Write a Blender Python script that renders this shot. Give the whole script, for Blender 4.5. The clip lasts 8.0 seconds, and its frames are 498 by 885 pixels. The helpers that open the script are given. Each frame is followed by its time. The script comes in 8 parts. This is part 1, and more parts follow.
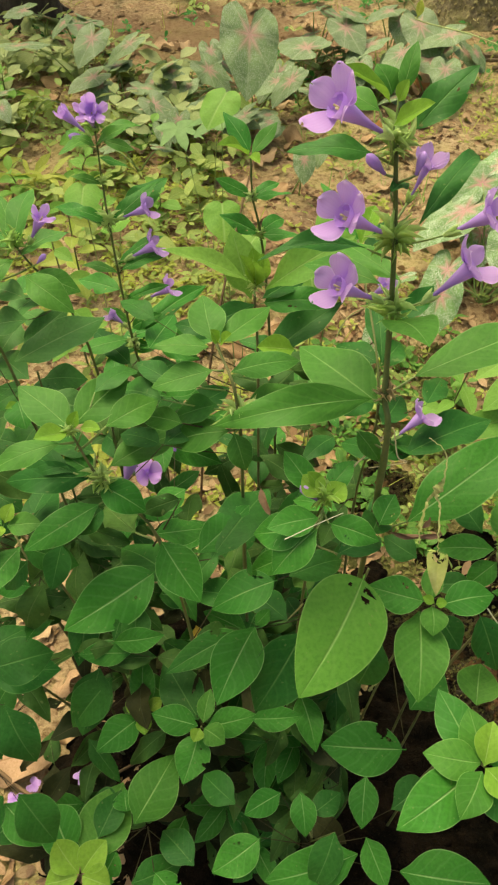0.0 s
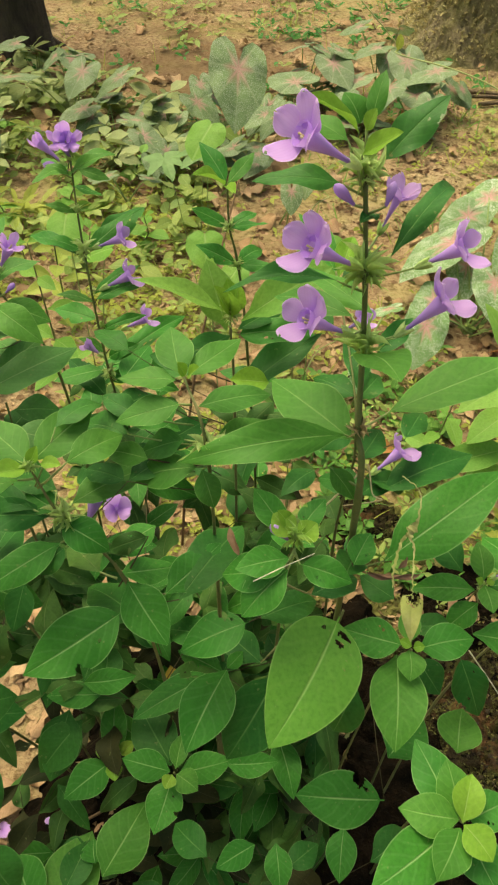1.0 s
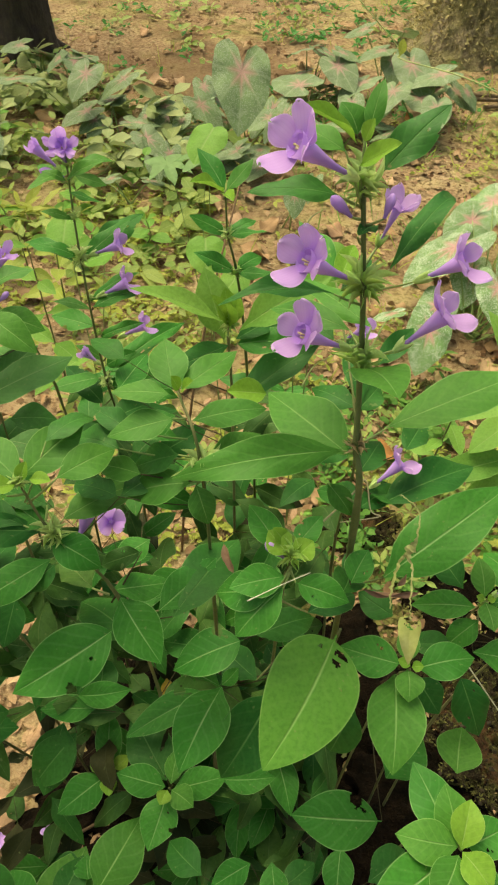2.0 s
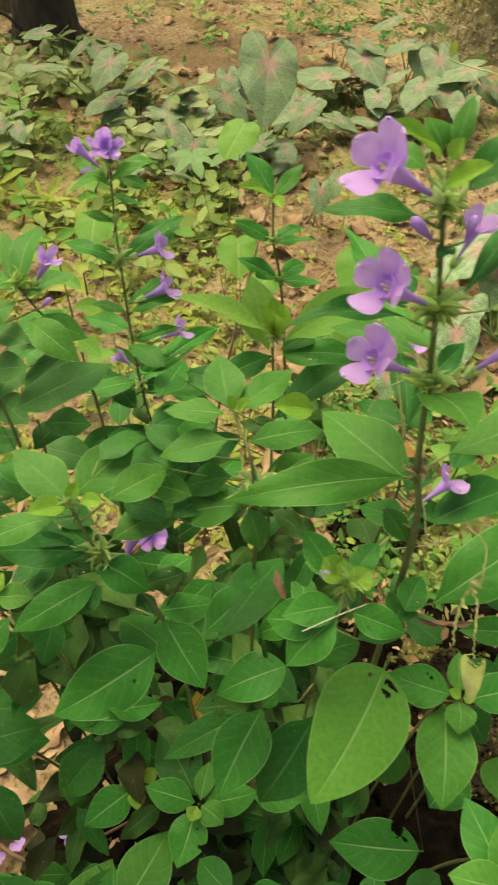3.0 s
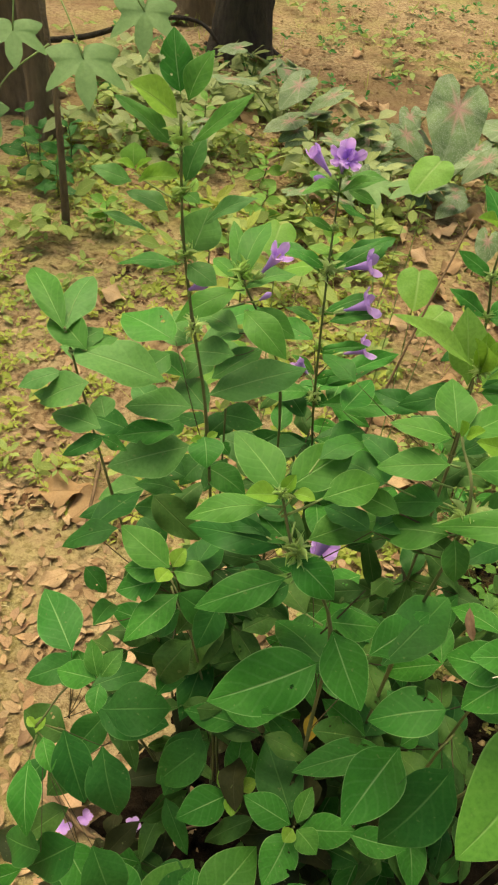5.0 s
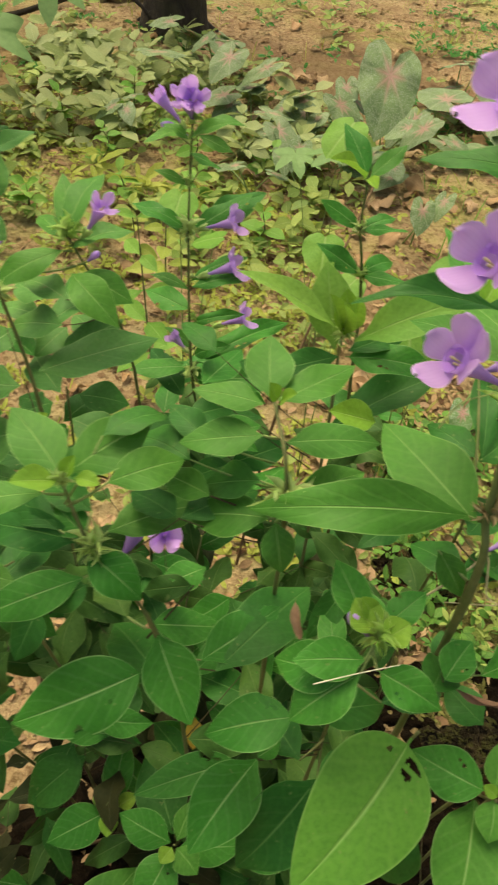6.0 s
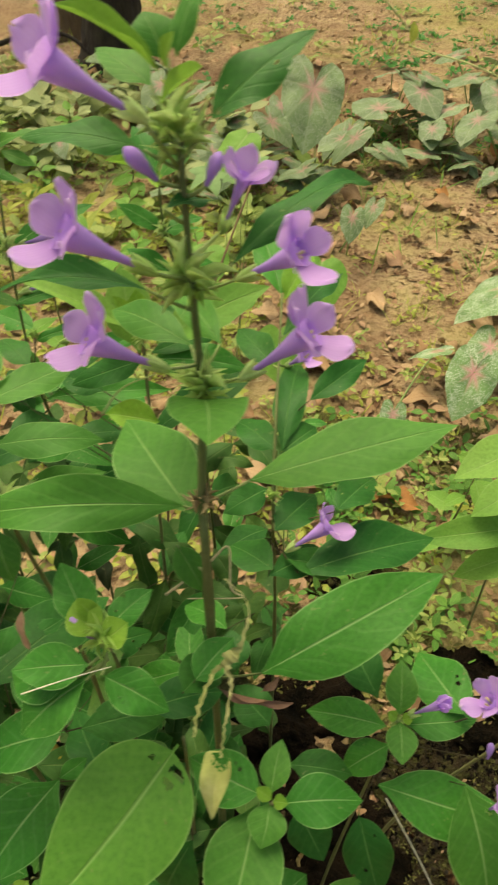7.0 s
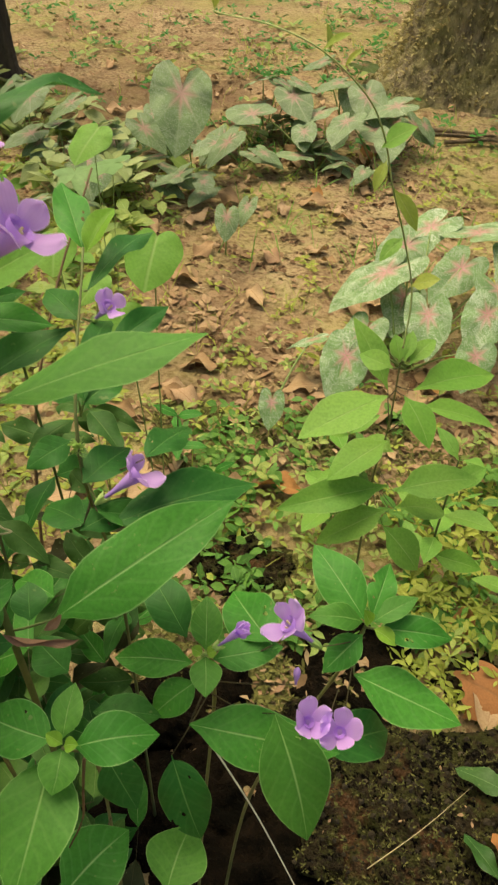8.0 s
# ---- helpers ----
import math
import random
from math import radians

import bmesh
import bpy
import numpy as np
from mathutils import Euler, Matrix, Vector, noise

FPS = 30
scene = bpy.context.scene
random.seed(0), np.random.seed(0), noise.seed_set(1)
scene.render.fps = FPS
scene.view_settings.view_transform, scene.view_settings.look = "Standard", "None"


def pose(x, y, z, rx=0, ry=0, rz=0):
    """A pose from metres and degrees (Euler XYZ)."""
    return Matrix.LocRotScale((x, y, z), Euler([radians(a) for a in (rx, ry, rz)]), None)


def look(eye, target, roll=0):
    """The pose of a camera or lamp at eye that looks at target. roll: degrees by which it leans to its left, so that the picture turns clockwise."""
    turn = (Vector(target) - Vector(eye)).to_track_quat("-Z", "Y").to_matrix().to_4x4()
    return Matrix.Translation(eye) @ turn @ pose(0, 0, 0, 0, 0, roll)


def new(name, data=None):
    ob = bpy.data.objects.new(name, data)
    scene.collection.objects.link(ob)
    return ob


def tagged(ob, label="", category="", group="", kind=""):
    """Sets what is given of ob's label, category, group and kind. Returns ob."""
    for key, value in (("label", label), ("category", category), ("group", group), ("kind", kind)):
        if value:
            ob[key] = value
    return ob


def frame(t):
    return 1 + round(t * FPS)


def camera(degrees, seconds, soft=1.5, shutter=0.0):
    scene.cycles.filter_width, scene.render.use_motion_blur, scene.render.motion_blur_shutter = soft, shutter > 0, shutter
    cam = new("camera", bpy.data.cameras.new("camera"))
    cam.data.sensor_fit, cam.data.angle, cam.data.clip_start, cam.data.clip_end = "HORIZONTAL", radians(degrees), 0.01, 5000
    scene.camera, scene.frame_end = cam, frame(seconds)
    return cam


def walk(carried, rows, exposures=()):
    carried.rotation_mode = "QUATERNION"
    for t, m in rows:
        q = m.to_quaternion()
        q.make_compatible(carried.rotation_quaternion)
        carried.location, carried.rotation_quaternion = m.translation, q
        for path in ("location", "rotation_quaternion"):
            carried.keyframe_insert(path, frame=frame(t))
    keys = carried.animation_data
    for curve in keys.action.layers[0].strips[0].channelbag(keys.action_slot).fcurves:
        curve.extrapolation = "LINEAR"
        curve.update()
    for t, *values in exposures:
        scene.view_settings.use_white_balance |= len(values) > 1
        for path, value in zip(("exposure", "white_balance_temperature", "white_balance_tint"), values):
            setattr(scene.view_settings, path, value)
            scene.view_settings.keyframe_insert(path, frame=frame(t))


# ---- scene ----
cam = camera(37.3, 8.0, 2.2, 0.3)
METRES, EYE, TILT, LEAN, TURN = 0.65, 1.28, -48.0, 0.0, 0.0
ROWS = [
    (0.0, 0.0065, 0.0018, 0.0015, -0.04, 0.05, 0.08),
    (0.5, 0.0180, 0.0048, -0.0170, -0.90, 1.76, -0.91),
    (1.0, 0.0331, 0.0340, 0.0117, -0.69, 2.22, -0.20),
    (1.5, 0.0261, 0.0543, 0.0299, -0.80, 2.17, -0.19),
    (1.7, 0.0430, 0.0524, 0.0277, -0.48, 2.33, -0.30),
    (2.8, 0.0259, 0.0687, 0.0476, -0.40, 1.86, -0.76),
    (3.0, -0.0105, 0.0813, 0.0626, 0.13, 1.58, -1.88),
    (3.5, -0.0766, 0.0772, 0.0678, 1.04, 1.68, -5.06),
    (4.0, -0.1047, 0.0580, 0.0525, 4.15, 1.81, -8.88),
    (4.2, -0.1261, 0.0525, 0.0448, 5.05, 2.31, -10.35),
    (5.3, -0.1461, 0.1026, 0.0189, 6.61, 2.78, -14.29),
    (5.5, -0.1047, 0.1238, 0.0283, 6.16, 2.28, -13.48),
    (6.0, 0.0122, 0.2201, 0.0536, 4.73, 2.24, -11.40),
    (6.5, 0.1478, 0.2594, 0.0720, 4.88, 2.21, -9.29),
    (7.0, 0.2621, 0.2648, 0.0699, 5.32, 3.96, -6.79),
    (7.5, 0.3730, 0.2657, 0.0372, 1.84, 6.72, -3.75),
    (8.0, 0.4053, 0.2917, -0.0038, -0.36, 5.85, -1.99),
]
walk(cam, [(t, pose(0, 0, EYE, TILT, LEAN, TURN) @ pose(METRES * x, METRES * y, METRES * z, 90 + pitch, roll, yaw)) for t, x, y, z, yaw, pitch, roll in ROWS],
     [(0.0, 0.72, 7900, -4), (4.0, 0.73, 7900, -3), (8.0, 0.60, 7900, 0)])

# ---- light: a bright overcast day under thin tree shade ----
SUN_ELEVATION, SUN_TURN = radians(66), radians(-35)
sky = bpy.data.worlds.new("sky")
sky.use_nodes = True
scene.world = sky
sky_texture = sky.node_tree.nodes.new("ShaderNodeTexSky")
sky_texture.sky_type, sky_texture.sun_disc = "NISHITA", False
sky_texture.sun_elevation, sky_texture.sun_rotation = SUN_ELEVATION, SUN_TURN
sky_texture.dust_density, sky_texture.ozone_density = 8.0, 0.2
sky.node_tree.links.new(sky_texture.outputs[0], sky.node_tree.nodes["Background"].inputs[0])
sky.node_tree.nodes["Background"].inputs[1].default_value = 0.13
lamp = bpy.data.lights.new("sun", "SUN")
lamp.energy, lamp.angle, lamp.color = 1.5, radians(40), (1.0, 0.93, 0.80)
sun = new("sun", lamp)
sun.matrix_world = look((math.sin(SUN_TURN) * 5, math.cos(SUN_TURN) * 5, 5 * math.tan(SUN_ELEVATION)), (0, 0, 0))


# ---- materials ----
class Nodes:
    """A node material under construction."""

    def __init__(self, name):
        self.mat = bpy.data.materials.new(name)
        self.mat.use_nodes = True
        self.tree = self.mat.node_tree
        self.shader = self.tree.nodes["Principled BSDF"]
        self.out = self.tree.nodes["Material Output"]

    def add(self, kind, **values):
        node = self.tree.nodes.new("ShaderNode" + kind)
        for key, value in values.items():
            node.inputs[key].default_value = value
        return node

    def link(self, a, b):
        self.tree.links.new(a, b)

    def math(self, operation, a, b=0.0, c=0.0):
        node = self.add("Math")
        node.operation = operation
        for i, v in enumerate((a, b, c)):
            if isinstance(v, (int, float)):
                node.inputs[i].default_value = v
            else:
                self.link(v, node.inputs[i])
        return node.outputs[0]

    def mix(self, factor, a, b):
        node = self.add("MixRGB")
        for i, v in enumerate((factor, a, b)):
            if isinstance(v, (int, float)):
                node.inputs[i].default_value = v
            elif isinstance(v, tuple):
                node.inputs[i].default_value = (*v, 1.0)
            else:
                self.link(v, node.inputs[i])
        return node.outputs[0]

    def noise(self, scale, detail=4.0, rough=0.55, space="Object"):
        node = self.add("TexNoise", Scale=scale, Detail=detail, Roughness=rough)
        coords = self.add("TexCoord")
        self.link(coords.outputs[space], node.inputs["Vector"])
        return node.outputs[0]

    def place(self):
        return self.add("NewGeometry").outputs["Position"]

    def world_noise(self, scale, detail=4.0, rough=0.55):
        node = self.add("TexNoise", Scale=scale, Detail=detail, Roughness=rough)
        self.link(self.place(), node.inputs["Vector"])
        return node.outputs[0]

    def ramp(self, value, low, high):
        node = self.add("MapRange")
        self.link(value, node.inputs[0])
        node.inputs[1].default_value, node.inputs[2].default_value = low, high
        return node.outputs[0]

    def bump(self, height, strength, distance):
        node = self.add("Bump", Strength=strength, Distance=distance)
        self.link(height, node.inputs["Height"])
        self.link(node.outputs[0], self.shader.inputs["Normal"])

    def colour(self, socket):
        self.link(socket, self.shader.inputs["Base Color"])

    def thin(self, socket, share):
        """Lets part of the light through a thin blade."""
        glow = self.add("BsdfTranslucent")
        self.link(socket, glow.inputs[0])
        blend = self.add("MixShader", Fac=share)
        self.link(self.shader.outputs[0], blend.inputs[1])
        self.link(glow.outputs[0], blend.inputs[2])
        self.link(blend.outputs[0], self.out.inputs[0])


def leaf_material(name, base, alt, rib, gloss=0.5, through_share=0.25, veins=6.5, spots=0.0, margin=0.62, many=False):
    """A leaf blade with a pale midrib, arching side veins, a pale rim and blotches; u runs along the blade, v across it."""
    n = Nodes(name)
    uv = n.add("UVMap")
    split = n.add("SeparateXYZ")
    n.link(uv.outputs[0], split.inputs[0])
    u, v = split.outputs[0], split.outputs[1]
    side = n.math("ABSOLUTE", n.math("SUBTRACT", v, 0.5))
    wobble = n.math("MULTIPLY", n.world_noise(60.0, 2.0), 0.10)
    wave = n.math("SINE", n.math("MULTIPLY", n.math("ADD", wobble, n.math("SUBTRACT", u, n.math("MULTIPLY", side, 0.55))), veins * 6.283))
    vein = n.ramp(wave, 0.62, 1.0)
    midrib = n.math("MULTIPLY", n.ramp(side, 0.024, 0.004), n.math("SUBTRACT", 1.05, n.math("MULTIPLY", u, 0.55)))
    rim = n.ramp(side, 0.476, 0.496)
    if many:
        chance = n.add("NewGeometry").outputs["Random Per Island"]
    else:
        chance = n.add("ObjectInfo").outputs["Random"]
    blotch = n.world_noise(38.0, 3.0)
    broad = n.world_noise(11.0, 2.0)
    fine = n.world_noise(300.0, 3.0)
    colour = n.mix(n.ramp(n.math("ADD", n.math("MULTIPLY", chance, 0.8), n.math("MULTIPLY", blotch, 0.6)), 0.2, 1.1), base, alt)
    shift = n.math("FRACT", n.math("MULTIPLY", chance, 7.31))
    colour = n.mix(n.math("MULTIPLY", n.ramp(shift, 0.55, 1.0), 0.45), colour, (base[0] * 0.95, base[1] * 0.95, base[2] * 1.5))
    colour = n.mix(n.math("MULTIPLY", n.ramp(n.math("ADD", broad, n.math("MULTIPLY", shift, 0.25)), 0.62, 0.82), 0.25), colour, (alt[0] * 1.25, alt[1] * 1.0, alt[2] * 0.9))
    colour = n.mix(n.math("MULTIPLY", n.ramp(fine, 0.38, 0.72), 0.40), colour, tuple(c * 0.6 for c in base))
    colour = n.mix(n.math("MULTIPLY", vein, 0.065), colour, rib)
    colour = n.mix(n.math("MULTIPLY", rim, margin), colour, rib)
    colour = n.mix(n.math("MULTIPLY", midrib, 0.85), colour, rib)
    if spots:
        speck = n.ramp(n.world_noise(spots, 1.0), 0.72, 0.76)
        colour = n.mix(n.math("MULTIPLY", speck, 0.35), colour, (0.22, 0.26, 0.10))
        scar = n.ramp(n.world_noise(spots * 0.3, 4.0, 0.7), 0.70, 0.74)
        colour = n.mix(n.math("MULTIPLY", scar, 0.6), colour, (0.20, 0.17, 0.07))
    n.colour(colour)
    n.shader.inputs["Roughness"].default_value = gloss
    n.shader.inputs["Specular IOR Level"].default_value = 0.17
    n.bump(n.math("SUBTRACT", n.math("ADD", n.math("MULTIPLY", blotch, 0.8), n.math("MULTIPLY", broad, 1.6)), n.math("ADD", n.math("MULTIPLY", vein, 0.08), n.math("MULTIPLY", midrib, 0.7))), 0.55, 0.0018)
    n.thin(colour, through_share)
    return n.mat


def plain_material(name, a, b, scale, rough=0.8, bump=0.3, distance=0.002, share=0.0, fine=0.0):
    """A mottled surface of two colours, with grain."""
    n = Nodes(name)
    info = n.add("ObjectInfo")
    blotch = n.world_noise(scale, 5.0, 0.6)
    colour = n.mix(n.ramp(n.math("ADD", blotch, n.math("MULTIPLY", n.math("SUBTRACT", info.outputs["Random"], 0.5), 0.35)), 0.3, 0.7), a, b)
    grain = n.world_noise(scale * 7.0, 3.0, 0.6)
    colour = n.mix(n.math("MULTIPLY", n.ramp(grain, 0.35, 0.75), 0.35), colour, tuple(c * 0.55 for c in a))
    n.colour(colour)
    n.shader.inputs["Roughness"].default_value = rough
    n.shader.inputs["Specular IOR Level"].default_value = 0.25
    n.bump(n.math("ADD", blotch, n.math("MULTIPLY", grain, 0.5)), bump, distance)
    if share:
        n.thin(colour, share)
    return n.mat


def petal_material(name):
    """Violet petals, paler to the rim, with darker streaks; u runs outwards."""
    n = Nodes(name)
    uv = n.add("UVMap")
    split = n.add("SeparateXYZ")
    n.link(uv.outputs[0], split.inputs[0])
    u, v = split.outputs[0], split.outputs[1]
    info = n.add("ObjectInfo")
    colour = n.mix(n.ramp(u, -0.1, 0.6), (0.44, 0.21, 0.72), (0.66, 0.41, 0.92))
    colour = n.mix(n.math("MULTIPLY", info.outputs["Random"], 0.35), colour, (0.70, 0.42, 0.88))
    streak = n.math("SINE", n.math("MULTIPLY", v, 50.0))
    colour = n.mix(n.math("MULTIPLY", n.ramp(streak, 0.5, 1.0), 0.08), colour, (0.36, 0.13, 0.60))
    edge = n.math("MAXIMUM", n.ramp(u, 0.9, 1.0), n.ramp(n.math("ABSOLUTE", n.math("SUBTRACT", v, 0.5)), 0.44, 0.5))
    colour = n.mix(n.math("MULTIPLY", edge, 0.5), colour, (0.86, 0.70, 1.0))
    n.colour(colour)
    n.shader.inputs["Roughness"].default_value = 0.6
    n.shader.inputs["Specular IOR Level"].default_value = 0.2
    n.bump(n.math("ADD", n.math("MULTIPLY", streak, 0.08), n.world_noise(120.0)), 0.12, 0.001)
    n.thin(colour, 0.5)
    return n.mat


def tube_material():
    """A flower tube: dusky violet at its foot, the petals' lilac at its mouth."""
    n = Nodes("flower_tube")
    split = n.add("SeparateXYZ")
    n.link(n.add("TexCoord").outputs["Object"], split.inputs[0])
    colour = n.mix(n.ramp(split.outputs[1], 0.006, 0.046), (0.30, 0.19, 0.52), (0.62, 0.40, 0.88))
    colour = n.mix(n.math("MULTIPLY", n.world_noise(160.0), 0.4), colour, (0.46, 0.26, 0.72))
    n.colour(colour)
    n.shader.inputs["Roughness"].default_value = 0.6
    n.shader.inputs["Specular IOR Level"].default_value = 0.2
    n.bump(n.world_noise(240.0), 0.15, 0.001)
    n.thin(colour, 0.35)
    return n.mat


def soil_material():
    """Sandy orange clay with damp dark patches, crumbs and a film of algae."""
    n = Nodes("soil")
    broad = n.world_noise(1.1, 4.0, 0.6)
    mid = n.world_noise(7.0, 5.0, 0.65)
    crumb = n.world_noise(55.0, 5.0, 0.7)
    fine = n.world_noise(260.0, 3.0, 0.6)
    colour = n.mix(n.ramp(mid, 0.35, 0.68), (0.29, 0.195, 0.105), (0.49, 0.37, 0.22))
    colour = n.mix(n.math("MULTIPLY", n.ramp(crumb, 0.46, 0.62), 0.85), colour, (0.115, 0.062, 0.030))
    colour = n.mix(n.math("MULTIPLY", n.ramp(fine, 0.5, 0.8), 0.4), colour, (0.50, 0.38, 0.23))
    colour = n.mix(n.math("MULTIPLY", n.ramp(n.math("ADD", n.math("MULTIPLY", broad, 0.6), n.math("MULTIPLY", mid, 0.4)), 0.46, 0.60), 0.6), colour, (0.25, 0.25, 0.065))
    damp = n.world_noise(0.8, 3.0, 0.5)
    far = n.add("VectorMath")
    far.operation = "DISTANCE"
    n.link(n.place(), far.inputs[0])
    far.inputs[1].default_value = (-0.25, 3.75, 0.0)
    stain = n.ramp(n.math("ADD", far.outputs["Value"], n.math("MULTIPLY", n.world_noise(3.0, 4.0, 0.6), 1.4)), 1.35, 1.05)
    colour = n.mix(n.math("MULTIPLY", stain, 0.65), colour, (0.15, 0.085, 0.045))
    colour = n.mix(n.math("MULTIPLY", n.ramp(damp, 0.5, 0.62), 0.55), colour, (0.17, 0.095, 0.05))
    n.colour(colour)
    n.shader.inputs["Roughness"].default_value = 0.95
    n.shader.inputs["Specular IOR Level"].default_value = 0.15
    n.bump(n.math("ADD", n.math("MULTIPLY", mid, 1.2), n.math("ADD", crumb, n.math("MULTIPLY", fine, 0.4))), 0.8, 0.02)
    return n.mat


def caladium_material(name, green, speck, pink, cell):
    """Green blade with white net-like flecks and a pink heart where the stalk joins."""
    n = Nodes(name)
    uv = n.add("UVMap")
    split = n.add("SeparateXYZ")
    n.link(uv.outputs[0], split.inputs[0])
    u, v = split.outputs[0], split.outputs[1]
    net = n.add("TexVoronoi", Scale=cell)
    net.feature = "DISTANCE_TO_EDGE"
    n.link(n.place(), net.inputs["Vector"])
    cells = n.ramp(n.math("ADD", net.outputs["Distance"], n.math("MULTIPLY", n.world_noise(30.0), 0.6)), 0.46, 0.53)
    info = n.add("ObjectInfo")
    blotch = n.world_noise(20.0)
    colour = n.mix(n.ramp(blotch, 0.35, 0.7), green, tuple(c * 0.6 for c in green))
    colour = n.mix(n.math("MULTIPLY", cells, speck), colour, (0.74, 0.80, 0.66))
    colour = n.mix(n.math("MULTIPLY", info.outputs["Random"], 0.5), colour, tuple(c * 0.6 for c in green))
    du = n.math("SUBTRACT", u, 0.42)
    dv = n.math("MULTIPLY", n.math("SUBTRACT", v, 0.5), 1.7)
    reach = n.math("SQRT", n.math("ADD", n.math("MULTIPLY", du, du), n.math("MULTIPLY", dv, dv)))
    spokes = n.math("ABSOLUTE", n.math("SINE", n.math("MULTIPLY", n.math("ARCTAN2", dv, du), 4.0)))
    colour = n.mix(n.math("MULTIPLY", n.ramp(spokes, 0.22, 0.0), 0.4), colour, (0.34, 0.42, 0.24))
    heart = n.ramp(n.math("ADD", n.math("ADD", reach, n.math("MULTIPLY", spokes, 0.10)), n.math("MULTIPLY", blotch, 0.16)), 0.32, 0.14)
    colour = n.mix(n.math("MULTIPLY", heart, pink), colour, (0.56, 0.20, 0.24))
    n.colour(colour)
    n.shader.inputs["Roughness"].default_value = 0.6
    n.thin(colour, 0.25)
    return n.mat


def bark_material(name, dark, light, moss):
    """Rough bark in upright ridges, with green growth in patches."""
    n = Nodes(name)
    stretch = n.add("Mapping")
    stretch.inputs["Scale"].default_value = (1.0, 1.0, 0.22)
    n.link(n.place(), stretch.inputs[0])
    ridge = n.add("TexNoise", Scale=34.0, Detail=7.0, Roughness=0.65)
    n.link(stretch.outputs[0], ridge.inputs["Vector"])
    patch = n.world_noise(7.0, 5.0, 0.65)
    fine = n.world_noise(140.0, 4.0, 0.7)
    colour = n.mix(n.ramp(ridge.outputs[0], 0.35, 0.7), dark, light)
    colour = n.mix(n.math("MULTIPLY", n.ramp(n.math("ADD", patch, n.math("MULTIPLY", fine, 0.3)), 0.55, 0.8), moss), colour, (0.27, 0.25, 0.08))
    n.colour(colour)
    n.shader.inputs["Roughness"].default_value = 0.95
    n.bump(n.math("ADD", ridge.outputs[0], n.math("MULTIPLY", fine, 0.5)), 1.0, 0.03)
    return n.mat


def stone_material():
    """Dark damp earth-stained stone, pits coloured black as shade, with olive moss and a few pale crusts."""
    n = Nodes("mossy_stone")
    broad = n.world_noise(18.0, 5.0, 0.65)
    pits = n.world_noise(85.0, 3.0, 0.6)
    fine = n.world_noise(320.0, 3.0, 0.65)
    colour = n.mix(n.ramp(broad, 0.42, 0.60), (0.012, 0.010, 0.006), (0.062, 0.045, 0.024))
    moss = n.ramp(n.math("ADD", n.world_noise(34.0, 4.0, 0.7), n.math("MULTIPLY", fine, 0.3)), 0.62, 0.72)
    colour = n.mix(n.math("MULTIPLY", moss, 0.85), colour, (0.075, 0.078, 0.022))
    colour = n.mix(n.math("MULTIPLY", n.ramp(fine, 0.52, 0.64), 0.5), colour, (0.070, 0.054, 0.028))
    # hollows of the bump are coloured near black in place of their shade
    colour = n.mix(n.ramp(pits, 0.47, 0.40), colour, (0.004, 0.003, 0.002))
    rust = n.ramp(n.world_noise(13.0, 4.0, 0.7), 0.56, 0.66)
    colour = n.mix(n.math("MULTIPLY", rust, 0.75), colour, (0.15, 0.075, 0.035))
    crust = n.ramp(n.world_noise(44.0, 5.0, 0.75), 0.64, 0.67)
    colour = n.mix(n.math("MULTIPLY", crust, 0.7), colour, (0.22, 0.175, 0.11))
    n.colour(colour)
    n.shader.inputs["Roughness"].default_value = 0.9
    n.shader.inputs["Specular IOR Level"].default_value = 0.06
    n.bump(n.math("ADD", n.math("ADD", broad, n.math("MULTIPLY", pits, 1.5)), n.math("MULTIPLY", fine, 0.5)), 1.0, 0.03)
    return n.mat


def shaded_earth_material():
    """Earth coloured near black for deep shade, with a few brown crumbs."""
    n = Nodes("shaded_earth")
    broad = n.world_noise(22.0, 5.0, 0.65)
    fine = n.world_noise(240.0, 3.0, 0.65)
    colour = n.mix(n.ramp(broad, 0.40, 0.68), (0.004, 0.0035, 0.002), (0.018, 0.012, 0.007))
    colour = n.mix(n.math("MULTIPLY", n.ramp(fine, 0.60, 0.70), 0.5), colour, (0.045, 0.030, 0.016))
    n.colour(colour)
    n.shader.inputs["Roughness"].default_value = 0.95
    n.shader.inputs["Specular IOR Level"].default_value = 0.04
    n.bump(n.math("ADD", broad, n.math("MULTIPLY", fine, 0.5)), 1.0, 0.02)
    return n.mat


LEAF_MATURE = leaf_material("leaf_mature", (0.032, 0.176, 0.022), (0.064, 0.250, 0.034), (0.28, 0.47, 0.18), spots=240.0)
LEAF_FRESH = leaf_material("leaf_fresh", (0.058, 0.202, 0.028), (0.094, 0.270, 0.042), (0.28, 0.48, 0.16), through_share=0.3)
LEAF_BROAD = leaf_material("leaf_broad", (0.070, 0.225, 0.028), (0.104, 0.275, 0.040), (0.24, 0.42, 0.12), spots=240.0)
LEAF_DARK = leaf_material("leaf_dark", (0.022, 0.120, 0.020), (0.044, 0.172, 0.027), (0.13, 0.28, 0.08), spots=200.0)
LEAF_YOUNG = leaf_material("leaf_young", (0.16, 0.35, 0.035), (0.26, 0.45, 0.065), (0.36, 0.52, 0.16), through_share=0.4)
LEAF_WEED = leaf_material("leaf_weed", (0.14, 0.34, 0.05), (0.23, 0.43, 0.085), (0.32, 0.48, 0.16), through_share=0.4)
LEAF_COVER = leaf_material("leaf_cover", (0.19, 0.30, 0.065), (0.38, 0.45, 0.13), (0.38, 0.46, 0.2), through_share=0.3, many=True)
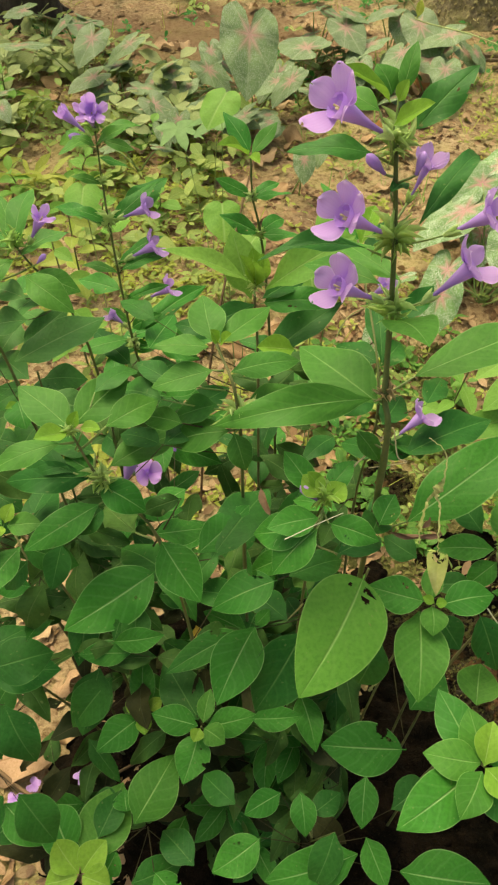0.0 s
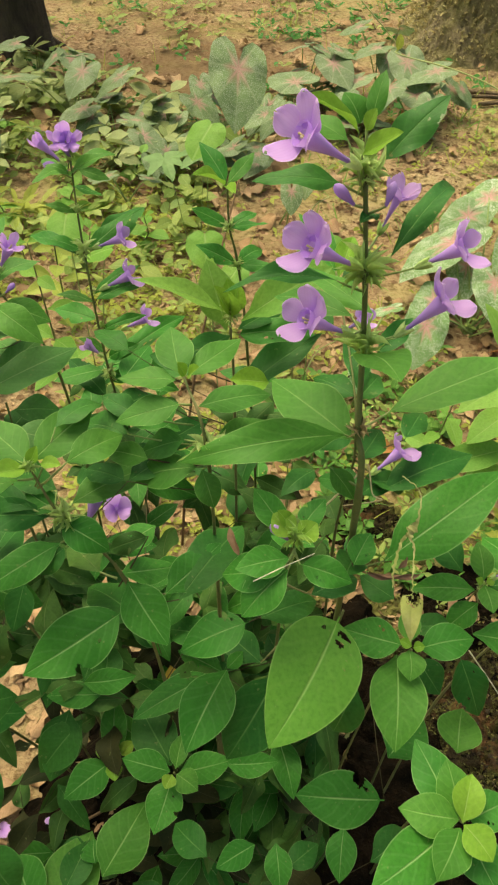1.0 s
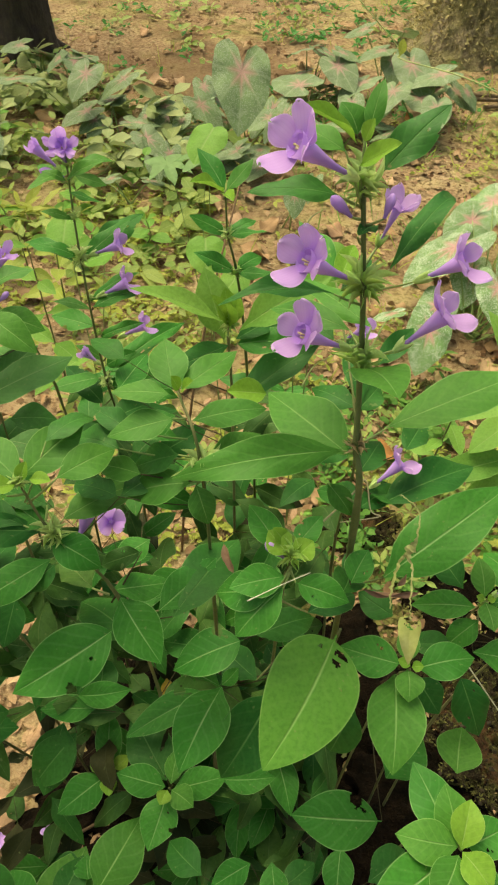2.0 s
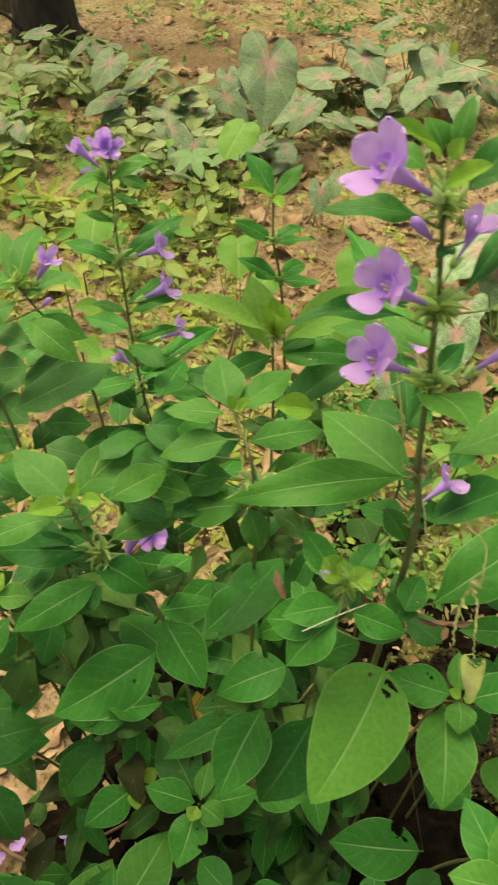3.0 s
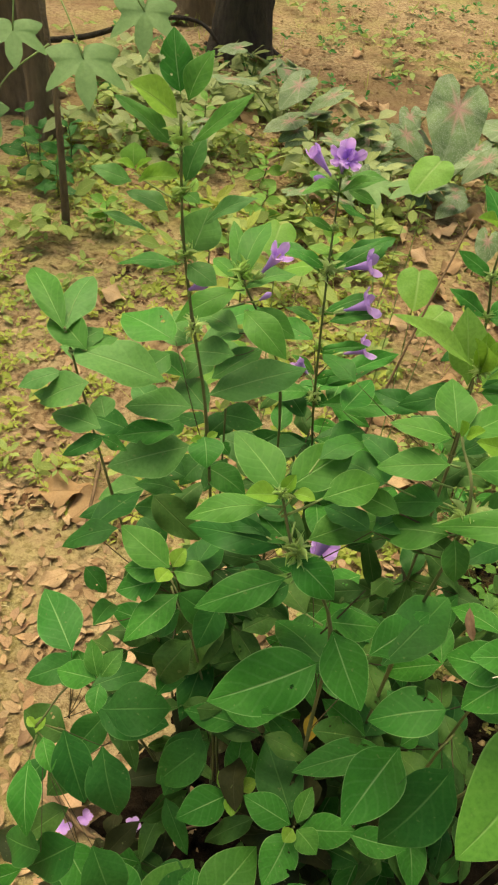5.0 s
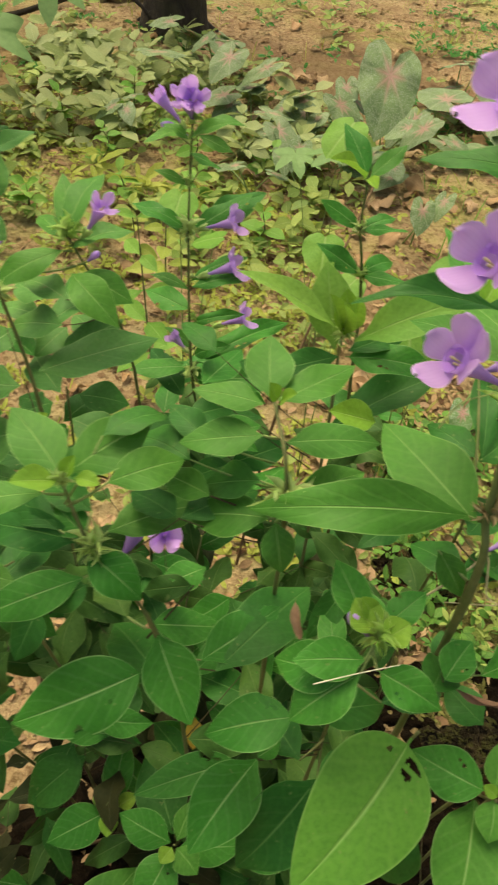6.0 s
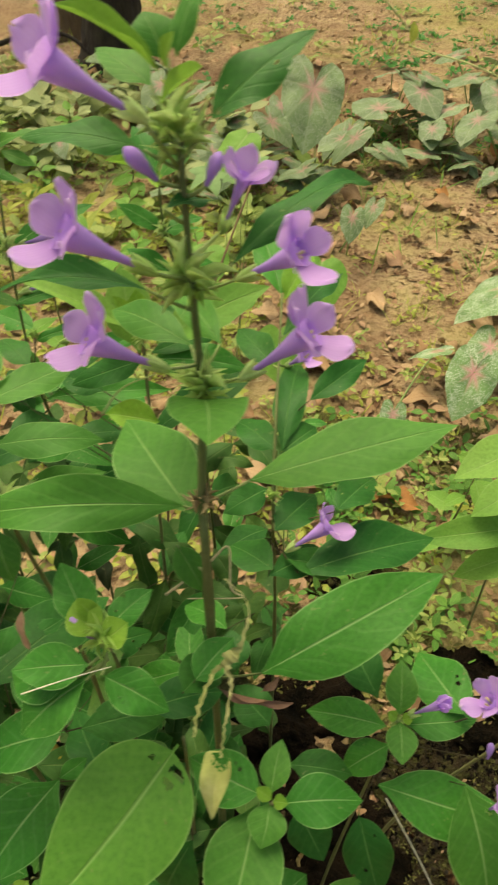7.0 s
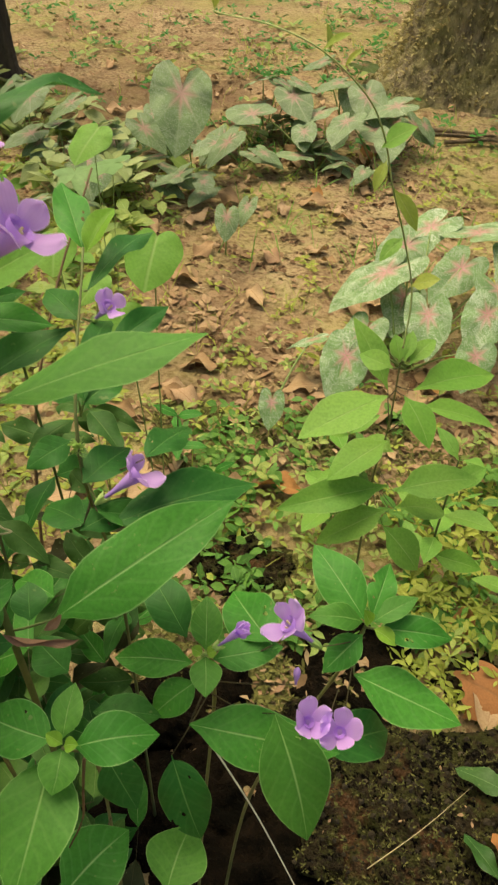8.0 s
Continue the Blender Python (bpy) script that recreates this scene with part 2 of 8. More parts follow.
LEAF_LIME = leaf_material("leaf_lime", (0.30, 0.38, 0.06), (0.42, 0.45, 0.10), (0.45, 0.5, 0.2), through_share=0.35, many=True)
LEAF_PALE = leaf_material("leaf_pale", (0.24, 0.31, 0.11), (0.40, 0.46, 0.20), (0.40, 0.46, 0.24), through_share=0.3, many=True)
LEAF_CARPET = leaf_material("leaf_carpet", (0.06, 0.17, 0.03), (0.16, 0.33, 0.06), (0.2, 0.35, 0.1), through_share=0.25, many=True)
LEAF_LIME_HERB = leaf_material("leaf_lime_herb", (0.26, 0.37, 0.06), (0.40, 0.46, 0.10), (0.45, 0.5, 0.2), through_share=0.35)
# older leaves, coloured darker to carry the shrubs' inner shade
LEAF_OLD_SHADED = leaf_material("leaf_old_shaded", (0.026, 0.088, 0.015), (0.060, 0.135, 0.025), (0.12, 0.19, 0.06), gloss=0.6, through_share=0.12, spots=150.0)
LEAF_DULL = leaf_material("leaf_dull", (0.066, 0.205, 0.042), (0.110, 0.275, 0.064), (0.24, 0.40, 0.15), spots=200.0)
# withered leaves, coloured near black for the shade deep in the shrubs
LEAF_WILTED_SHADE = leaf_material("leaf_wilted_shade", (0.012, 0.024, 0.006), (0.034, 0.036, 0.010), (0.05, 0.05, 0.02), gloss=0.7, through_share=0.06, spots=150.0)
LEAF_FALLEN = leaf_material("leaf_fallen", (0.028, 0.085, 0.018), (0.055, 0.120, 0.030), (0.12, 0.2, 0.07), gloss=0.45, through_share=0.05, spots=150.0)
LEAF_YELLOW = leaf_material("leaf_yellow", (0.50, 0.30, 0.03), (0.56, 0.38, 0.06), (0.55, 0.42, 0.12))
LEAF_PALM = plain_material("leaf_palm", (0.16, 0.29, 0.10), (0.22, 0.36, 0.14), 14.0, 0.6, 0.2, 0.002, 0.3)
LITTER = leaf_material("litter", (0.24, 0.14, 0.07), (0.46, 0.33, 0.19), (0.20, 0.12, 0.06), gloss=0.8, through_share=0.05, many=True)
LITTER_DARK = leaf_material("litter_dark", (0.07, 0.035, 0.016), (0.19, 0.11, 0.055), (0.06, 0.035, 0.02), gloss=0.8, through_share=0.05, many=True)
LEAF_DRY = leaf_material("leaf_dry", (0.30, 0.18, 0.085), (0.48, 0.34, 0.20), (0.22, 0.13, 0.06), gloss=0.75, through_share=0.1)
LEAF_BROWN = leaf_material("leaf_brown", (0.16, 0.085, 0.05), (0.30, 0.19, 0.12), (0.34, 0.22, 0.14), gloss=0.8, through_share=0.1)
LEAF_RUST = leaf_material("leaf_rust", (0.29, 0.125, 0.040), (0.42, 0.215, 0.075), (0.24, 0.12, 0.05), gloss=0.7, through_share=0.15)
LEAF_WITHERED = plain_material("leaf_withered", (0.32, 0.36, 0.11), (0.56, 0.54, 0.26), 45.0, 0.8, share=0.2)
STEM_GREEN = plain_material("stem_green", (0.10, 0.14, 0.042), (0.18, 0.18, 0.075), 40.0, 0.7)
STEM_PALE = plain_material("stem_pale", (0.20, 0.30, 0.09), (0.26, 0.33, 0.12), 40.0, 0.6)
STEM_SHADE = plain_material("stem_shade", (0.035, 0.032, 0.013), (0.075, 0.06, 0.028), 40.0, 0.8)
STEM_BROWN = plain_material("stem_brown", (0.12, 0.075, 0.04), (0.2, 0.13, 0.07), 40.0)
BRACT = plain_material("bract", (0.44, 0.66, 0.19), (0.68, 0.82, 0.40), 60.0, 0.6, share=0.5)
BRACT_DRY = plain_material("bract_dry", (0.26, 0.18, 0.08), (0.46, 0.38, 0.20), 60.0, 0.8)
PETAL = petal_material("petal")
TUBE = tube_material()
SOIL = soil_material()
CALADIUM = caladium_material("caladium_leaf", (0.17, 0.27, 0.10), 0.24, 0.62, 190.0)
CALADIUM_NEAR = caladium_material("caladium_leaf_speckled", (0.17, 0.32, 0.10), 0.72, 0.8, 260.0)
BARK_DARK = bark_material("bark_dark", (0.018, 0.013, 0.010), (0.06, 0.045, 0.035), 0.1)
BARK_MOSSY = bark_material("bark_mossy", (0.075, 0.055, 0.032), (0.44, 0.36, 0.20), 0.8)
BARK_PALE = bark_material("bark_pale", (0.14, 0.10, 0.06), (0.28, 0.20, 0.12), 0.1)
MOSSY = stone_material()
SHADED_EARTH = shaded_earth_material()
GRIT = plain_material("grit", (0.010, 0.008, 0.005), (0.042, 0.032, 0.017), 120.0, 0.95)
TENDRIL = plain_material("tendril", (0.38, 0.46, 0.17), (0.52, 0.55, 0.28), 60.0, 0.6, share=0.2)
MOSS_LEAF = leaf_material("moss_leaf", (0.14, 0.12, 0.04), (0.66, 0.58, 0.28), (0.4, 0.36, 0.16), gloss=0.9, many=True)
MOSS_DARK = plain_material("moss_dark", (0.055, 0.058, 0.014), (0.15, 0.145, 0.042), 60.0, 0.95)
STRAW_PALE = plain_material("straw_pale", (0.62, 0.60, 0.44), (0.72, 0.70, 0.55), 60.0, 0.7)
STRAW = plain_material("straw", (0.42, 0.34, 0.18), (0.52, 0.45, 0.28), 60.0, 0.8)


# ---- building helpers ----
def mesh_of(name, bm, material, smooth=True):
    data = bpy.data.meshes.new(name)
    bm.to_mesh(data)
    bm.free()
    data.materials.append(material)
    for face in data.polygons:
        face.use_smooth = smooth
    return data


def part(name, data, parent, matrix=None, label=""):
    """Links mesh data as one object under a thing or a part; matrix is in the world."""
    ob = new(name, data)
    ob.parent = parent
    if matrix is not None:
        up = parent.matrix_basis.copy()
        if parent.parent is not None:
            up = parent.parent.matrix_basis @ up
        ob.matrix_basis = up.inverted() @ matrix
    return tagged(ob, label) if label else ob


def thing(name, place, label, category, group="", turn=0.0):
    ob = new(name)
    ob.matrix_basis = pose(*place, 0, 0, turn)
    ob.empty_display_size = 0.05
    return tagged(ob, label, category, group)


def tube(bm, points, radii, sides=6):
    """A tapered tube along points, closed at both ends."""
    points = [Vector(p) for p in points]
    rings = []
    for i, p in enumerate(points):
        way = (points[min(i + 1, len(points) - 1)] - points[max(i - 1, 0)]).normalized()
        a = way.orthogonal().normalized() if abs(way.z) > 0.95 else way.cross(Vector((0, 0, 1))).normalized()
        if abs(way.z) > 0.95:
            a = (Vector((1, 0, 0)) - way * way.x).normalized()
        b = way.cross(a)
        rings.append([bm.verts.new(p + radii[i] * (math.cos(k * math.tau / sides) * a + math.sin(k * math.tau / sides) * b)) for k in range(sides)])
    for r, s in zip(rings, rings[1:]):
        for k in range(sides):
            bm.faces.new((r[k], r[(k + 1) % sides], s[(k + 1) % sides], s[k]))
    bm.faces.new(rings[0][::-1])
    bm.faces.new(rings[-1])


def smooth_path(points, steps=5):
    """A rounded line through points."""
    points = [Vector(p) for p in points]
    ends = [points[0] * 2 - points[1], *points, points[-1] * 2 - points[-2]]
    line = []
    for a, b, c, d in zip(ends, ends[1:], ends[2:], ends[3:]):
        for k in range(steps):
            t = k / steps
            line.append(0.5 * (2 * b + (c - a) * t + (2 * a - 5 * b + 4 * c - d) * t * t + (3 * b - a - 3 * c + d) * t * t * t))
    return line + [points[-1]]


def blade(bm, along=12, across=3, shape=(0.72, 1.02), arch=0.06, fold=0.12, wave=0.02, seed=0, stalk=0.05, bites=(), matrix=None):
    """A leaf blade of unit length along +y and unit width, tip and base on the axis."""
    rnd = random.Random(seed)
    a, b = shape
    peak = (a / (a + b)) ** a * (b / (a + b)) ** b
    uv = bm.loops.layers.uv.verify()
    grid, coords = [], {}
    phase, bend = rnd.uniform(0, 6), rnd.uniform(-0.04, 0.04)
    for i in range(along + 1):
        s = i / along
        u = max(0.0, (s - stalk) / (1 - stalk))
        half = max(0.012, 0.5 * (u ** a) * ((1 - u) ** b) / peak) if 0 < u < 1 else (0.012 if s < 0.5 else 0.002)
        row = []
        for j in range(-across, across + 1):
            f = j / across
            x = f * half + bend * math.sin(math.pi * s)
            z = arch * 4 * s * (1 - s) + fold * abs(f) * half - 0.05 * half * f * f
            z += wave * abs(f) ** 2 * math.sin(9 * s + phase + (2.0 if f > 0 else 0.0)) * (half * 2)
            p = Vector((x, s, z))
            vert = bm.verts.new(matrix @ p if matrix else p)
            coords[vert] = (s, 0.5 + f * 0.5)
            row.append(vert)
        grid.append(row)
    for i, (r, q) in enumerate(zip(grid, grid[1:])):
        for j in range(2 * across):
            s, f = (i + 0.5) / along, (j + 0.5) / across - 1
            if any((s - bs) ** 2 / rs ** 2 + (f - bf) ** 2 / rf ** 2 < 1 + 0.35 * math.sin(60 * s + 9 * f) + 0.25 * math.sin(31 * f - 40 * s) for bs, bf, rs, rf in bites):
                continue
            face = bm.faces.new((r[j], r[j + 1], q[j + 1], q[j]))
            for loop in face.loops:
                loop[uv].uv = coords[loop.vert]
    loose = [v for v in coords if not v.link_faces]
    if loose:
        bmesh.ops.delete(bm, geom=loose, context="VERTS")


def blade_mesh(name, material, **kw):
    bm = bmesh.new()
    blade(bm, **kw)
    return mesh_of(name, bm, material)


def leaf_pose(base, tip, width, roll=0.0, up=Vector((0, -0.35, 1.0))):
    """The pose that lays a unit blade from base to tip, its face up and a little towards the path."""
    base, tip = Vector(base), Vector(tip)
    way = tip - base
    length = way.length
    way.normalize()
    face = up - way * up.dot(way)
    if face.length < 0.15:
        face = way.orthogonal()
    face = Matrix.Rotation(radians(roll), 3, way) @ face.normalized()
    side = way.cross(face)
    m = Matrix((side * width, way * length, face * length)).transposed().to_4x4()
    return Matrix.Translation(base) @ m


NIBBLED = (((0.35, 0.5, 0.025, 0.09), (0.42, 0.62, 0.02, 0.07)), ((0.55, -0.95, 0.05, 0.25), (0.3, -0.4, 0.018, 0.07)), ((0.62, 0.3, 0.02, 0.08), (0.7, 1.0, 0.06, 0.2), (0.25, -0.5, 0.015, 0.06)))
LEAVES = {
    "mature": [blade_mesh("mature_leaf", LEAF_MATURE, seed=k, arch=0.02 + 0.025 * k, fold=0.04 + 0.05 * (k % 3), wave=0.04) for k in range(5)]
    + [blade_mesh("mature_leaf", LEAF_MATURE, seed=90 + k, along=64, across=24, arch=0.06, fold=0.10, wave=0.05, bites=NIBBLED[k]) for k in range(2)],
    "fresh": [blade_mesh("fresh_leaf", LEAF_FRESH, seed=40 + k, arch=0.03 + 0.025 * k, fold=0.05 + 0.04 * (k % 3), wave=0.035) for k in range(5)],
    "dark": [blade_mesh("dark_leaf", LEAF_DARK, seed=10 + k, arch=0.03 + 0.03 * k, fold=0.06 + 0.08 * (k % 2), wave=0.05) for k in range(5)]
    + [blade_mesh("dark_leaf", LEAF_DARK, seed=95, along=64, across=24, arch=0.08, fold=0.06, wave=0.05, bites=NIBBLED[2])],
    "old_shaded": [blade_mesh("old_shaded_leaf", LEAF_OLD_SHADED, seed=110 + k, arch=0.04 + 0.05 * k, fold=0.16 - 0.10 * k, wave=0.09) for k in range(4)]
    + [blade_mesh("old_shaded_leaf", LEAF_OLD_SHADED, seed=115 + k, along=64, across=24, arch=0.10, fold=0.04, wave=0.08, bites=NIBBLED[k]) for k in range(3)],
    "dull": [blade_mesh("dull_leaf", LEAF_DULL, seed=60 + k, arch=0.03 + 0.025 * k, fold=0.05 + 0.05 * (k % 2), wave=0.05) for k in range(4)],
    "wilted_shade": [blade_mesh("wilted_shade_leaf", LEAF_WILTED_SHADE, seed=130 + k, along=8, across=2, arch=0.06 + 0.06 * k, fold=0.3 - 0.1 * k, wave=0.14) for k in range(4)],
    "young": [blade_mesh("young_leaf", LEAF_YOUNG, seed=20 + k, arch=0.02 + 0.03 * k, fold=0.3, wave=0.03, shape=(0.75, 0.9)) for k in range(3)],
    "yellow": [blade_mesh("yellow_leaf", LEAF_YELLOW, seed=121, arch=0.08, fold=0.2, wave=0.05)],
    "chewed": [blade_mesh("chewed_leaf", LEAF_BROAD, seed=31, arch=0.05, fold=0.08, along=70, across=28, shape=(0.5, 0.88),
                          bites=((0.11, -0.45, 0.022, 0.3), (0.17, -0.30, 0.02, 0.13), (0.13, 0.35, 0.012, 0.1)))],
    "torn": [blade_mesh("torn_leaf", LEAF_MATURE, seed=33, arch=0.06, fold=0.1, along=64, across=24, bites=((0.28, 0.85, 0.06, 0.35), (0.2, 0.5, 0.03, 0.12)))],
}
LEAVES["weed"] = [blade_mesh("weed_leaf", LEAF_WEED, seed=50 + k, along=8, across=2, arch=0.06, fold=0.15, stalk=0.1) for k in range(3)]
leaf_turns = random.Random(5)


def leaf(shrub, kind, base, tip, width, roll=None):
    """One blade of a shrub from where its stalk joins to its tip."""
    forms = LEAVES[kind]
    roll = leaf_turns.uniform(-14, 14) if roll is None else roll
    return part("leaf", forms[leaf_turns.randrange(len(forms))], shrub, leaf_pose(base, tip, width, roll))


SHOOTS = []


def stem(shrub, *points, radius=0.0021):
    """A woody shoot from the soil to its growing tip, swollen at the joints."""
    line = smooth_path(points, 6)
    bm = bmesh.new()
    n = len(line)
    radii = [radius * (1.0 - 0.55 * i / (n - 1)) * (1.3 if i % 6 == 0 else 1.0) for i in range(n)]
    tube(bm, line, radii)
    data = mesh_of("stem", bm, STEM_GREEN)
    part("stem", data, shrub, Matrix.Identity(4))
    SHOOTS.append((shrub, line))
    return line


def twig(shrub, start, end, radius=0.0011):
    """A side shoot that carries a leaf or a flower."""
    a, b = Vector(start), Vector(end)
    radius = radius * (0.5 if (b - a).length > 0.06 else 0.75 if (b - a).length > 0.04 else 1.0)
    sag = Vector((0, 0, -0.05 * (b - a).length))
    bm = bmesh.new()
    tube(bm, [a, a.lerp(b, 0.35) + sag * 0.6, a.lerp(b, 0.7) + sag * 0.5, b], [radius, radius * 0.9, radius * 0.8, radius * 0.6], 5)
    # long low twigs take the dark stem colour, standing in for shade
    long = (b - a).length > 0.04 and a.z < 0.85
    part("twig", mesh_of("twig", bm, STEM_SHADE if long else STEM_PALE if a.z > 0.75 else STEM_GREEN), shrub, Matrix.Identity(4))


def spikes(seed, broad, thin, material, name, stout=1.0):
    """A tuft of leafy pointed bracts with thin bristles round a joint, mostly rising, unit reach."""
    rnd = random.Random(seed)
    bm = bmesh.new()
    for k in range(broad + thin):
        turn, rise = k * 2.399 + rnd.uniform(-0.3, 0.3), rnd.uniform(0.2, 1.25) if k < broad else rnd.uniform(-0.5, 0.9)
        way = Vector((math.cos(turn) * math.cos(rise), math.sin(turn) * math.cos(rise), math.sin(rise)))
        start = way * 0.10 + Vector((0, 0, rnd.uniform(-0.3, 0.25)))
        wide = rnd.uniform(0.09, 0.16) if k < broad else rnd.uniform(0.022, 0.05)
        reach = rnd.uniform(0.7, 1.35) if k < broad else rnd.uniform(0.5, 0.95)
        blade(bm, along=6, across=1, shape=(0.55, 1.05), fold=0.55, arch=0.10, seed=k,
              matrix=leaf_pose(start, start + way * reach, wide * stout, rnd.uniform(-70, 70)))
    return mesh_of(name, bm, material)


def cup_mesh(seed):
    """Four pointed lobes clasping the foot of a flower, along +y."""
    rnd = random.Random(seed)
    bm = bmesh.new()
    for k in range(5):
        a = k * math.tau / 5 + rnd.uniform(-0.2, 0.2)
        out = Vector((math.cos(a), 0, math.sin(a)))
        start = out * 0.0012 + Vector((0, -0.004, 0))
        tip = out * rnd.uniform(0.0035, 0.0065) + Vector((0, rnd.uniform(0.010, 0.016), 0))
        blade(bm, along=6, across=2, shape=(0.5, 0.9), fold=-0.5, arch=0.08, seed=seed + k, matrix=leaf_pose(start, tip, 0.0052, 0, out))
    return mesh_of("calyx", bm, BRACT)


SPIKES = [spikes(s, 16, 34, BRACT, "calyx") for s in range(3)]
SPIKES_DRY = spikes(9, 8, 22, BRACT_DRY, "dry_calyx", 0.6)
CUPS = [cup_mesh(s) for s in (3, 11)]


def bracts(shrub, place, reach, dry=False):
    data = SPIKES_DRY if dry else SPIKES[leaf_turns.randrange(3)]
    part("calyx", data, shrub, pose(*place, 0, 0, leaf_turns.uniform(0, 360)) @ Matrix.Scale(reach * 0.8, 4))


def petal_mesh(seed):
    """One oval lobe with a narrow base: it grows along +y from the throat and curls back a little."""
    rnd = random.Random(seed)
    bm = bmesh.new()
    uv = bm.loops.layers.uv.verify()
    rows = []
    for i in range(12):
        s = math.sin(i / 11 * math.pi / 2) ** 1.15
        wide = 0.46 + 0.54 * math.sin(min(1.0, s / 0.62) * math.pi / 2) ** 1.5
        half = 0.46 * wide * (1.0 if s < 0.62 else math.sqrt(max(0.004, 1 - ((s - 0.62) / 0.38) ** 2)))
        row = []
        for j in range(9):
            f = j / 4 - 1
            z = 0.16 * s ** 3 - 0.16 * f * f * s * (1.2 - s) + 0.035 * math.sin(4 * f + 2 * seed) * s + 0.02 * math.sin(9 * s + seed) * f + 0.045 * math.sin(6 * f + 3 * seed) * s ** 4
            row.append((bm.verts.new((f * half, s * (1 - 0.05 * s ** 6 * math.cos(5 * f + seed)), -z + rnd.uniform(-0.004, 0.004))), s, f))
        rows.append(row)
    for r, q in zip(rows, rows[1:]):
        for j in range(8):
            quad = (r[j], r[j + 1], q[j + 1], q[j])
            face = bm.faces.new([c[0] for c in quad])
            for loop, c in zip(face.loops, quad):
                loop[uv].uv = (c[1], 0.5 + c[2] * 0.5)
    return mesh_of("petal", bm, PETAL)


def tube_mesh(length, rings, name):
    """A funnel-shaped flower tube along +y; rings are (share of the length, radius)."""
    bm = bmesh.new()
    last = None
    for s, r in rings:
        ring = [bm.verts.new((math.cos(k * math.tau / 12) * r, s * length, math.sin(k * math.tau / 12) * r + 0.0)) for k in range(12)]
        if last:
            for k in range(12):
                bm.faces.new((last[k], last[(k + 1) % 12], ring[(k + 1) % 12], ring[k]))
        last = ring
    return mesh_of(name, bm, TUBE)


PETALS = [petal_mesh(s) for s in range(4)]
FUNNEL = tube_mesh(0.05, ((0.0, 0.0016), (0.2, 0.0018), (0.36, 0.0024), (0.52, 0.0037), (0.68, 0.0055), (0.82, 0.0071), (0.93, 0.0082), (1.0, 0.0092)), "flower")
BUD = tube_mesh(0.05, ((0.0, 0.0030), (0.2, 0.0045), (0.42, 0.0080), (0.62, 0.0100), (0.78, 0.0096), (0.90, 0.0066), (0.97, 0.0030), (1.0, 0.0006)), "flower_bud")


def stamen_mesh(dx):
    bm = bmesh.new()
    tube(bm, [(dx * 0.5, 0.026, 0), (dx, 0.042, -0.001), (dx * 1.5, 0.049, -0.001)], [0.0004, 0.0004, 0.0008], 5)
    return mesh_of("stamen", bm, STRAW)


STAMENS = [stamen_mesh(dx) for dx in (-0.0016, 0.0016)]


def flower(shrub, kind, base, mouth):
    """A five-lobed violet flower, or a closed bud, from its calyx to its mouth."""
    base, mouth = Vector(base), Vector(mouth)
    way = mouth - base
    size = way.length / 0.05
    way.normalize()
    face = Vector((0, 0, 1)) - way * way.z
    face = face.normalized() if face.length > 0.1 else way.orthogonal().normalized()
    m = Matrix.Translation(base) @ Matrix((way.cross(face), way, face)).transposed().to_4x4()
    if kind == "bud":
        return part("flower_bud", BUD, shrub, m @ Matrix.Scale(size, 4), "closed violet bud")
    wide = max(0.64, min(1.05, size))
    upright = way.z > 0.72 or abs(way.x) < 0.4
    throat = wide * (0.6 if upright and base.y < 0.6 else 1.0)
    body = part("flower", FUNNEL, shrub, m @ Matrix.Diagonal((throat, size, throat, 1)), "open violet flower")
    spread = (0.0228 if base.y < 0.6 else 0.0215) * wide if kind == "open" else 0.018 * wide
    facing = (way + (0.25 if upright else 0.40) * Vector((0, -0.85, 0.5))).normalized()
    brow = (Vector((0, 0, 1)) - facing * facing.z).normalized()
    here = Matrix.Translation(mouth) @ Matrix((facing.cross(brow), facing, brow)).transposed().to_4x4()
    for k in range(5):
        turn = (90 + 72 * k if upright else (113, 67, 4, 270, 176)[k]) + leaf_turns.uniform(-9, 9)
        lean = ((52 if base.y > 0.6 else 60) if upright else (68, 66, 58, 46, 58)[k]) + leaf_turns.uniform(-8, 8) if kind == "open" else 22
        lobe = here @ pose(0, 0, 0, 0, -turn, 0) @ pose((0.0022 if upright else 0.0044) * wide, -0.0050 * wide, 0, 0, 0, -lean) @ pose(0, 0, 0, 0, 90, 0)
        scale = spread * leaf_turns.uniform(0.92, 1.08) * (0.9 if upright else (1.0, 1.0, 0.86, 1.12, 0.86)[k])
        part("petal", PETALS[leaf_turns.randrange(4)], body, lobe @ Matrix.Diagonal((scale * leaf_turns.uniform(0.96, 1.14) * ((0.62 if base.y > 0.6 else 0.88) if upright else 1.0), scale, scale, 1)))
    part("calyx", CUPS[leaf_turns.randrange(2)], body, m @ Matrix.Scale(wide, 4), "pale green pointed calyx")
    for data in () if upright and base.y < 0.6 else STAMENS:
        part("stamen", data, body, m @ Matrix.Diagonal((1, size, 1, 1)))
    return body


def climbing_herb(label, place):
    return thing("climbing_herb", place, label, "herb")


def violet_shrub(label, place):
    return thing("flowering_shrub", place, label, "shrub", "violet flowering shrubs")


# ---- ground ----
def ground_height(x, y):
    h = 0.018 * noise.noise((x * 1.3, y * 1.3, 0)) + 0.010 * noise.noise((x * 5, y * 5, 3)) + 0.005 * noise.noise((x * 15, y * 15, 7))
    return h


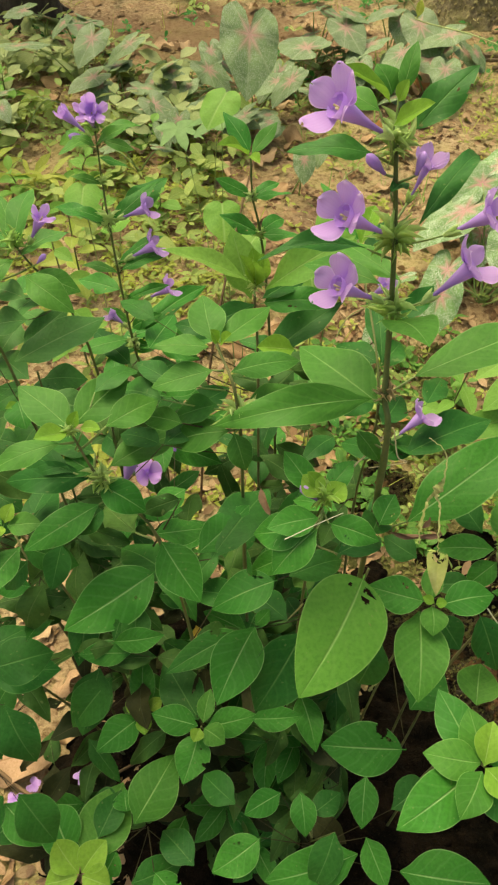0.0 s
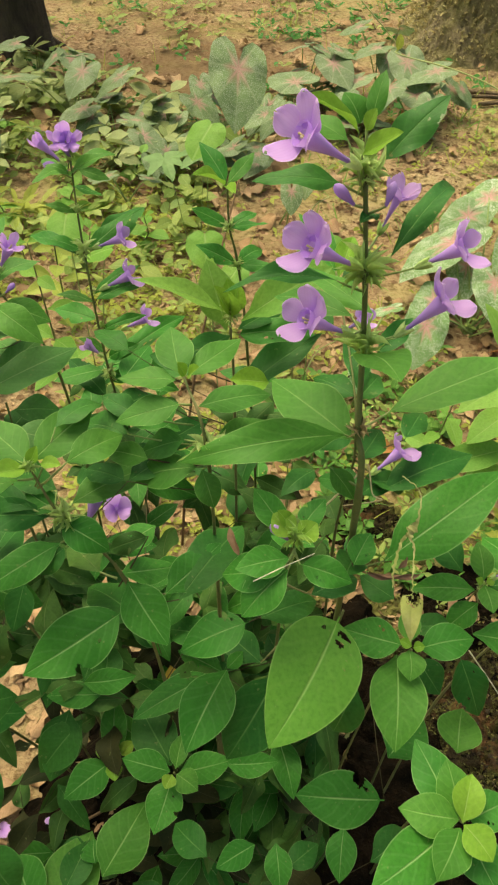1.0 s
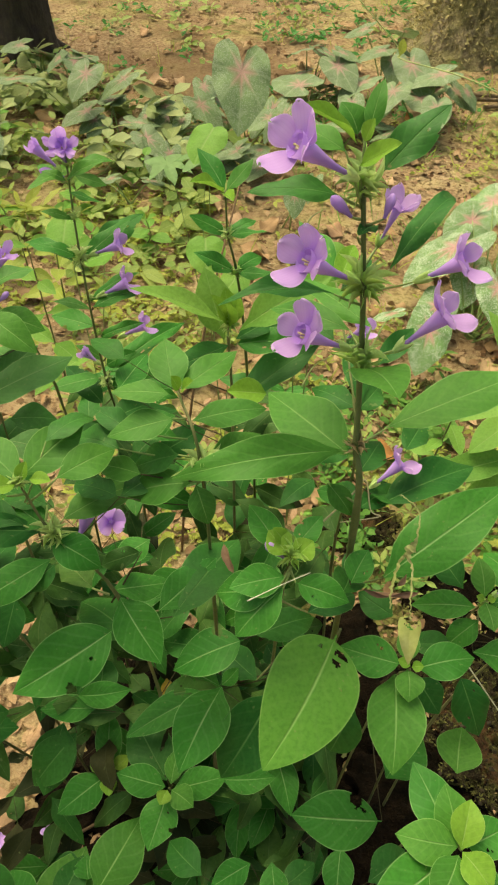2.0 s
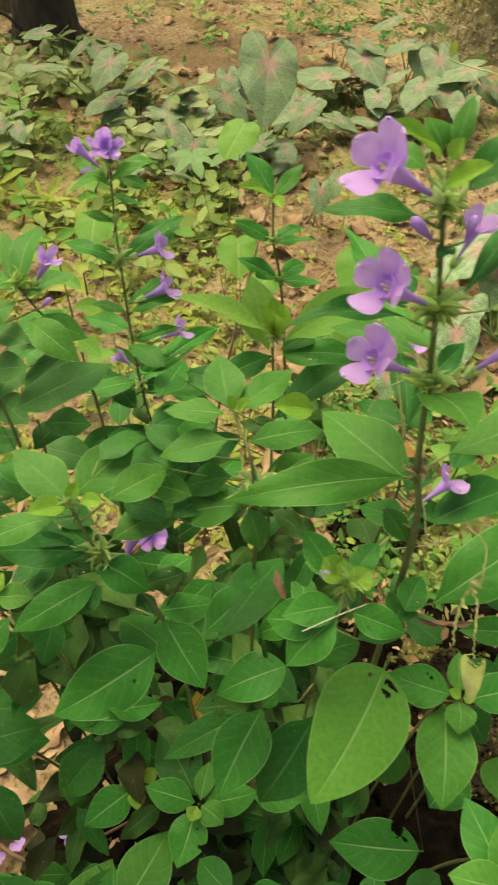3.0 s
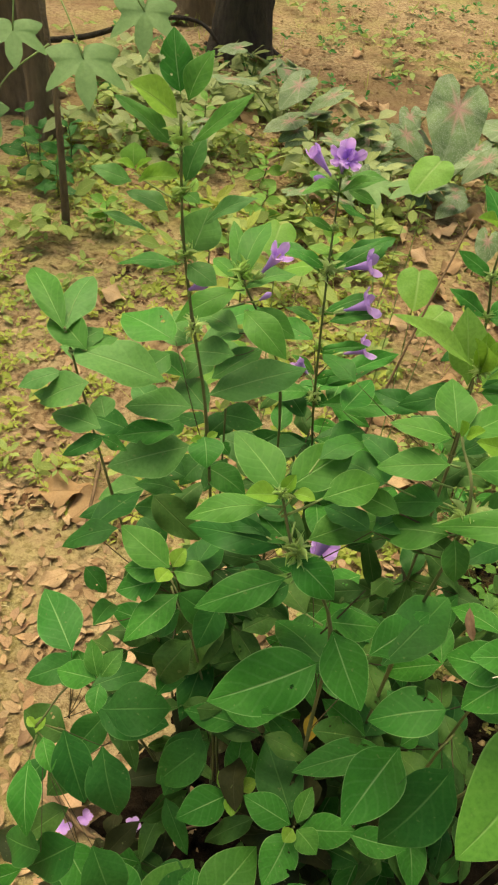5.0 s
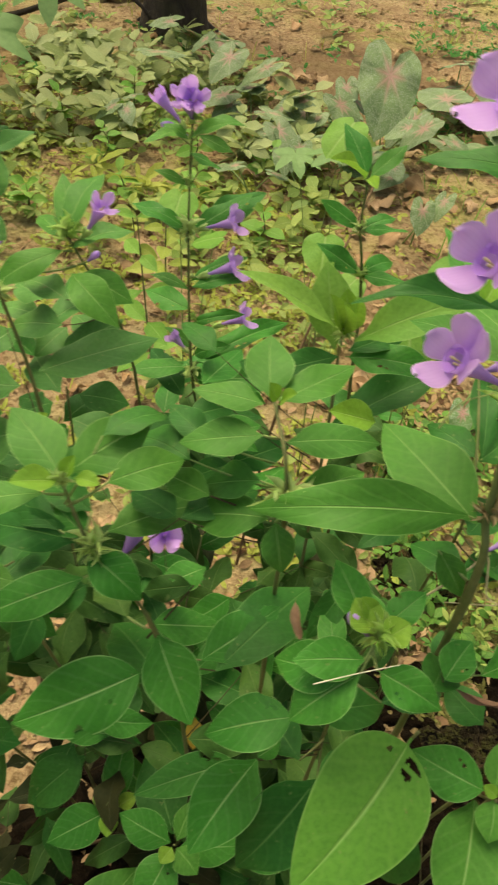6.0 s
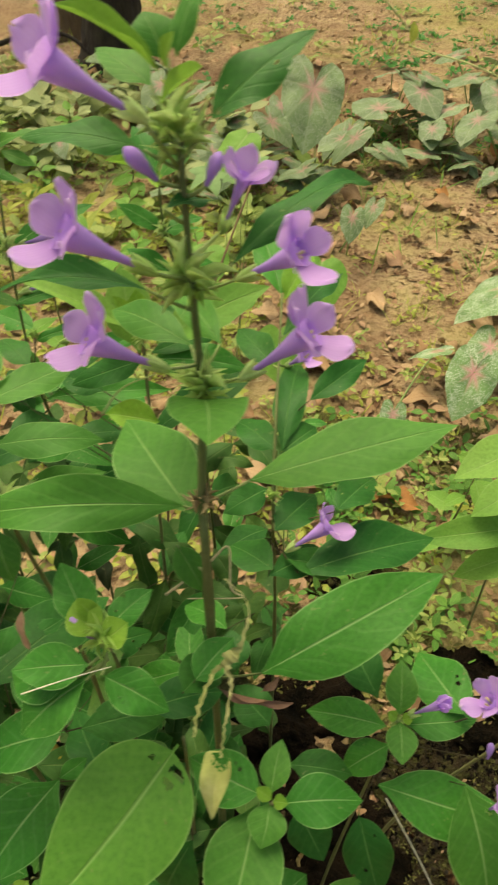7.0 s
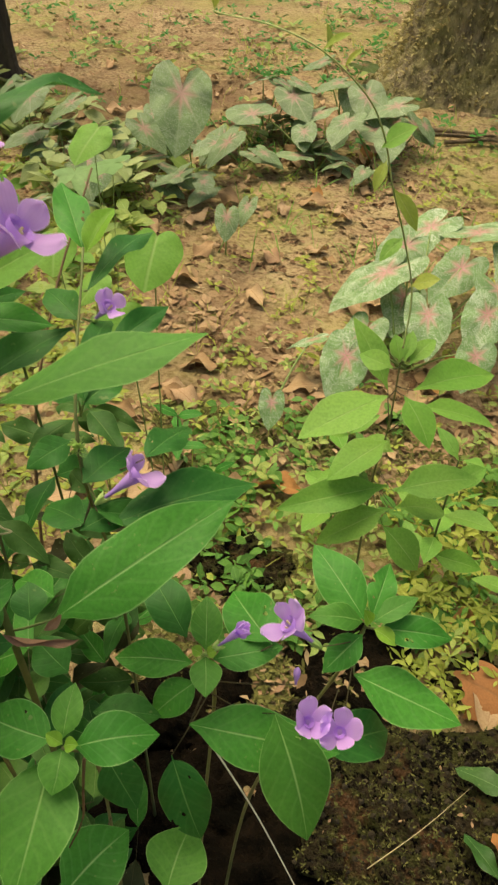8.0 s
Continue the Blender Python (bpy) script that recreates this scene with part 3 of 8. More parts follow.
def build_ground():
    def axis(lo, hi, step, far, count):
        mid = list(np.arange(lo, hi + step / 2, step))
        grow = [far * (k / count) ** 2.2 for k in range(1, count + 1)]
        return [lo - g for g in grow[::-1]] + mid + [hi + g for g in grow]
    xs, ys = axis(-1.7, 1.9, 0.03, 60.0, 14), axis(-0.2, 5.0, 0.03, 60.0, 14)
    verts = [(x, y, ground_height(x, y) if abs(x) < 8 and -4 < y < 12 else 0.0) for y in ys for x in xs]
    w = len(xs)
    faces = [(j * w + i, j * w + i + 1, (j + 1) * w + i + 1, (j + 1) * w + i) for j in range(len(ys) - 1) for i in range(w - 1)]
    data = bpy.data.meshes.new("ground")
    data.from_pydata(verts, [], faces)
    data.materials.append(SOIL)
    for face in data.polygons:
        face.use_smooth = True
    tagged(new("ground", data), "sandy orange clay ground with sparse weeds", "ground", kind="structure")


build_ground()


# ---- trees ----
def tree(place, radius, height, material, label, flare=0.5, lean=(0, 0), seed=0, roots=5, tufts=0, reach=0.16):
    base = thing("tree", place, label, "tree")
    bm = bmesh.new()
    sides, levels = (110, 130) if tufts else (40, 44)
    last = None
    for i in range(levels + 1):
        z = height * (i / levels) ** 1.5 - 0.05
        ring = []
        for k in range(sides):
            a = k * math.tau / sides
            lobes = 1 + 0.16 * math.sin(3 * a + seed) + 0.1 * math.sin(5 * a + 2 * seed)
            swell = 1 + flare * lobes * math.exp(-max(z, 0) / reach) - 0.08 * z
            rough = 1 + 0.06 * noise.noise((math.cos(a) * 3 + seed, math.sin(a) * 3, z * 5)) + 0.05 * noise.noise((math.cos(a) * 10, math.sin(a) * 10 + seed, z * 14)) + 0.045 * noise.noise((math.cos(a) * 24, math.sin(a) * 24, z * 30 + seed))
            r = radius * swell * rough
            ring.append(bm.verts.new((math.cos(a) * r + lean[0] * z, math.sin(a) * r + lean[1] * z, z)))
        if last:
            for k in range(sides):
                bm.faces.new((last[k], last[(k + 1) % sides], ring[(k + 1) % sides], ring[k]))
        last = ring
    bm.faces.new(last)
    ob = new("trunk", mesh_of("trunk", bm, material))
    ob.parent = base
    rnd = random.Random(seed)
    for k in range(roots):
        a = rnd.uniform(0, 0.8) + k * math.tau / roots
        way = Vector((math.cos(a), math.sin(a), 0))
        side = Vector((-way.y, way.x, 0)) * rnd.uniform(-0.1, 0.1)
        bm = bmesh.new()
        tube(bm, smooth_path([way * radius * 1.0 + Vector((0, 0, 0.05)), way * radius * 1.35 + side * 0.5 + Vector((0, 0, 0.01)), way * radius * 1.7 + side + Vector((0, 0, -0.02)), way * radius * 2.1 + side * 2 + Vector((0, 0, -0.05))], 4),
             [radius * (0.22 - 0.014 * r) for r in range(13)], 8)
        root = new("root", mesh_of("root", bm, material))
        root.parent = base
    if tufts:
        spots = [v for v in ob.data.vertices if 0.03 < v.co.z < 1.3]
        bm = bmesh.new()
        for _ in range(tufts):
            v = spots[rnd.randrange(len(spots))]
            out = v.normal
            long = rnd.uniform(0.3, 1.0) ** 2
            tip = v.co + out * rnd.uniform(0.004, 0.022) + long * Vector((rnd.uniform(-0.03, 0.03), rnd.uniform(-0.03, 0.03), rnd.uniform(-0.06, 0.02)))
            blade(bm, along=3, across=1, wave=0, matrix=leaf_pose(v.co - out * 0.004, tip, rnd.uniform(0.004, 0.016), rnd.uniform(-80, 80), out + Vector((0, 0, 0.3))))
        moss = new("moss", mesh_of("moss", bm, MOSS_LEAF))
        moss.parent = base
    return base


tree((-1.07, 3.95, 0), 0.13, 3.2, BARK_DARK, "dark tree trunk standing in bare soil", 0.35, (0.03, 0.05), 1)
tree((-1.42, 4.45, 0), 0.15, 3.2, BARK_PALE, "pale brown tree trunk beside the dark one", 0.3, (0, 0.03), 2)
tree((1.30, 4.15, 0), 0.27, 3.4, BARK_MOSSY, "broad tree trunk with rough mossy bark", 0.85, (0.06, 0.1), 4, 6, 12000, 0.22)

# ---- flowering shrubs ----
shrub = violet_shrub("tall shrub with a spike of open violet flowers", (0.110, 0.390, 0.000))
stem(shrub, (0.110, 0.390, 0.000), (0.115, 0.400, 0.450), (0.114, 0.391, 0.819), (0.109, 0.408, 0.884), (0.107, 0.427, 0.945), (0.103, 0.434, 0.999), (0.097, 0.449, 1.061), radius=0.0033)
stem(shrub, (0.150, 0.550, 0.000), (0.140, 0.580, 0.500), (0.136, 0.533, 0.755), (0.121, 0.687, 0.841))
leaf(shrub, "dark", (0.108, 0.456, 1.066), (0.149, 0.484, 1.096), 0.023)
leaf(shrub, "dark", (0.083, 0.444, 1.058), (0.028, 0.447, 1.058), 0.018, 0)
leaf(shrub, "young", (0.090, 0.449, 1.087), (0.053, 0.440, 1.111), 0.011)
leaf(shrub, "fresh", (0.091, 0.455, 1.090), (0.081, 0.465, 1.104), 0.021)
leaf(shrub, "young", (0.094, 0.445, 1.090), (0.098, 0.445, 1.103), 0.010)
leaf(shrub, "young", (0.092, 0.440, 1.078), (0.112, 0.430, 1.096), 0.015)
leaf(shrub, "fresh", (0.085, 0.455, 1.080), (0.057, 0.475, 1.087), 0.018)
leaf(shrub, "fresh", (0.097, 0.452, 1.092), (0.105, 0.470, 1.115), 0.012)
leaf(shrub, "dark", (0.084, 0.430, 0.999), (0.010, 0.423, 0.994), 0.016)
leaf(shrub, "dark", (0.120, 0.445, 1.008), (0.181, 0.540, 1.008), 0.018)
leaf(shrub, "dark", (0.094, 0.429, 1.040), (0.111, 0.459, 1.030), 0.010)
leaf(shrub, "fresh", (0.108, 0.424, 0.943), (0.122, 0.369, 0.965), 0.038)
leaf(shrub, "fresh", (0.099, 0.442, 0.962), (0.046, 0.480, 0.952), 0.021)
leaf(shrub, "fresh", (0.114, 0.444, 0.963), (0.067, 0.520, 0.953), 0.019)
leaf(shrub, "fresh", (0.099, 0.405, 0.882), (-0.024, 0.390, 0.867), 0.031)
leaf(shrub, "fresh", (0.104, 0.403, 0.879), (0.047, 0.476, 0.874), 0.046)
leaf(shrub, "fresh", (0.133, 0.420, 0.892), (0.241, 0.457, 0.915), 0.040)
leaf(shrub, "dark", (0.162, 0.496, 0.712), (0.272, 0.565, 0.692), 0.044)
leaf(shrub, "dark", (0.156, 0.589, 0.810), (0.197, 0.635, 0.820), 0.023)
leaf(shrub, "fresh", (0.092, 0.409, 0.842), (0.111, 0.393, 0.822), 0.018)
leaf(shrub, "mature", (0.147, 0.391, 0.742), (0.257, 0.453, 0.790), 0.053)
leaf(shrub, "mature", (0.111, 0.356, 0.784), (0.129, 0.389, 0.784), 0.023)
leaf(shrub, "dark", (0.105, 0.351, 0.779), (0.118, 0.387, 0.759), 0.027)
leaf(shrub, "mature", (0.122, 0.683, 0.838), (0.086, 0.777, 0.858), 0.030)
leaf(shrub, "young", (0.124, 0.683, 0.838), (0.142, 0.728, 0.858), 0.024)
leaf(shrub, "dark", (0.126, 0.663, 0.815), (0.170, 0.773, 0.815), 0.024)
leaf(shrub, "dark", (0.120, 0.646, 0.796), (0.082, 0.693, 0.796), 0.029)
leaf(shrub, "dark", (0.135, 0.558, 0.782), (0.096, 0.597, 0.772), 0.026)
leaf(shrub, "dark", (0.139, 0.558, 0.782), (0.142, 0.669, 0.782), 0.028)
leaf(shrub, "dark", (0.139, 0.492, 0.709), (0.183, 0.537, 0.689), 0.027)
leaf(shrub, "dark", (0.140, 0.516, 0.736), (0.168, 0.568, 0.726), 0.032)
leaf(shrub, "dark", (0.131, 0.537, 0.760), (0.100, 0.515, 0.750), 0.025)
leaf(shrub, "dark", (0.137, 0.557, 0.779), (0.163, 0.593, 0.779), 0.027)
leaf(shrub, "dark", (0.142, 0.495, 0.714), (0.103, 0.529, 0.694), 0.032)
leaf(shrub, "dark", (0.185, 0.533, 0.747), (0.216, 0.594, 0.727), 0.028)
leaf(shrub, "dark", (0.152, 0.502, 0.720), (0.192, 0.518, 0.690), 0.027)
flower(shrub, "open", (0.088, 0.428, 1.077), (0.053, 0.421, 1.099))
flower(shrub, "bud", (0.090, 0.436, 1.049), (0.077, 0.436, 1.062))
flower(shrub, "bud", (0.110, 0.438, 1.047), (0.115, 0.446, 1.059))
flower(shrub, "open", (0.113, 0.459, 1.017), (0.123, 0.462, 1.043))
flower(shrub, "open", (0.093, 0.406, 1.024), (0.060, 0.397, 1.044))
flower(shrub, "open", (0.129, 0.409, 1.023), (0.154, 0.406, 1.039))
flower(shrub, "open", (0.094, 0.410, 0.971), (0.061, 0.401, 0.990))
flower(shrub, "open", (0.129, 0.424, 0.960), (0.160, 0.431, 0.985))
flower(shrub, "open", (0.152, 0.507, 0.725), (0.182, 0.525, 0.740))
flower(shrub, "open", (0.131, 0.646, 0.796), (0.149, 0.639, 0.816))
bracts(shrub, (0.097, 0.449, 1.061), 0.022)
bracts(shrub, (0.103, 0.434, 0.999), 0.024)
bracts(shrub, (0.107, 0.427, 0.945), 0.022)
bracts(shrub, (0.109, 0.408, 0.884), 0.016, True)
bracts(shrub, (0.136, 0.533, 0.755), 0.010)
twig(shrub, (0.097, 0.449, 1.054), (0.094, 0.450, 1.092))
twig(shrub, (0.097, 0.449, 1.052), (0.108, 0.456, 1.066))
twig(shrub, (0.097, 0.448, 1.049), (0.083, 0.444, 1.058))
twig(shrub, (0.097, 0.449, 1.054), (0.085, 0.455, 1.080))
twig(shrub, (0.097, 0.449, 1.052), (0.092, 0.440, 1.078))
twig(shrub, (0.103, 0.434, 0.988), (0.084, 0.430, 0.999))
twig(shrub, (0.102, 0.436, 0.997), (0.120, 0.445, 1.008))
twig(shrub, (0.099, 0.443, 1.027), (0.094, 0.429, 1.040))
twig(shrub, (0.106, 0.429, 0.956), (0.099, 0.442, 0.962))
twig(shrub, (0.106, 0.429, 0.953), (0.114, 0.444, 0.963))
twig(shrub, (0.109, 0.408, 0.876), (0.099, 0.405, 0.882))
twig(shrub, (0.108, 0.411, 0.879), (0.133, 0.420, 0.892))
twig(shrub, (0.137, 0.540, 0.689), (0.162, 0.496, 0.712))
twig(shrub, (0.130, 0.597, 0.771), (0.156, 0.589, 0.810))
twig(shrub, (0.112, 0.398, 0.833), (0.092, 0.409, 0.842))
twig(shrub, (0.114, 0.393, 0.723), (0.147, 0.391, 0.742))
twig(shrub, (0.114, 0.392, 0.763), (0.111, 0.356, 0.784))
twig(shrub, (0.114, 0.392, 0.755), (0.105, 0.351, 0.779))
twig(shrub, (0.124, 0.657, 0.818), (0.126, 0.663, 0.815))
twig(shrub, (0.126, 0.636, 0.801), (0.120, 0.646, 0.796))
twig(shrub, (0.133, 0.564, 0.765), (0.135, 0.558, 0.782))
twig(shrub, (0.133, 0.563, 0.764), (0.139, 0.558, 0.782))
twig(shrub, (0.137, 0.540, 0.689), (0.139, 0.492, 0.709))
twig(shrub, (0.137, 0.536, 0.727), (0.140, 0.516, 0.736))
twig(shrub, (0.134, 0.561, 0.764), (0.137, 0.557, 0.779))
twig(shrub, (0.137, 0.539, 0.694), (0.142, 0.495, 0.714))
twig(shrub, (0.136, 0.535, 0.718), (0.185, 0.533, 0.747))
twig(shrub, (0.137, 0.539, 0.702), (0.152, 0.502, 0.720))
twig(shrub, (0.097, 0.449, 1.049), (0.088, 0.428, 1.077))
twig(shrub, (0.098, 0.446, 1.042), (0.090, 0.436, 1.049))
twig(shrub, (0.099, 0.445, 1.038), (0.110, 0.438, 1.047))
twig(shrub, (0.101, 0.439, 1.012), (0.113, 0.459, 1.017))
twig(shrub, (0.101, 0.438, 1.003), (0.093, 0.406, 1.024))
twig(shrub, (0.102, 0.437, 0.997), (0.129, 0.409, 1.023))
twig(shrub, (0.105, 0.430, 0.960), (0.094, 0.410, 0.971))
twig(shrub, (0.106, 0.428, 0.948), (0.129, 0.424, 0.960))
twig(shrub, (0.137, 0.538, 0.716), (0.152, 0.507, 0.725))
twig(shrub, (0.126, 0.636, 0.805), (0.131, 0.646, 0.796))

shrub = violet_shrub("slender shrub with small violet flowers up its stem", (-0.120, 0.760, 0.000))
stem(shrub, (-0.120, 0.760, 0.000), (-0.130, 0.770, 0.450), (-0.143, 0.732, 0.658), (-0.156, 0.758, 0.818), (-0.163, 0.795, 0.916))
leaf(shrub, "fresh", (-0.157, 0.789, 0.909), (-0.113, 0.806, 0.909), 0.016)
leaf(shrub, "fresh", (-0.164, 0.785, 0.907), (-0.195, 0.744, 0.907), 0.015)
leaf(shrub, "fresh", (-0.154, 0.784, 0.904), (-0.120, 0.781, 0.894), 0.014)
leaf(shrub, "fresh", (-0.169, 0.779, 0.901), (-0.199, 0.811, 0.901), 0.014)
leaf(shrub, "dark", (-0.144, 0.762, 0.821), (-0.093, 0.838, 0.831), 0.029)
leaf(shrub, "mature", (-0.164, 0.756, 0.817), (-0.227, 0.795, 0.817), 0.023)
leaf(shrub, "mature", (-0.142, 0.720, 0.781), (-0.089, 0.754, 0.781), 0.019)
leaf(shrub, "mature", (-0.159, 0.782, 0.707), (-0.218, 0.805, 0.707), 0.030)
leaf(shrub, "mature", (-0.139, 0.744, 0.668), (-0.053, 0.846, 0.668), 0.031)
leaf(shrub, "mature", (-0.151, 0.738, 0.663), (-0.210, 0.714, 0.663), 0.031)
leaf(shrub, "mature", (-0.135, 0.730, 0.654), (-0.009, 0.777, 0.644), 0.036)
leaf(shrub, "dark", (-0.146, 0.713, 0.639), (-0.207, 0.787, 0.639), 0.033)
leaf(shrub, "mature", (-0.129, 0.700, 0.625), (-0.054, 0.686, 0.605), 0.035)
leaf(shrub, "dark", (-0.141, 0.693, 0.620), (-0.201, 0.670, 0.600), 0.035)
leaf(shrub, "fresh", (-0.158, 0.760, 0.909), (-0.114, 0.760, 0.931), 0.016)
leaf(shrub, "fresh", (-0.158, 0.760, 0.909), (-0.182, 0.760, 0.919), 0.012)
leaf(shrub, "mature", (-0.157, 0.760, 0.897), (-0.126, 0.760, 0.886), 0.011)
leaf(shrub, "fresh", (-0.157, 0.760, 0.865), (-0.191, 0.760, 0.875), 0.011)
leaf(shrub, "mature", (-0.155, 0.760, 0.817), (-0.101, 0.800, 0.847), 0.022)
leaf(shrub, "mature", (-0.157, 0.760, 0.817), (-0.204, 0.760, 0.834), 0.017)
leaf(shrub, "mature", (-0.153, 0.760, 0.761), (-0.097, 0.780, 0.788), 0.020)
leaf(shrub, "fresh", (-0.155, 0.760, 0.749), (-0.198, 0.760, 0.760), 0.015)
leaf(shrub, "mature", (-0.151, 0.760, 0.707), (-0.093, 0.760, 0.731), 0.017)
leaf(shrub, "fresh", (-0.150, 0.760, 0.672), (-0.182, 0.760, 0.695), 0.016)
leaf(shrub, "mature", (-0.149, 0.760, 0.663), (-0.106, 0.760, 0.686), 0.021)
leaf(shrub, "mature", (-0.146, 0.760, 0.625), (-0.192, 0.760, 0.629), 0.020)
bracts(shrub, (-0.157, 0.762, 0.866), 0.009)
bracts(shrub, (-0.154, 0.762, 0.762), 0.009)
bracts(shrub, (-0.151, 0.762, 0.712), 0.009)
flower(shrub, "open", (-0.164, 0.795, 0.916), (-0.154, 0.760, 0.946))
flower(shrub, "open", (-0.162, 0.792, 0.912), (-0.163, 0.764, 0.944))
flower(shrub, "side", (-0.168, 0.786, 0.908), (-0.192, 0.790, 0.930))
flower(shrub, "bud", (-0.166, 0.786, 0.900), (-0.190, 0.782, 0.910))
flower(shrub, "open", (-0.145, 0.763, 0.821), (-0.111, 0.769, 0.831))
flower(shrub, "open", (-0.137, 0.730, 0.788), (-0.104, 0.744, 0.798))
flower(shrub, "open", (-0.129, 0.775, 0.697), (-0.097, 0.787, 0.707))
flower(shrub, "side", (-0.152, 0.749, 0.675), (-0.170, 0.758, 0.685))
bracts(shrub, (-0.163, 0.795, 0.916), 0.016)
bracts(shrub, (-0.156, 0.758, 0.818), 0.018)
bracts(shrub, (-0.143, 0.732, 0.658), 0.016)
twig(shrub, (-0.162, 0.790, 0.895), (-0.154, 0.784, 0.904))
twig(shrub, (-0.162, 0.789, 0.891), (-0.169, 0.779, 0.901))
twig(shrub, (-0.156, 0.759, 0.814), (-0.144, 0.762, 0.821))
twig(shrub, (-0.156, 0.758, 0.812), (-0.164, 0.756, 0.817))
twig(shrub, (-0.152, 0.751, 0.755), (-0.142, 0.720, 0.781))
twig(shrub, (-0.148, 0.742, 0.689), (-0.159, 0.782, 0.707))
twig(shrub, (-0.144, 0.734, 0.663), (-0.139, 0.744, 0.668))
twig(shrub, (-0.144, 0.733, 0.660), (-0.151, 0.738, 0.663))
twig(shrub, (-0.143, 0.733, 0.649), (-0.135, 0.730, 0.654))
twig(shrub, (-0.142, 0.735, 0.630), (-0.146, 0.713, 0.639))
twig(shrub, (-0.141, 0.737, 0.608), (-0.129, 0.700, 0.625))
twig(shrub, (-0.141, 0.738, 0.601), (-0.141, 0.693, 0.620))
twig(shrub, (-0.156, 0.760, 0.817), (-0.145, 0.763, 0.821))
twig(shrub, (-0.153, 0.753, 0.771), (-0.137, 0.730, 0.788))
twig(shrub, (-0.147, 0.739, 0.685), (-0.129, 0.775, 0.697))
twig(shrub, (-0.145, 0.736, 0.672), (-0.152, 0.749, 0.675))

shrub = violet_shrub("leafy shrub with pale green shoot tips and no open flowers", (0.010, 0.700, 0.000))
stem(shrub, (0.050, 0.720, 0.000), (0.046, 0.735, 0.400), (0.028, 0.735, 0.722), (0.018, 0.735, 0.819), (0.009, 0.735, 0.865), (0.007, 0.735, 0.912))
stem(shrub, (0.020, 0.580, 0.000), (0.018, 0.600, 0.400), (0.015, 0.620, 0.723), (0.011, 0.635, 0.803), (0.012, 0.634, 0.830))
stem(shrub, (0.010, 0.460, 0.000), (0.000, 0.440, 0.600), (-0.003, 0.400, 0.867), (-0.020, 0.432, 0.915))
leaf(shrub, "mature", (0.006, 0.735, 0.914), (-0.022, 0.770, 0.941), 0.023)
leaf(shrub, "fresh", (0.008, 0.735, 0.913), (0.035, 0.760, 0.935), 0.017)
leaf(shrub, "young", (0.005, 0.735, 0.911), (-0.026, 0.700, 0.939), 0.017)
leaf(shrub, "young", (0.006, 0.735, 0.910), (0.016, 0.700, 0.920), 0.013)
leaf(shrub, "mature", (0.008, 0.735, 0.865), (-0.031, 0.735, 0.886), 0.018)
leaf(shrub, "mature", (0.010, 0.735, 0.865), (0.039, 0.760, 0.867), 0.016)
leaf(shrub, "mature", (0.010, 0.735, 0.864), (0.049, 0.700, 0.888), 0.013)
leaf(shrub, "mature", (0.016, 0.735, 0.819), (-0.028, 0.735, 0.843), 0.021)
leaf(shrub, "mature", (0.018, 0.735, 0.821), (0.046, 0.770, 0.816), 0.020)
leaf(shrub, "mature", (0.019, 0.735, 0.818), (0.060, 0.710, 0.832), 0.016)
leaf(shrub, "dark", (0.020, 0.735, 0.785), (-0.015, 0.720, 0.762), 0.022)
leaf(shrub, "weed", (0.007, 0.636, 0.823), (-0.081, 0.620, 0.874), 0.026)
leaf(shrub, "weed", (0.007, 0.636, 0.802), (-0.013, 0.670, 0.866), 0.042, 0)
leaf(shrub, "weed", (0.022, 0.636, 0.814), (0.114, 0.660, 0.864), 0.040)
leaf(shrub, "young", (0.013, 0.634, 0.824), (0.008, 0.640, 0.863), 0.024)
leaf(shrub, "young", (0.011, 0.630, 0.825), (-0.005, 0.620, 0.868), 0.017)
leaf(shrub, "young", (0.015, 0.630, 0.826), (0.019, 0.620, 0.869), 0.017)
leaf(shrub, "young", (0.012, 0.626, 0.826), (0.008, 0.610, 0.867), 0.019)
leaf(shrub, "mature", (0.017, 0.630, 0.801), (0.100, 0.640, 0.794), 0.035)
leaf(shrub, "dark", (0.011, 0.630, 0.800), (-0.053, 0.620, 0.772), 0.028)
leaf(shrub, "dark", (0.019, 0.630, 0.808), (0.069, 0.680, 0.802), 0.025)
leaf(shrub, "young", (0.048, 0.540, 0.815), (0.012, 0.530, 0.827), 0.025)
leaf(shrub, "fresh", (-0.023, 0.433, 0.916), (-0.032, 0.477, 0.926), 0.029)
leaf(shrub, "fresh", (-0.018, 0.433, 0.915), (0.022, 0.477, 0.915), 0.023)
leaf(shrub, "fresh", (-0.026, 0.430, 0.913), (-0.068, 0.431, 0.913), 0.021)
leaf(shrub, "dark", (0.016, 0.610, 0.732), (0.111, 0.667, 0.776), 0.041)
leaf(shrub, "fresh", (-0.023, 0.417, 0.901), (-0.070, 0.408, 0.891), 0.025)
leaf(shrub, "fresh", (-0.009, 0.417, 0.899), (0.045, 0.441, 0.889), 0.023)
leaf(shrub, "fresh", (-0.011, 0.392, 0.860), (-0.060, 0.396, 0.840), 0.029)
leaf(shrub, "fresh", (-0.007, 0.391, 0.859), (0.002, 0.378, 0.829), 0.021)
leaf(shrub, "dark", (-0.020, 0.406, 0.875), (-0.055, 0.411, 0.855), 0.025)
leaf(shrub, "fresh", (0.001, 0.401, 0.868), (0.041, 0.445, 0.858), 0.021)
leaf(shrub, "young", (-0.019, 0.432, 0.915), (-0.024, 0.431, 0.929), 0.010)
leaf(shrub, "young", (-0.017, 0.432, 0.915), (-0.008, 0.426, 0.929), 0.011)
leaf(shrub, "mature", (-0.104, 0.617, 0.751), (-0.082, 0.689, 0.741), 0.032)
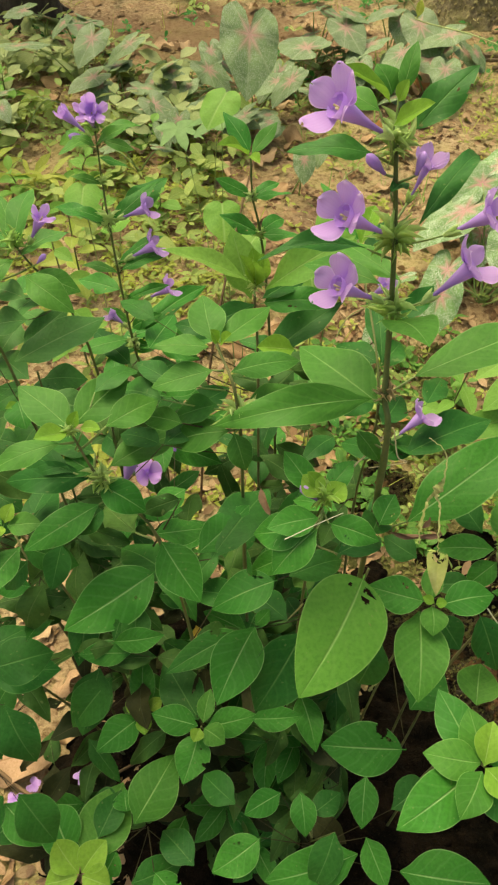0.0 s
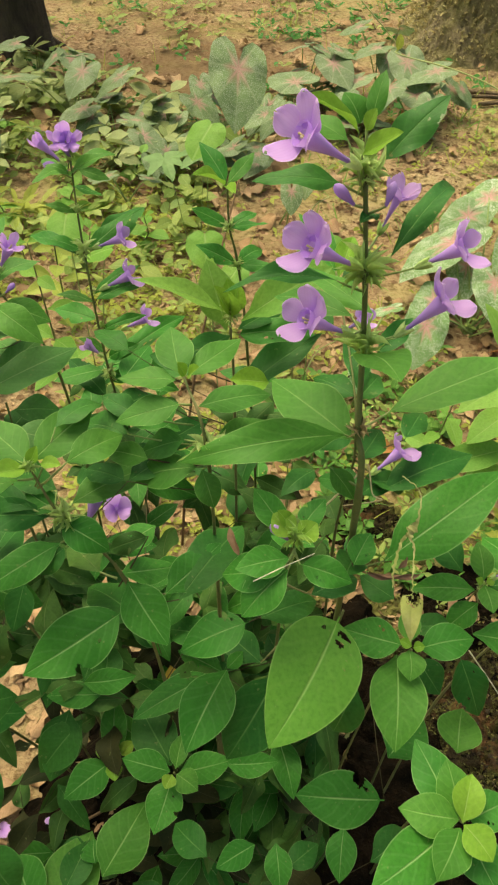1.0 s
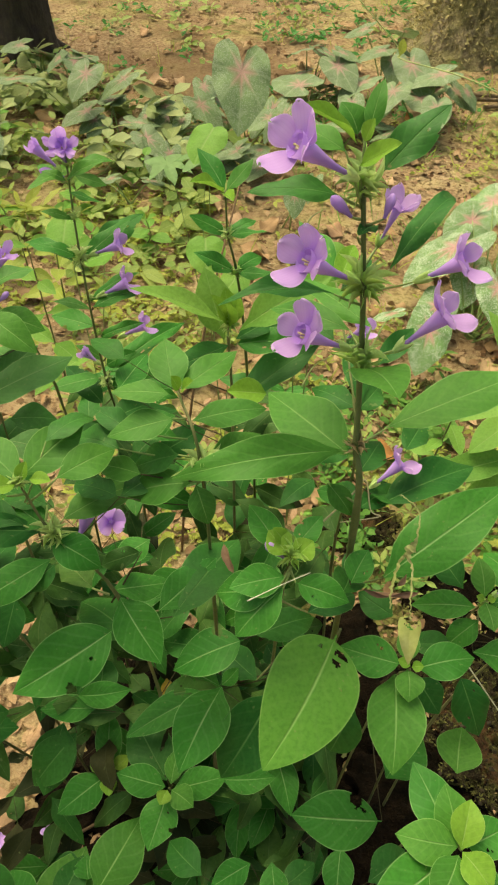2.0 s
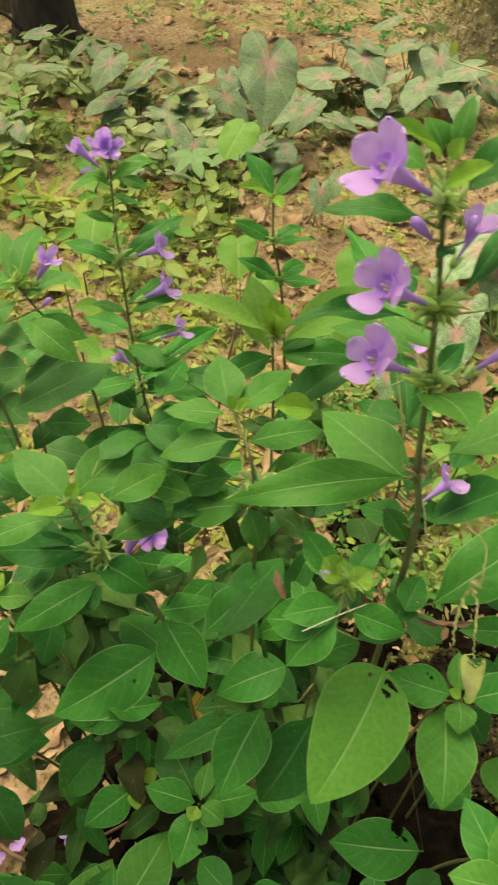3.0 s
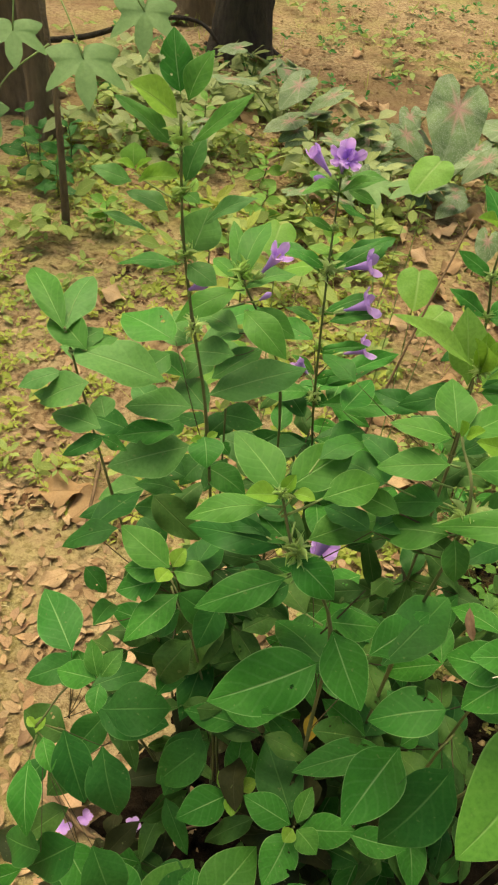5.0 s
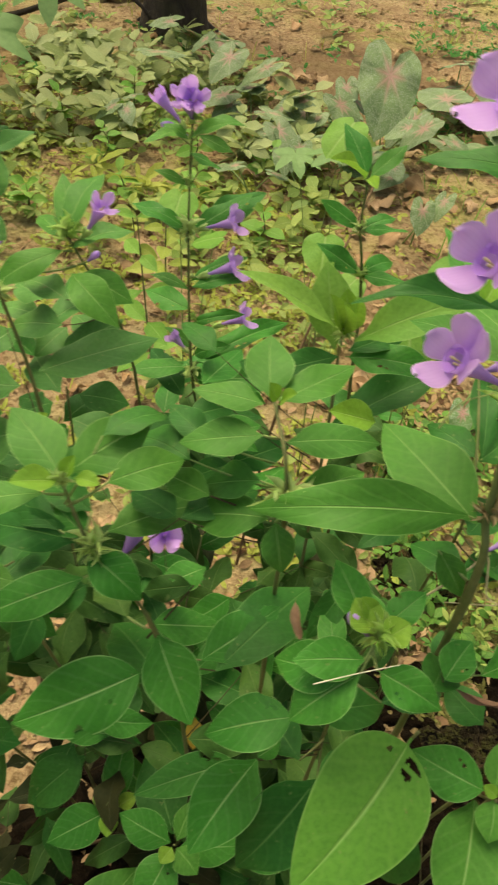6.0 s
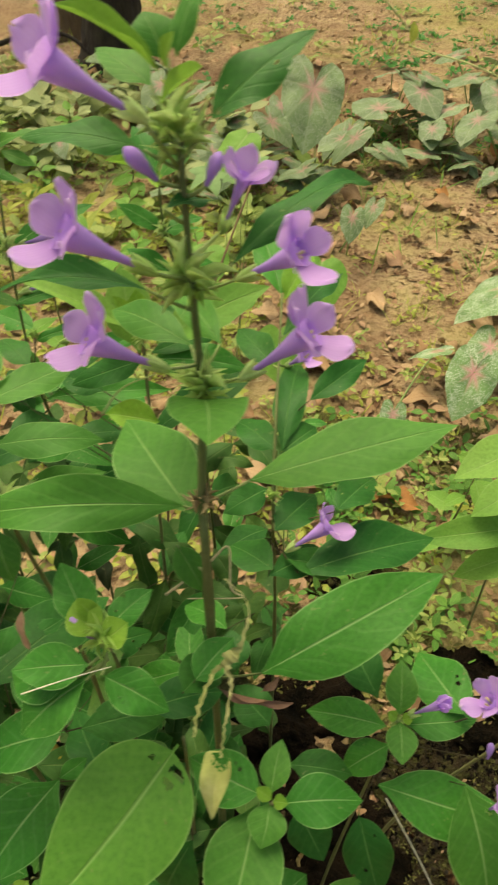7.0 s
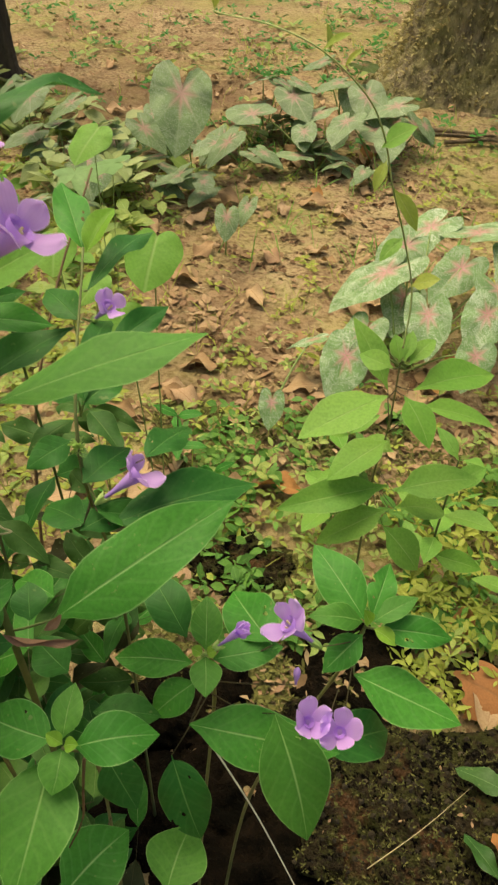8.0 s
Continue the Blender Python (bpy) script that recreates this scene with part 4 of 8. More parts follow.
leaf(shrub, "dark", (-0.111, 0.595, 0.728), (-0.076, 0.630, 0.718), 0.031)
leaf(shrub, "dark", (-0.098, 0.639, 0.773), (-0.139, 0.672, 0.773), 0.026)
leaf(shrub, "mature", (-0.045, 0.603, 0.727), (-0.093, 0.590, 0.707), 0.031)
leaf(shrub, "dark", (-0.030, 0.634, 0.757), (-0.078, 0.651, 0.757), 0.026)
leaf(shrub, "dark", (-0.062, 0.406, 0.881), (-0.101, 0.425, 0.871), 0.023)
leaf(shrub, "dark", (-0.063, 0.381, 0.857), (-0.098, 0.401, 0.847), 0.023)
leaf(shrub, "fresh", (-0.047, 0.394, 0.867), (-0.084, 0.413, 0.857), 0.020)
leaf(shrub, "dark", (-0.055, 0.416, 0.890), (-0.084, 0.438, 0.890), 0.019)
bracts(shrub, (0.012, 0.632, 0.822), 0.016)
bracts(shrub, (0.009, 0.735, 0.862), 0.012)
bracts(shrub, (0.018, 0.735, 0.816), 0.012)
bracts(shrub, (-0.003, 0.400, 0.867), 0.022)
twig(shrub, (0.007, 0.598, 0.743), (0.016, 0.610, 0.732))
twig(shrub, (-0.015, 0.423, 0.895), (-0.023, 0.417, 0.901))
twig(shrub, (-0.003, 0.401, 0.854), (-0.011, 0.392, 0.860))
twig(shrub, (-0.003, 0.401, 0.854), (-0.007, 0.391, 0.859))
twig(shrub, (-0.007, 0.408, 0.870), (-0.020, 0.406, 0.875))
twig(shrub, (0.006, 0.592, 0.695), (-0.104, 0.617, 0.751))
twig(shrub, (0.001, 0.561, 0.661), (-0.111, 0.595, 0.728))
twig(shrub, (0.011, 0.619, 0.708), (-0.098, 0.639, 0.773))
twig(shrub, (0.004, 0.581, 0.721), (-0.045, 0.603, 0.727))
twig(shrub, (0.011, 0.619, 0.747), (-0.030, 0.634, 0.757))
twig(shrub, (-0.011, 0.416, 0.859), (-0.062, 0.406, 0.881))
twig(shrub, (-0.003, 0.401, 0.823), (-0.063, 0.381, 0.857))
twig(shrub, (-0.006, 0.404, 0.848), (-0.047, 0.394, 0.867))
twig(shrub, (-0.014, 0.422, 0.875), (-0.055, 0.416, 0.890))

shrub = violet_shrub("bushy shrub with bright leaf rosettes and spiny green bracts", (-0.040, 0.420, 0.000))
stem(shrub, (-0.040, 0.420, 0.000), (-0.060, 0.400, 0.500), (-0.072, 0.360, 0.760), (-0.110, 0.363, 0.835), (-0.126, 0.369, 0.884))
leaf(shrub, "fresh", (-0.127, 0.371, 0.887), (-0.169, 0.404, 0.897), 0.031)
leaf(shrub, "fresh", (-0.123, 0.373, 0.888), (-0.087, 0.414, 0.898), 0.031)
leaf(shrub, "young", (-0.128, 0.368, 0.884), (-0.148, 0.353, 0.894), 0.016)
leaf(shrub, "young", (-0.119, 0.371, 0.886), (-0.104, 0.370, 0.886), 0.011)
leaf(shrub, "young", (-0.126, 0.370, 0.886), (-0.120, 0.377, 0.898), 0.010)
leaf(shrub, "fresh", (-0.134, 0.362, 0.879), (-0.184, 0.342, 0.869), 0.021)
leaf(shrub, "mature", (-0.114, 0.367, 0.839), (-0.142, 0.387, 0.839), 0.021)
leaf(shrub, "mature", (-0.112, 0.361, 0.833), (-0.076, 0.349, 0.813), 0.027)
leaf(shrub, "mature", (-0.112, 0.350, 0.822), (-0.169, 0.320, 0.802), 0.027)
leaf(shrub, "fresh", (-0.103, 0.372, 0.842), (-0.053, 0.416, 0.832), 0.030)
leaf(shrub, "dark", (-0.108, 0.348, 0.820), (-0.131, 0.337, 0.800), 0.020)
leaf(shrub, "mature", (-0.070, 0.359, 0.758), (-0.036, 0.318, 0.728), 0.038)
leaf(shrub, "mature", (-0.073, 0.341, 0.742), (-0.149, 0.295, 0.722), 0.048)
leaf(shrub, "mature", (-0.039, 0.353, 0.749), (0.005, 0.412, 0.739), 0.033)
leaf(shrub, "mature", (-0.076, 0.363, 0.763), (-0.030, 0.384, 0.743), 0.027)
leaf(shrub, "dark", (-0.058, 0.335, 0.735), (-0.116, 0.394, 0.695), 0.038)
leaf(shrub, "dark", (-0.028, 0.350, 0.745), (0.024, 0.450, 0.715), 0.043)
leaf(shrub, "fresh", (-0.100, 0.372, 0.887), (-0.065, 0.404, 0.882), 0.025)
leaf(shrub, "dark", (-0.108, 0.390, 0.904), (-0.081, 0.424, 0.894), 0.021)
leaf(shrub, "dark", (-0.062, 0.384, 0.853), (-0.023, 0.434, 0.833), 0.027)
leaf(shrub, "dark", (-0.119, 0.365, 0.836), (-0.192, 0.377, 0.816), 0.027)
leaf(shrub, "dark", (-0.132, 0.368, 0.839), (-0.184, 0.405, 0.819), 0.023)
leaf(shrub, "dark", (-0.115, 0.379, 0.849), (-0.159, 0.409, 0.829), 0.023)
leaf(shrub, "old_shaded", (-0.092, 0.364, 0.764), (-0.125, 0.406, 0.744), 0.030)
leaf(shrub, "old_shaded", (-0.053, 0.386, 0.783), (-0.088, 0.386, 0.763), 0.019)
flower(shrub, "bud", (-0.096, 0.376, 0.815), (-0.088, 0.401, 0.829))
flower(shrub, "bud", (-0.077, 0.536, 0.673), (-0.072, 0.556, 0.686))
flower(shrub, "open", (-0.101, 0.474, 0.706), (-0.092, 0.452, 0.737))
leaf(shrub, "mature", (-0.055, 0.434, 0.735), (-0.086, 0.409, 0.730), 0.024, 0)
twig(shrub, (-0.060, 0.400, 0.560), (-0.101, 0.474, 0.706))
bracts(shrub, (-0.110, 0.363, 0.835), 0.018)
bracts(shrub, (-0.126, 0.369, 0.884), 0.009)
twig(shrub, (-0.125, 0.368, 0.874), (-0.134, 0.362, 0.879))
twig(shrub, (-0.105, 0.363, 0.816), (-0.112, 0.350, 0.822))
twig(shrub, (-0.112, 0.364, 0.833), (-0.103, 0.372, 0.842))
twig(shrub, (-0.104, 0.363, 0.813), (-0.108, 0.348, 0.820))
twig(shrub, (-0.071, 0.362, 0.732), (-0.073, 0.341, 0.742))
twig(shrub, (-0.071, 0.362, 0.729), (-0.039, 0.353, 0.749))
twig(shrub, (-0.071, 0.363, 0.720), (-0.058, 0.335, 0.735))
twig(shrub, (-0.071, 0.362, 0.718), (-0.028, 0.350, 0.745))
twig(shrub, (-0.124, 0.368, 0.864), (-0.100, 0.372, 0.887))
twig(shrub, (-0.126, 0.369, 0.864), (-0.108, 0.390, 0.904))
twig(shrub, (-0.112, 0.364, 0.807), (-0.062, 0.384, 0.853))
twig(shrub, (-0.112, 0.364, 0.834), (-0.119, 0.365, 0.836))
twig(shrub, (-0.114, 0.364, 0.834), (-0.132, 0.368, 0.839))
twig(shrub, (-0.115, 0.365, 0.842), (-0.115, 0.379, 0.849))
twig(shrub, (-0.078, 0.360, 0.761), (-0.092, 0.364, 0.764))
twig(shrub, (-0.078, 0.360, 0.749), (-0.053, 0.386, 0.783))
twig(shrub, (-0.069, 0.372, 0.660), (-0.077, 0.536, 0.673))

shrub = violet_shrub("tall leafy shrub shoot with dark green pointed leaves", (-0.150, 0.460, 0.000))
stem(shrub, (-0.150, 0.460, 0.000), (-0.190, 0.500, 0.450), (-0.223, 0.535, 0.757), (-0.241, 0.535, 0.881), (-0.251, 0.535, 0.962), (-0.254, 0.535, 1.049))
stem(shrub, (-0.200, 0.470, 0.000), (-0.240, 0.470, 0.400), (-0.300, 0.480, 0.700), (-0.315, 0.453, 0.912))
leaf(shrub, "young", (-0.258, 0.540, 1.044), (-0.286, 0.524, 1.068), 0.030)
leaf(shrub, "mature", (-0.259, 0.550, 1.056), (-0.271, 0.570, 1.092), 0.024)
leaf(shrub, "fresh", (-0.252, 0.545, 1.055), (-0.239, 0.560, 1.085), 0.020)
leaf(shrub, "dull", (-0.260, 0.535, 1.027), (-0.296, 0.520, 1.060), 0.018)
leaf(shrub, "fresh", (-0.245, 0.535, 1.031), (-0.207, 0.550, 1.066), 0.015)
leaf(shrub, "dull", (-0.251, 0.540, 0.999), (-0.243, 0.560, 1.028), 0.019)
leaf(shrub, "weed", (-0.291, 0.540, 1.003), (-0.294, 0.550, 1.017), 0.020)
leaf(shrub, "young", (-0.288, 0.535, 1.004), (-0.300, 0.530, 1.010), 0.010)
leaf(shrub, "young", (-0.288, 0.535, 1.003), (-0.273, 0.530, 1.016), 0.009)
leaf(shrub, "dull", (-0.291, 0.535, 0.994), (-0.321, 0.530, 1.002), 0.016)
leaf(shrub, "young", (-0.286, 0.535, 0.996), (-0.249, 0.520, 1.012), 0.020)
leaf(shrub, "dull", (-0.261, 0.530, 0.980), (-0.294, 0.530, 0.988), 0.020)
leaf(shrub, "dull", (-0.278, 0.530, 0.959), (-0.310, 0.520, 0.973), 0.011)
leaf(shrub, "dull", (-0.233, 0.530, 0.974), (-0.196, 0.540, 0.998), 0.016)
leaf(shrub, "dull", (-0.243, 0.535, 0.946), (-0.237, 0.560, 0.973), 0.034)
leaf(shrub, "mature", (-0.250, 0.530, 0.936), (-0.300, 0.520, 0.931), 0.015)
leaf(shrub, "dull", (-0.245, 0.530, 0.938), (-0.218, 0.520, 0.931), 0.022)
leaf(shrub, "fresh", (-0.248, 0.530, 0.995), (-0.234, 0.520, 0.995), 0.011)
twig(shrub, (-0.252, 0.535, 0.985), (-0.290, 0.537, 1.000))
leaf(shrub, "mature", (-0.208, 0.526, 0.757), (-0.197, 0.523, 0.747), 0.013)
leaf(shrub, "dull", (-0.314, 0.451, 0.910), (-0.324, 0.527, 0.910), 0.031)
leaf(shrub, "fresh", (-0.314, 0.451, 0.910), (-0.375, 0.520, 0.910), 0.023)
leaf(shrub, "dull", (-0.304, 0.441, 0.898), (-0.286, 0.484, 0.888), 0.021)
leaf(shrub, "dull", (-0.288, 0.430, 0.885), (-0.323, 0.416, 0.865), 0.030)
leaf(shrub, "fresh", (-0.295, 0.445, 0.902), (-0.338, 0.477, 0.902), 0.027)
leaf(shrub, "old_shaded", (-0.259, 0.478, 0.717), (-0.205, 0.462, 0.687), 0.033)
leaf(shrub, "dark", (-0.269, 0.472, 0.713), (-0.321, 0.448, 0.693), 0.022)
leaf(shrub, "dull", (-0.240, 0.538, 0.782), (-0.304, 0.530, 0.770), 0.035, 0)
leaf(shrub, "mature", (-0.247, 0.521, 0.765), (-0.307, 0.501, 0.755), 0.025, 0)
leaf(shrub, "young", (-0.218, 0.510, 0.772), (-0.229, 0.500, 0.776), 0.009, 0)
leaf(shrub, "young", (-0.217, 0.511, 0.772), (-0.208, 0.517, 0.778), 0.009, 0)
leaf(shrub, "dark", (-0.233, 0.559, 0.745), (-0.263, 0.571, 0.735), 0.024)
leaf(shrub, "dark", (-0.238, 0.511, 0.690), (-0.291, 0.515, 0.680), 0.022)
leaf(shrub, "dark", (-0.219, 0.519, 0.690), (-0.210, 0.571, 0.690), 0.024)
leaf(shrub, "dull", (-0.307, 0.448, 0.900), (-0.295, 0.477, 0.900), 0.020, 0)
leaf(shrub, "dull", (-0.293, 0.422, 0.872), (-0.332, 0.424, 0.866), 0.015)
leaf(shrub, "dull", (-0.272, 0.411, 0.860), (-0.317, 0.421, 0.852), 0.024)
leaf(shrub, "dark", (-0.268, 0.409, 0.855), (-0.297, 0.393, 0.840), 0.015)
leaf(shrub, "dark", (-0.272, 0.407, 0.855), (-0.253, 0.413, 0.840), 0.012)
leaf(shrub, "dull", (-0.273, 0.421, 0.862), (-0.284, 0.439, 0.866), 0.021)
leaf(shrub, "dull", (-0.311, 0.434, 0.885), (-0.340, 0.417, 0.875), 0.019)
leaf(shrub, "mature", (-0.272, 0.585, 0.816), (-0.341, 0.622, 0.806), 0.048)
leaf(shrub, "dull", (-0.265, 0.535, 0.808), (-0.364, 0.530, 0.825), 0.048)
leaf(shrub, "dull", (-0.234, 0.520, 0.749), (-0.308, 0.490, 0.725), 0.050)
leaf(shrub, "dull", (-0.227, 0.549, 0.792), (-0.148, 0.627, 0.786), 0.043, 0)
leaf(shrub, "dull", (-0.243, 0.612, 0.710), (-0.294, 0.668, 0.700), 0.036)
leaf(shrub, "dull", (-0.263, 0.686, 0.730), (-0.281, 0.644, 0.720), 0.033)
leaf(shrub, "dark", (-0.235, 0.594, 0.660), (-0.255, 0.553, 0.650), 0.038)
leaf(shrub, "dull", (-0.298, 0.644, 0.750), (-0.319, 0.609, 0.740), 0.031)
leaf(shrub, "dark", (-0.249, 0.622, 0.660), (-0.232, 0.674, 0.650), 0.033)
leaf(shrub, "dark", (-0.301, 0.637, 0.600), (-0.333, 0.611, 0.590), 0.042)
leaf(shrub, "dark", (-0.296, 0.536, 0.600), (-0.258, 0.516, 0.590), 0.039)
leaf(shrub, "dull", (-0.217, 0.658, 0.740), (-0.263, 0.708, 0.730), 0.029)
leaf(shrub, "dull", (-0.264, 0.647, 0.790), (-0.307, 0.678, 0.780), 0.028)
leaf(shrub, "dark", (-0.291, 0.685, 0.620), (-0.324, 0.662, 0.610), 0.037)
leaf(shrub, "dull", (-0.247, 0.632, 0.740), (-0.208, 0.703, 0.740), 0.033)
leaf(shrub, "mature", (-0.276, 0.634, 0.730), (-0.335, 0.676, 0.720), 0.031)
leaf(shrub, "dull", (-0.264, 0.644, 0.760), (-0.231, 0.702, 0.760), 0.033)
leaf(shrub, "dull", (-0.277, 0.659, 0.760), (-0.328, 0.674, 0.750), 0.028)
leaf(shrub, "mature", (-0.224, 0.543, 0.700), (-0.178, 0.528, 0.690), 0.031)
leaf(shrub, "dark", (-0.243, 0.540, 0.680), (-0.299, 0.560, 0.670), 0.030)
leaf(shrub, "dull", (-0.284, 0.533, 0.660), (-0.329, 0.507, 0.650), 0.033)
leaf(shrub, "dark", (-0.244, 0.524, 0.640), (-0.297, 0.525, 0.630), 0.030)
leaf(shrub, "dull", (-0.224, 0.590, 0.700), (-0.168, 0.580, 0.690), 0.038)
leaf(shrub, "dark", (-0.239, 0.644, 0.680), (-0.189, 0.654, 0.670), 0.040)
leaf(shrub, "mature", (-0.257, 0.670, 0.780), (-0.215, 0.719, 0.780), 0.031)
leaf(shrub, "dull", (-0.293, 0.602, 0.700), (-0.346, 0.654, 0.690), 0.031)
leaf(shrub, "dark", (-0.322, 0.586, 0.680), (-0.386, 0.603, 0.670), 0.031)
leaf(shrub, "mature", (-0.219, 0.510, 0.776), (-0.207, 0.480, 0.768), 0.033)
flower(shrub, "bud", (-0.243, 0.530, 0.915), (-0.226, 0.528, 0.928))
bracts(shrub, (-0.248, 0.535, 0.940), 0.014)
bracts(shrub, (-0.252, 0.535, 0.990), 0.014)
bracts(shrub, (-0.240, 0.535, 0.872), 0.014)
bracts(shrub, (-0.253, 0.535, 1.030), 0.014)
twig(shrub, (-0.216, 0.528, 0.750), (-0.208, 0.526, 0.757))
twig(shrub, (-0.314, 0.454, 0.889), (-0.304, 0.441, 0.898))
twig(shrub, (-0.313, 0.456, 0.865), (-0.288, 0.430, 0.885))
twig(shrub, (-0.314, 0.454, 0.890), (-0.295, 0.445, 0.902))
twig(shrub, (-0.301, 0.478, 0.689), (-0.259, 0.478, 0.717))
twig(shrub, (-0.301, 0.479, 0.692), (-0.269, 0.472, 0.713))
twig(shrub, (-0.216, 0.525, 0.718), (-0.272, 0.585, 0.816))
twig(shrub, (-0.245, 0.535, 0.905), (-0.243, 0.530, 0.915))
stem(shrub, (-0.170, 0.480, 0.000), (-0.190, 0.530, 0.350), (-0.210, 0.560, 0.600), (-0.215, 0.570, 0.760))

shrub = violet_shrub("shrub shoot with one open violet flower and dark buds", (-0.160, 0.620, 0.000))
stem(shrub, (-0.160, 0.620, 0.000), (-0.160, 0.620, 0.400), (-0.170, 0.620, 0.750), (-0.221, 0.620, 0.879))
leaf(shrub, "dull", (-0.215, 0.613, 0.872), (-0.175, 0.653, 0.872), 0.024)
leaf(shrub, "fresh", (-0.221, 0.618, 0.878), (-0.213, 0.693, 0.898), 0.027)
leaf(shrub, "fresh", (-0.223, 0.617, 0.877), (-0.255, 0.644, 0.877), 0.021)
leaf(shrub, "fresh", (-0.222, 0.610, 0.870), (-0.268, 0.569, 0.850), 0.026)
leaf(shrub, "fresh", (-0.206, 0.599, 0.858), (-0.161, 0.601, 0.838), 0.029)
leaf(shrub, "fresh", (-0.211, 0.598, 0.858), (-0.162, 0.567, 0.838), 0.031)
leaf(shrub, "dull", (-0.211, 0.583, 0.843), (-0.260, 0.612, 0.833), 0.027)
leaf(shrub, "fresh", (-0.219, 0.620, 0.879), (-0.247, 0.681, 0.899), 0.021)
leaf(shrub, "dull", (-0.210, 0.568, 0.829), (-0.269, 0.591, 0.799), 0.032)
flower(shrub, "open", (-0.207, 0.622, 0.880), (-0.189, 0.619, 0.910))
flower(shrub, "bud", (-0.240, 0.593, 0.856), (-0.237, 0.607, 0.866))
flower(shrub, "bud", (-0.200, 0.608, 0.866), (-0.190, 0.609, 0.876))
bracts(shrub, (-0.221, 0.620, 0.879), 0.018)
twig(shrub, (-0.218, 0.620, 0.865), (-0.222, 0.610, 0.870))
twig(shrub, (-0.212, 0.620, 0.843), (-0.206, 0.599, 0.858))
twig(shrub, (-0.213, 0.620, 0.844), (-0.211, 0.598, 0.858))
twig(shrub, (-0.207, 0.620, 0.822), (-0.211, 0.583, 0.843))
twig(shrub, (-0.202, 0.620, 0.800), (-0.210, 0.568, 0.829))
twig(shrub, (-0.220, 0.620, 0.869), (-0.207, 0.622, 0.880))
twig(shrub, (-0.216, 0.620, 0.851), (-0.240, 0.593, 0.856))
twig(shrub, (-0.214, 0.620, 0.853), (-0.200, 0.608, 0.866))

shrub = violet_shrub("low shrub with dark shaded leaves over fallen petals", (-0.160, 0.450, 0.000))
stem(shrub, (-0.160, 0.450, 0.000), (-0.170, 0.450, 0.300), (-0.200, 0.420, 0.600), (-0.205, 0.377, 0.772))
stem(shrub, (-0.050, 0.380, 0.000), (-0.050, 0.360, 0.300), (-0.051, 0.331, 0.421))
stem(shrub, (-0.100, 0.400, 0.000), (-0.110, 0.400, 0.300), (-0.122, 0.355, 0.400))
stem(shrub, (-0.200, 0.440, 0.000), (-0.240, 0.420, 0.250), (-0.300, 0.380, 0.500), (-0.324, 0.315, 0.520))
stem(shrub, (-0.230, 0.380, 0.000), (-0.250, 0.330, 0.120), (-0.269, 0.268, 0.280))
stem(shrub, (-0.120, 0.340, 0.000), (-0.120, 0.310, 0.200), (-0.118, 0.246, 0.360))
leaf(shrub, "dark", (-0.259, 0.399, 0.760), (-0.302, 0.381, 0.740), 0.025)
leaf(shrub, "dark", (-0.282, 0.393, 0.757), (-0.259, 0.455, 0.747), 0.026)
leaf(shrub, "dark", (-0.197, 0.381, 0.736), (-0.178, 0.440, 0.726), 0.030)
leaf(shrub, "dark", (-0.198, 0.374, 0.729), (-0.152, 0.373, 0.699), 0.029)
leaf(shrub, "mature", (-0.055, 0.332, 0.421), (-0.111, 0.347, 0.420), 0.035, 0)
leaf(shrub, "fresh", (-0.049, 0.334, 0.424), (-0.041, 0.373, 0.430), 0.021, 0)
leaf(shrub, "dark", (-0.055, 0.343, 0.410), (-0.102, 0.419, 0.412), 0.053, 0)
leaf(shrub, "mature", (-0.045, 0.331, 0.420), (0.014, 0.346, 0.418), 0.035, 0)
leaf(shrub, "young", (-0.052, 0.327, 0.426), (-0.059, 0.311, 0.428), 0.017, 0)
leaf(shrub, "fresh", (-0.048, 0.328, 0.424), (-0.023, 0.311, 0.422), 0.028, 0)
leaf(shrub, "mature", (-0.054, 0.327, 0.414), (-0.070, 0.272, 0.405), 0.041, 0)
leaf(shrub, "mature", (-0.122, 0.359, 0.402), (-0.129, 0.424, 0.408), 0.032, 0)
leaf(shrub, "young", (-0.125, 0.354, 0.405), (-0.144, 0.368, 0.410), 0.019, 0)
leaf(shrub, "young", (-0.121, 0.350, 0.405), (-0.118, 0.327, 0.406), 0.019, 0)
leaf(shrub, "mature", (-0.127, 0.352, 0.396), (-0.176, 0.314, 0.388), 0.041, 0)
leaf(shrub, "young", (-0.117, 0.357, 0.405), (-0.101, 0.370, 0.410), 0.017, 0)
leaf(shrub, "dark", (-0.162, 0.391, 0.421), (-0.210, 0.346, 0.381), 0.048)
leaf(shrub, "dark", (-0.177, 0.399, 0.430), (-0.197, 0.336, 0.380), 0.051)
leaf(shrub, "dark", (-0.271, 0.343, 0.542), (-0.196, 0.350, 0.532), 0.047)
leaf(shrub, "dark", (-0.299, 0.369, 0.569), (-0.341, 0.342, 0.559), 0.031)
leaf(shrub, "mature", (-0.306, 0.374, 0.575), (-0.363, 0.433, 0.575), 0.047)
leaf(shrub, "young", (-0.323, 0.315, 0.521), (-0.335, 0.322, 0.521), 0.009)
leaf(shrub, "young", (-0.321, 0.311, 0.517), (-0.320, 0.329, 0.517), 0.012)
leaf(shrub, "mature", (-0.313, 0.310, 0.515), (-0.293, 0.284, 0.505), 0.021)
leaf(shrub, "mature", (-0.321, 0.292, 0.499), (-0.299, 0.234, 0.469), 0.035)
leaf(shrub, "dark", (-0.295, 0.320, 0.522), (-0.258, 0.277, 0.472), 0.040)
leaf(shrub, "dark", (-0.254, 0.318, 0.516), (-0.225, 0.280, 0.456), 0.044)
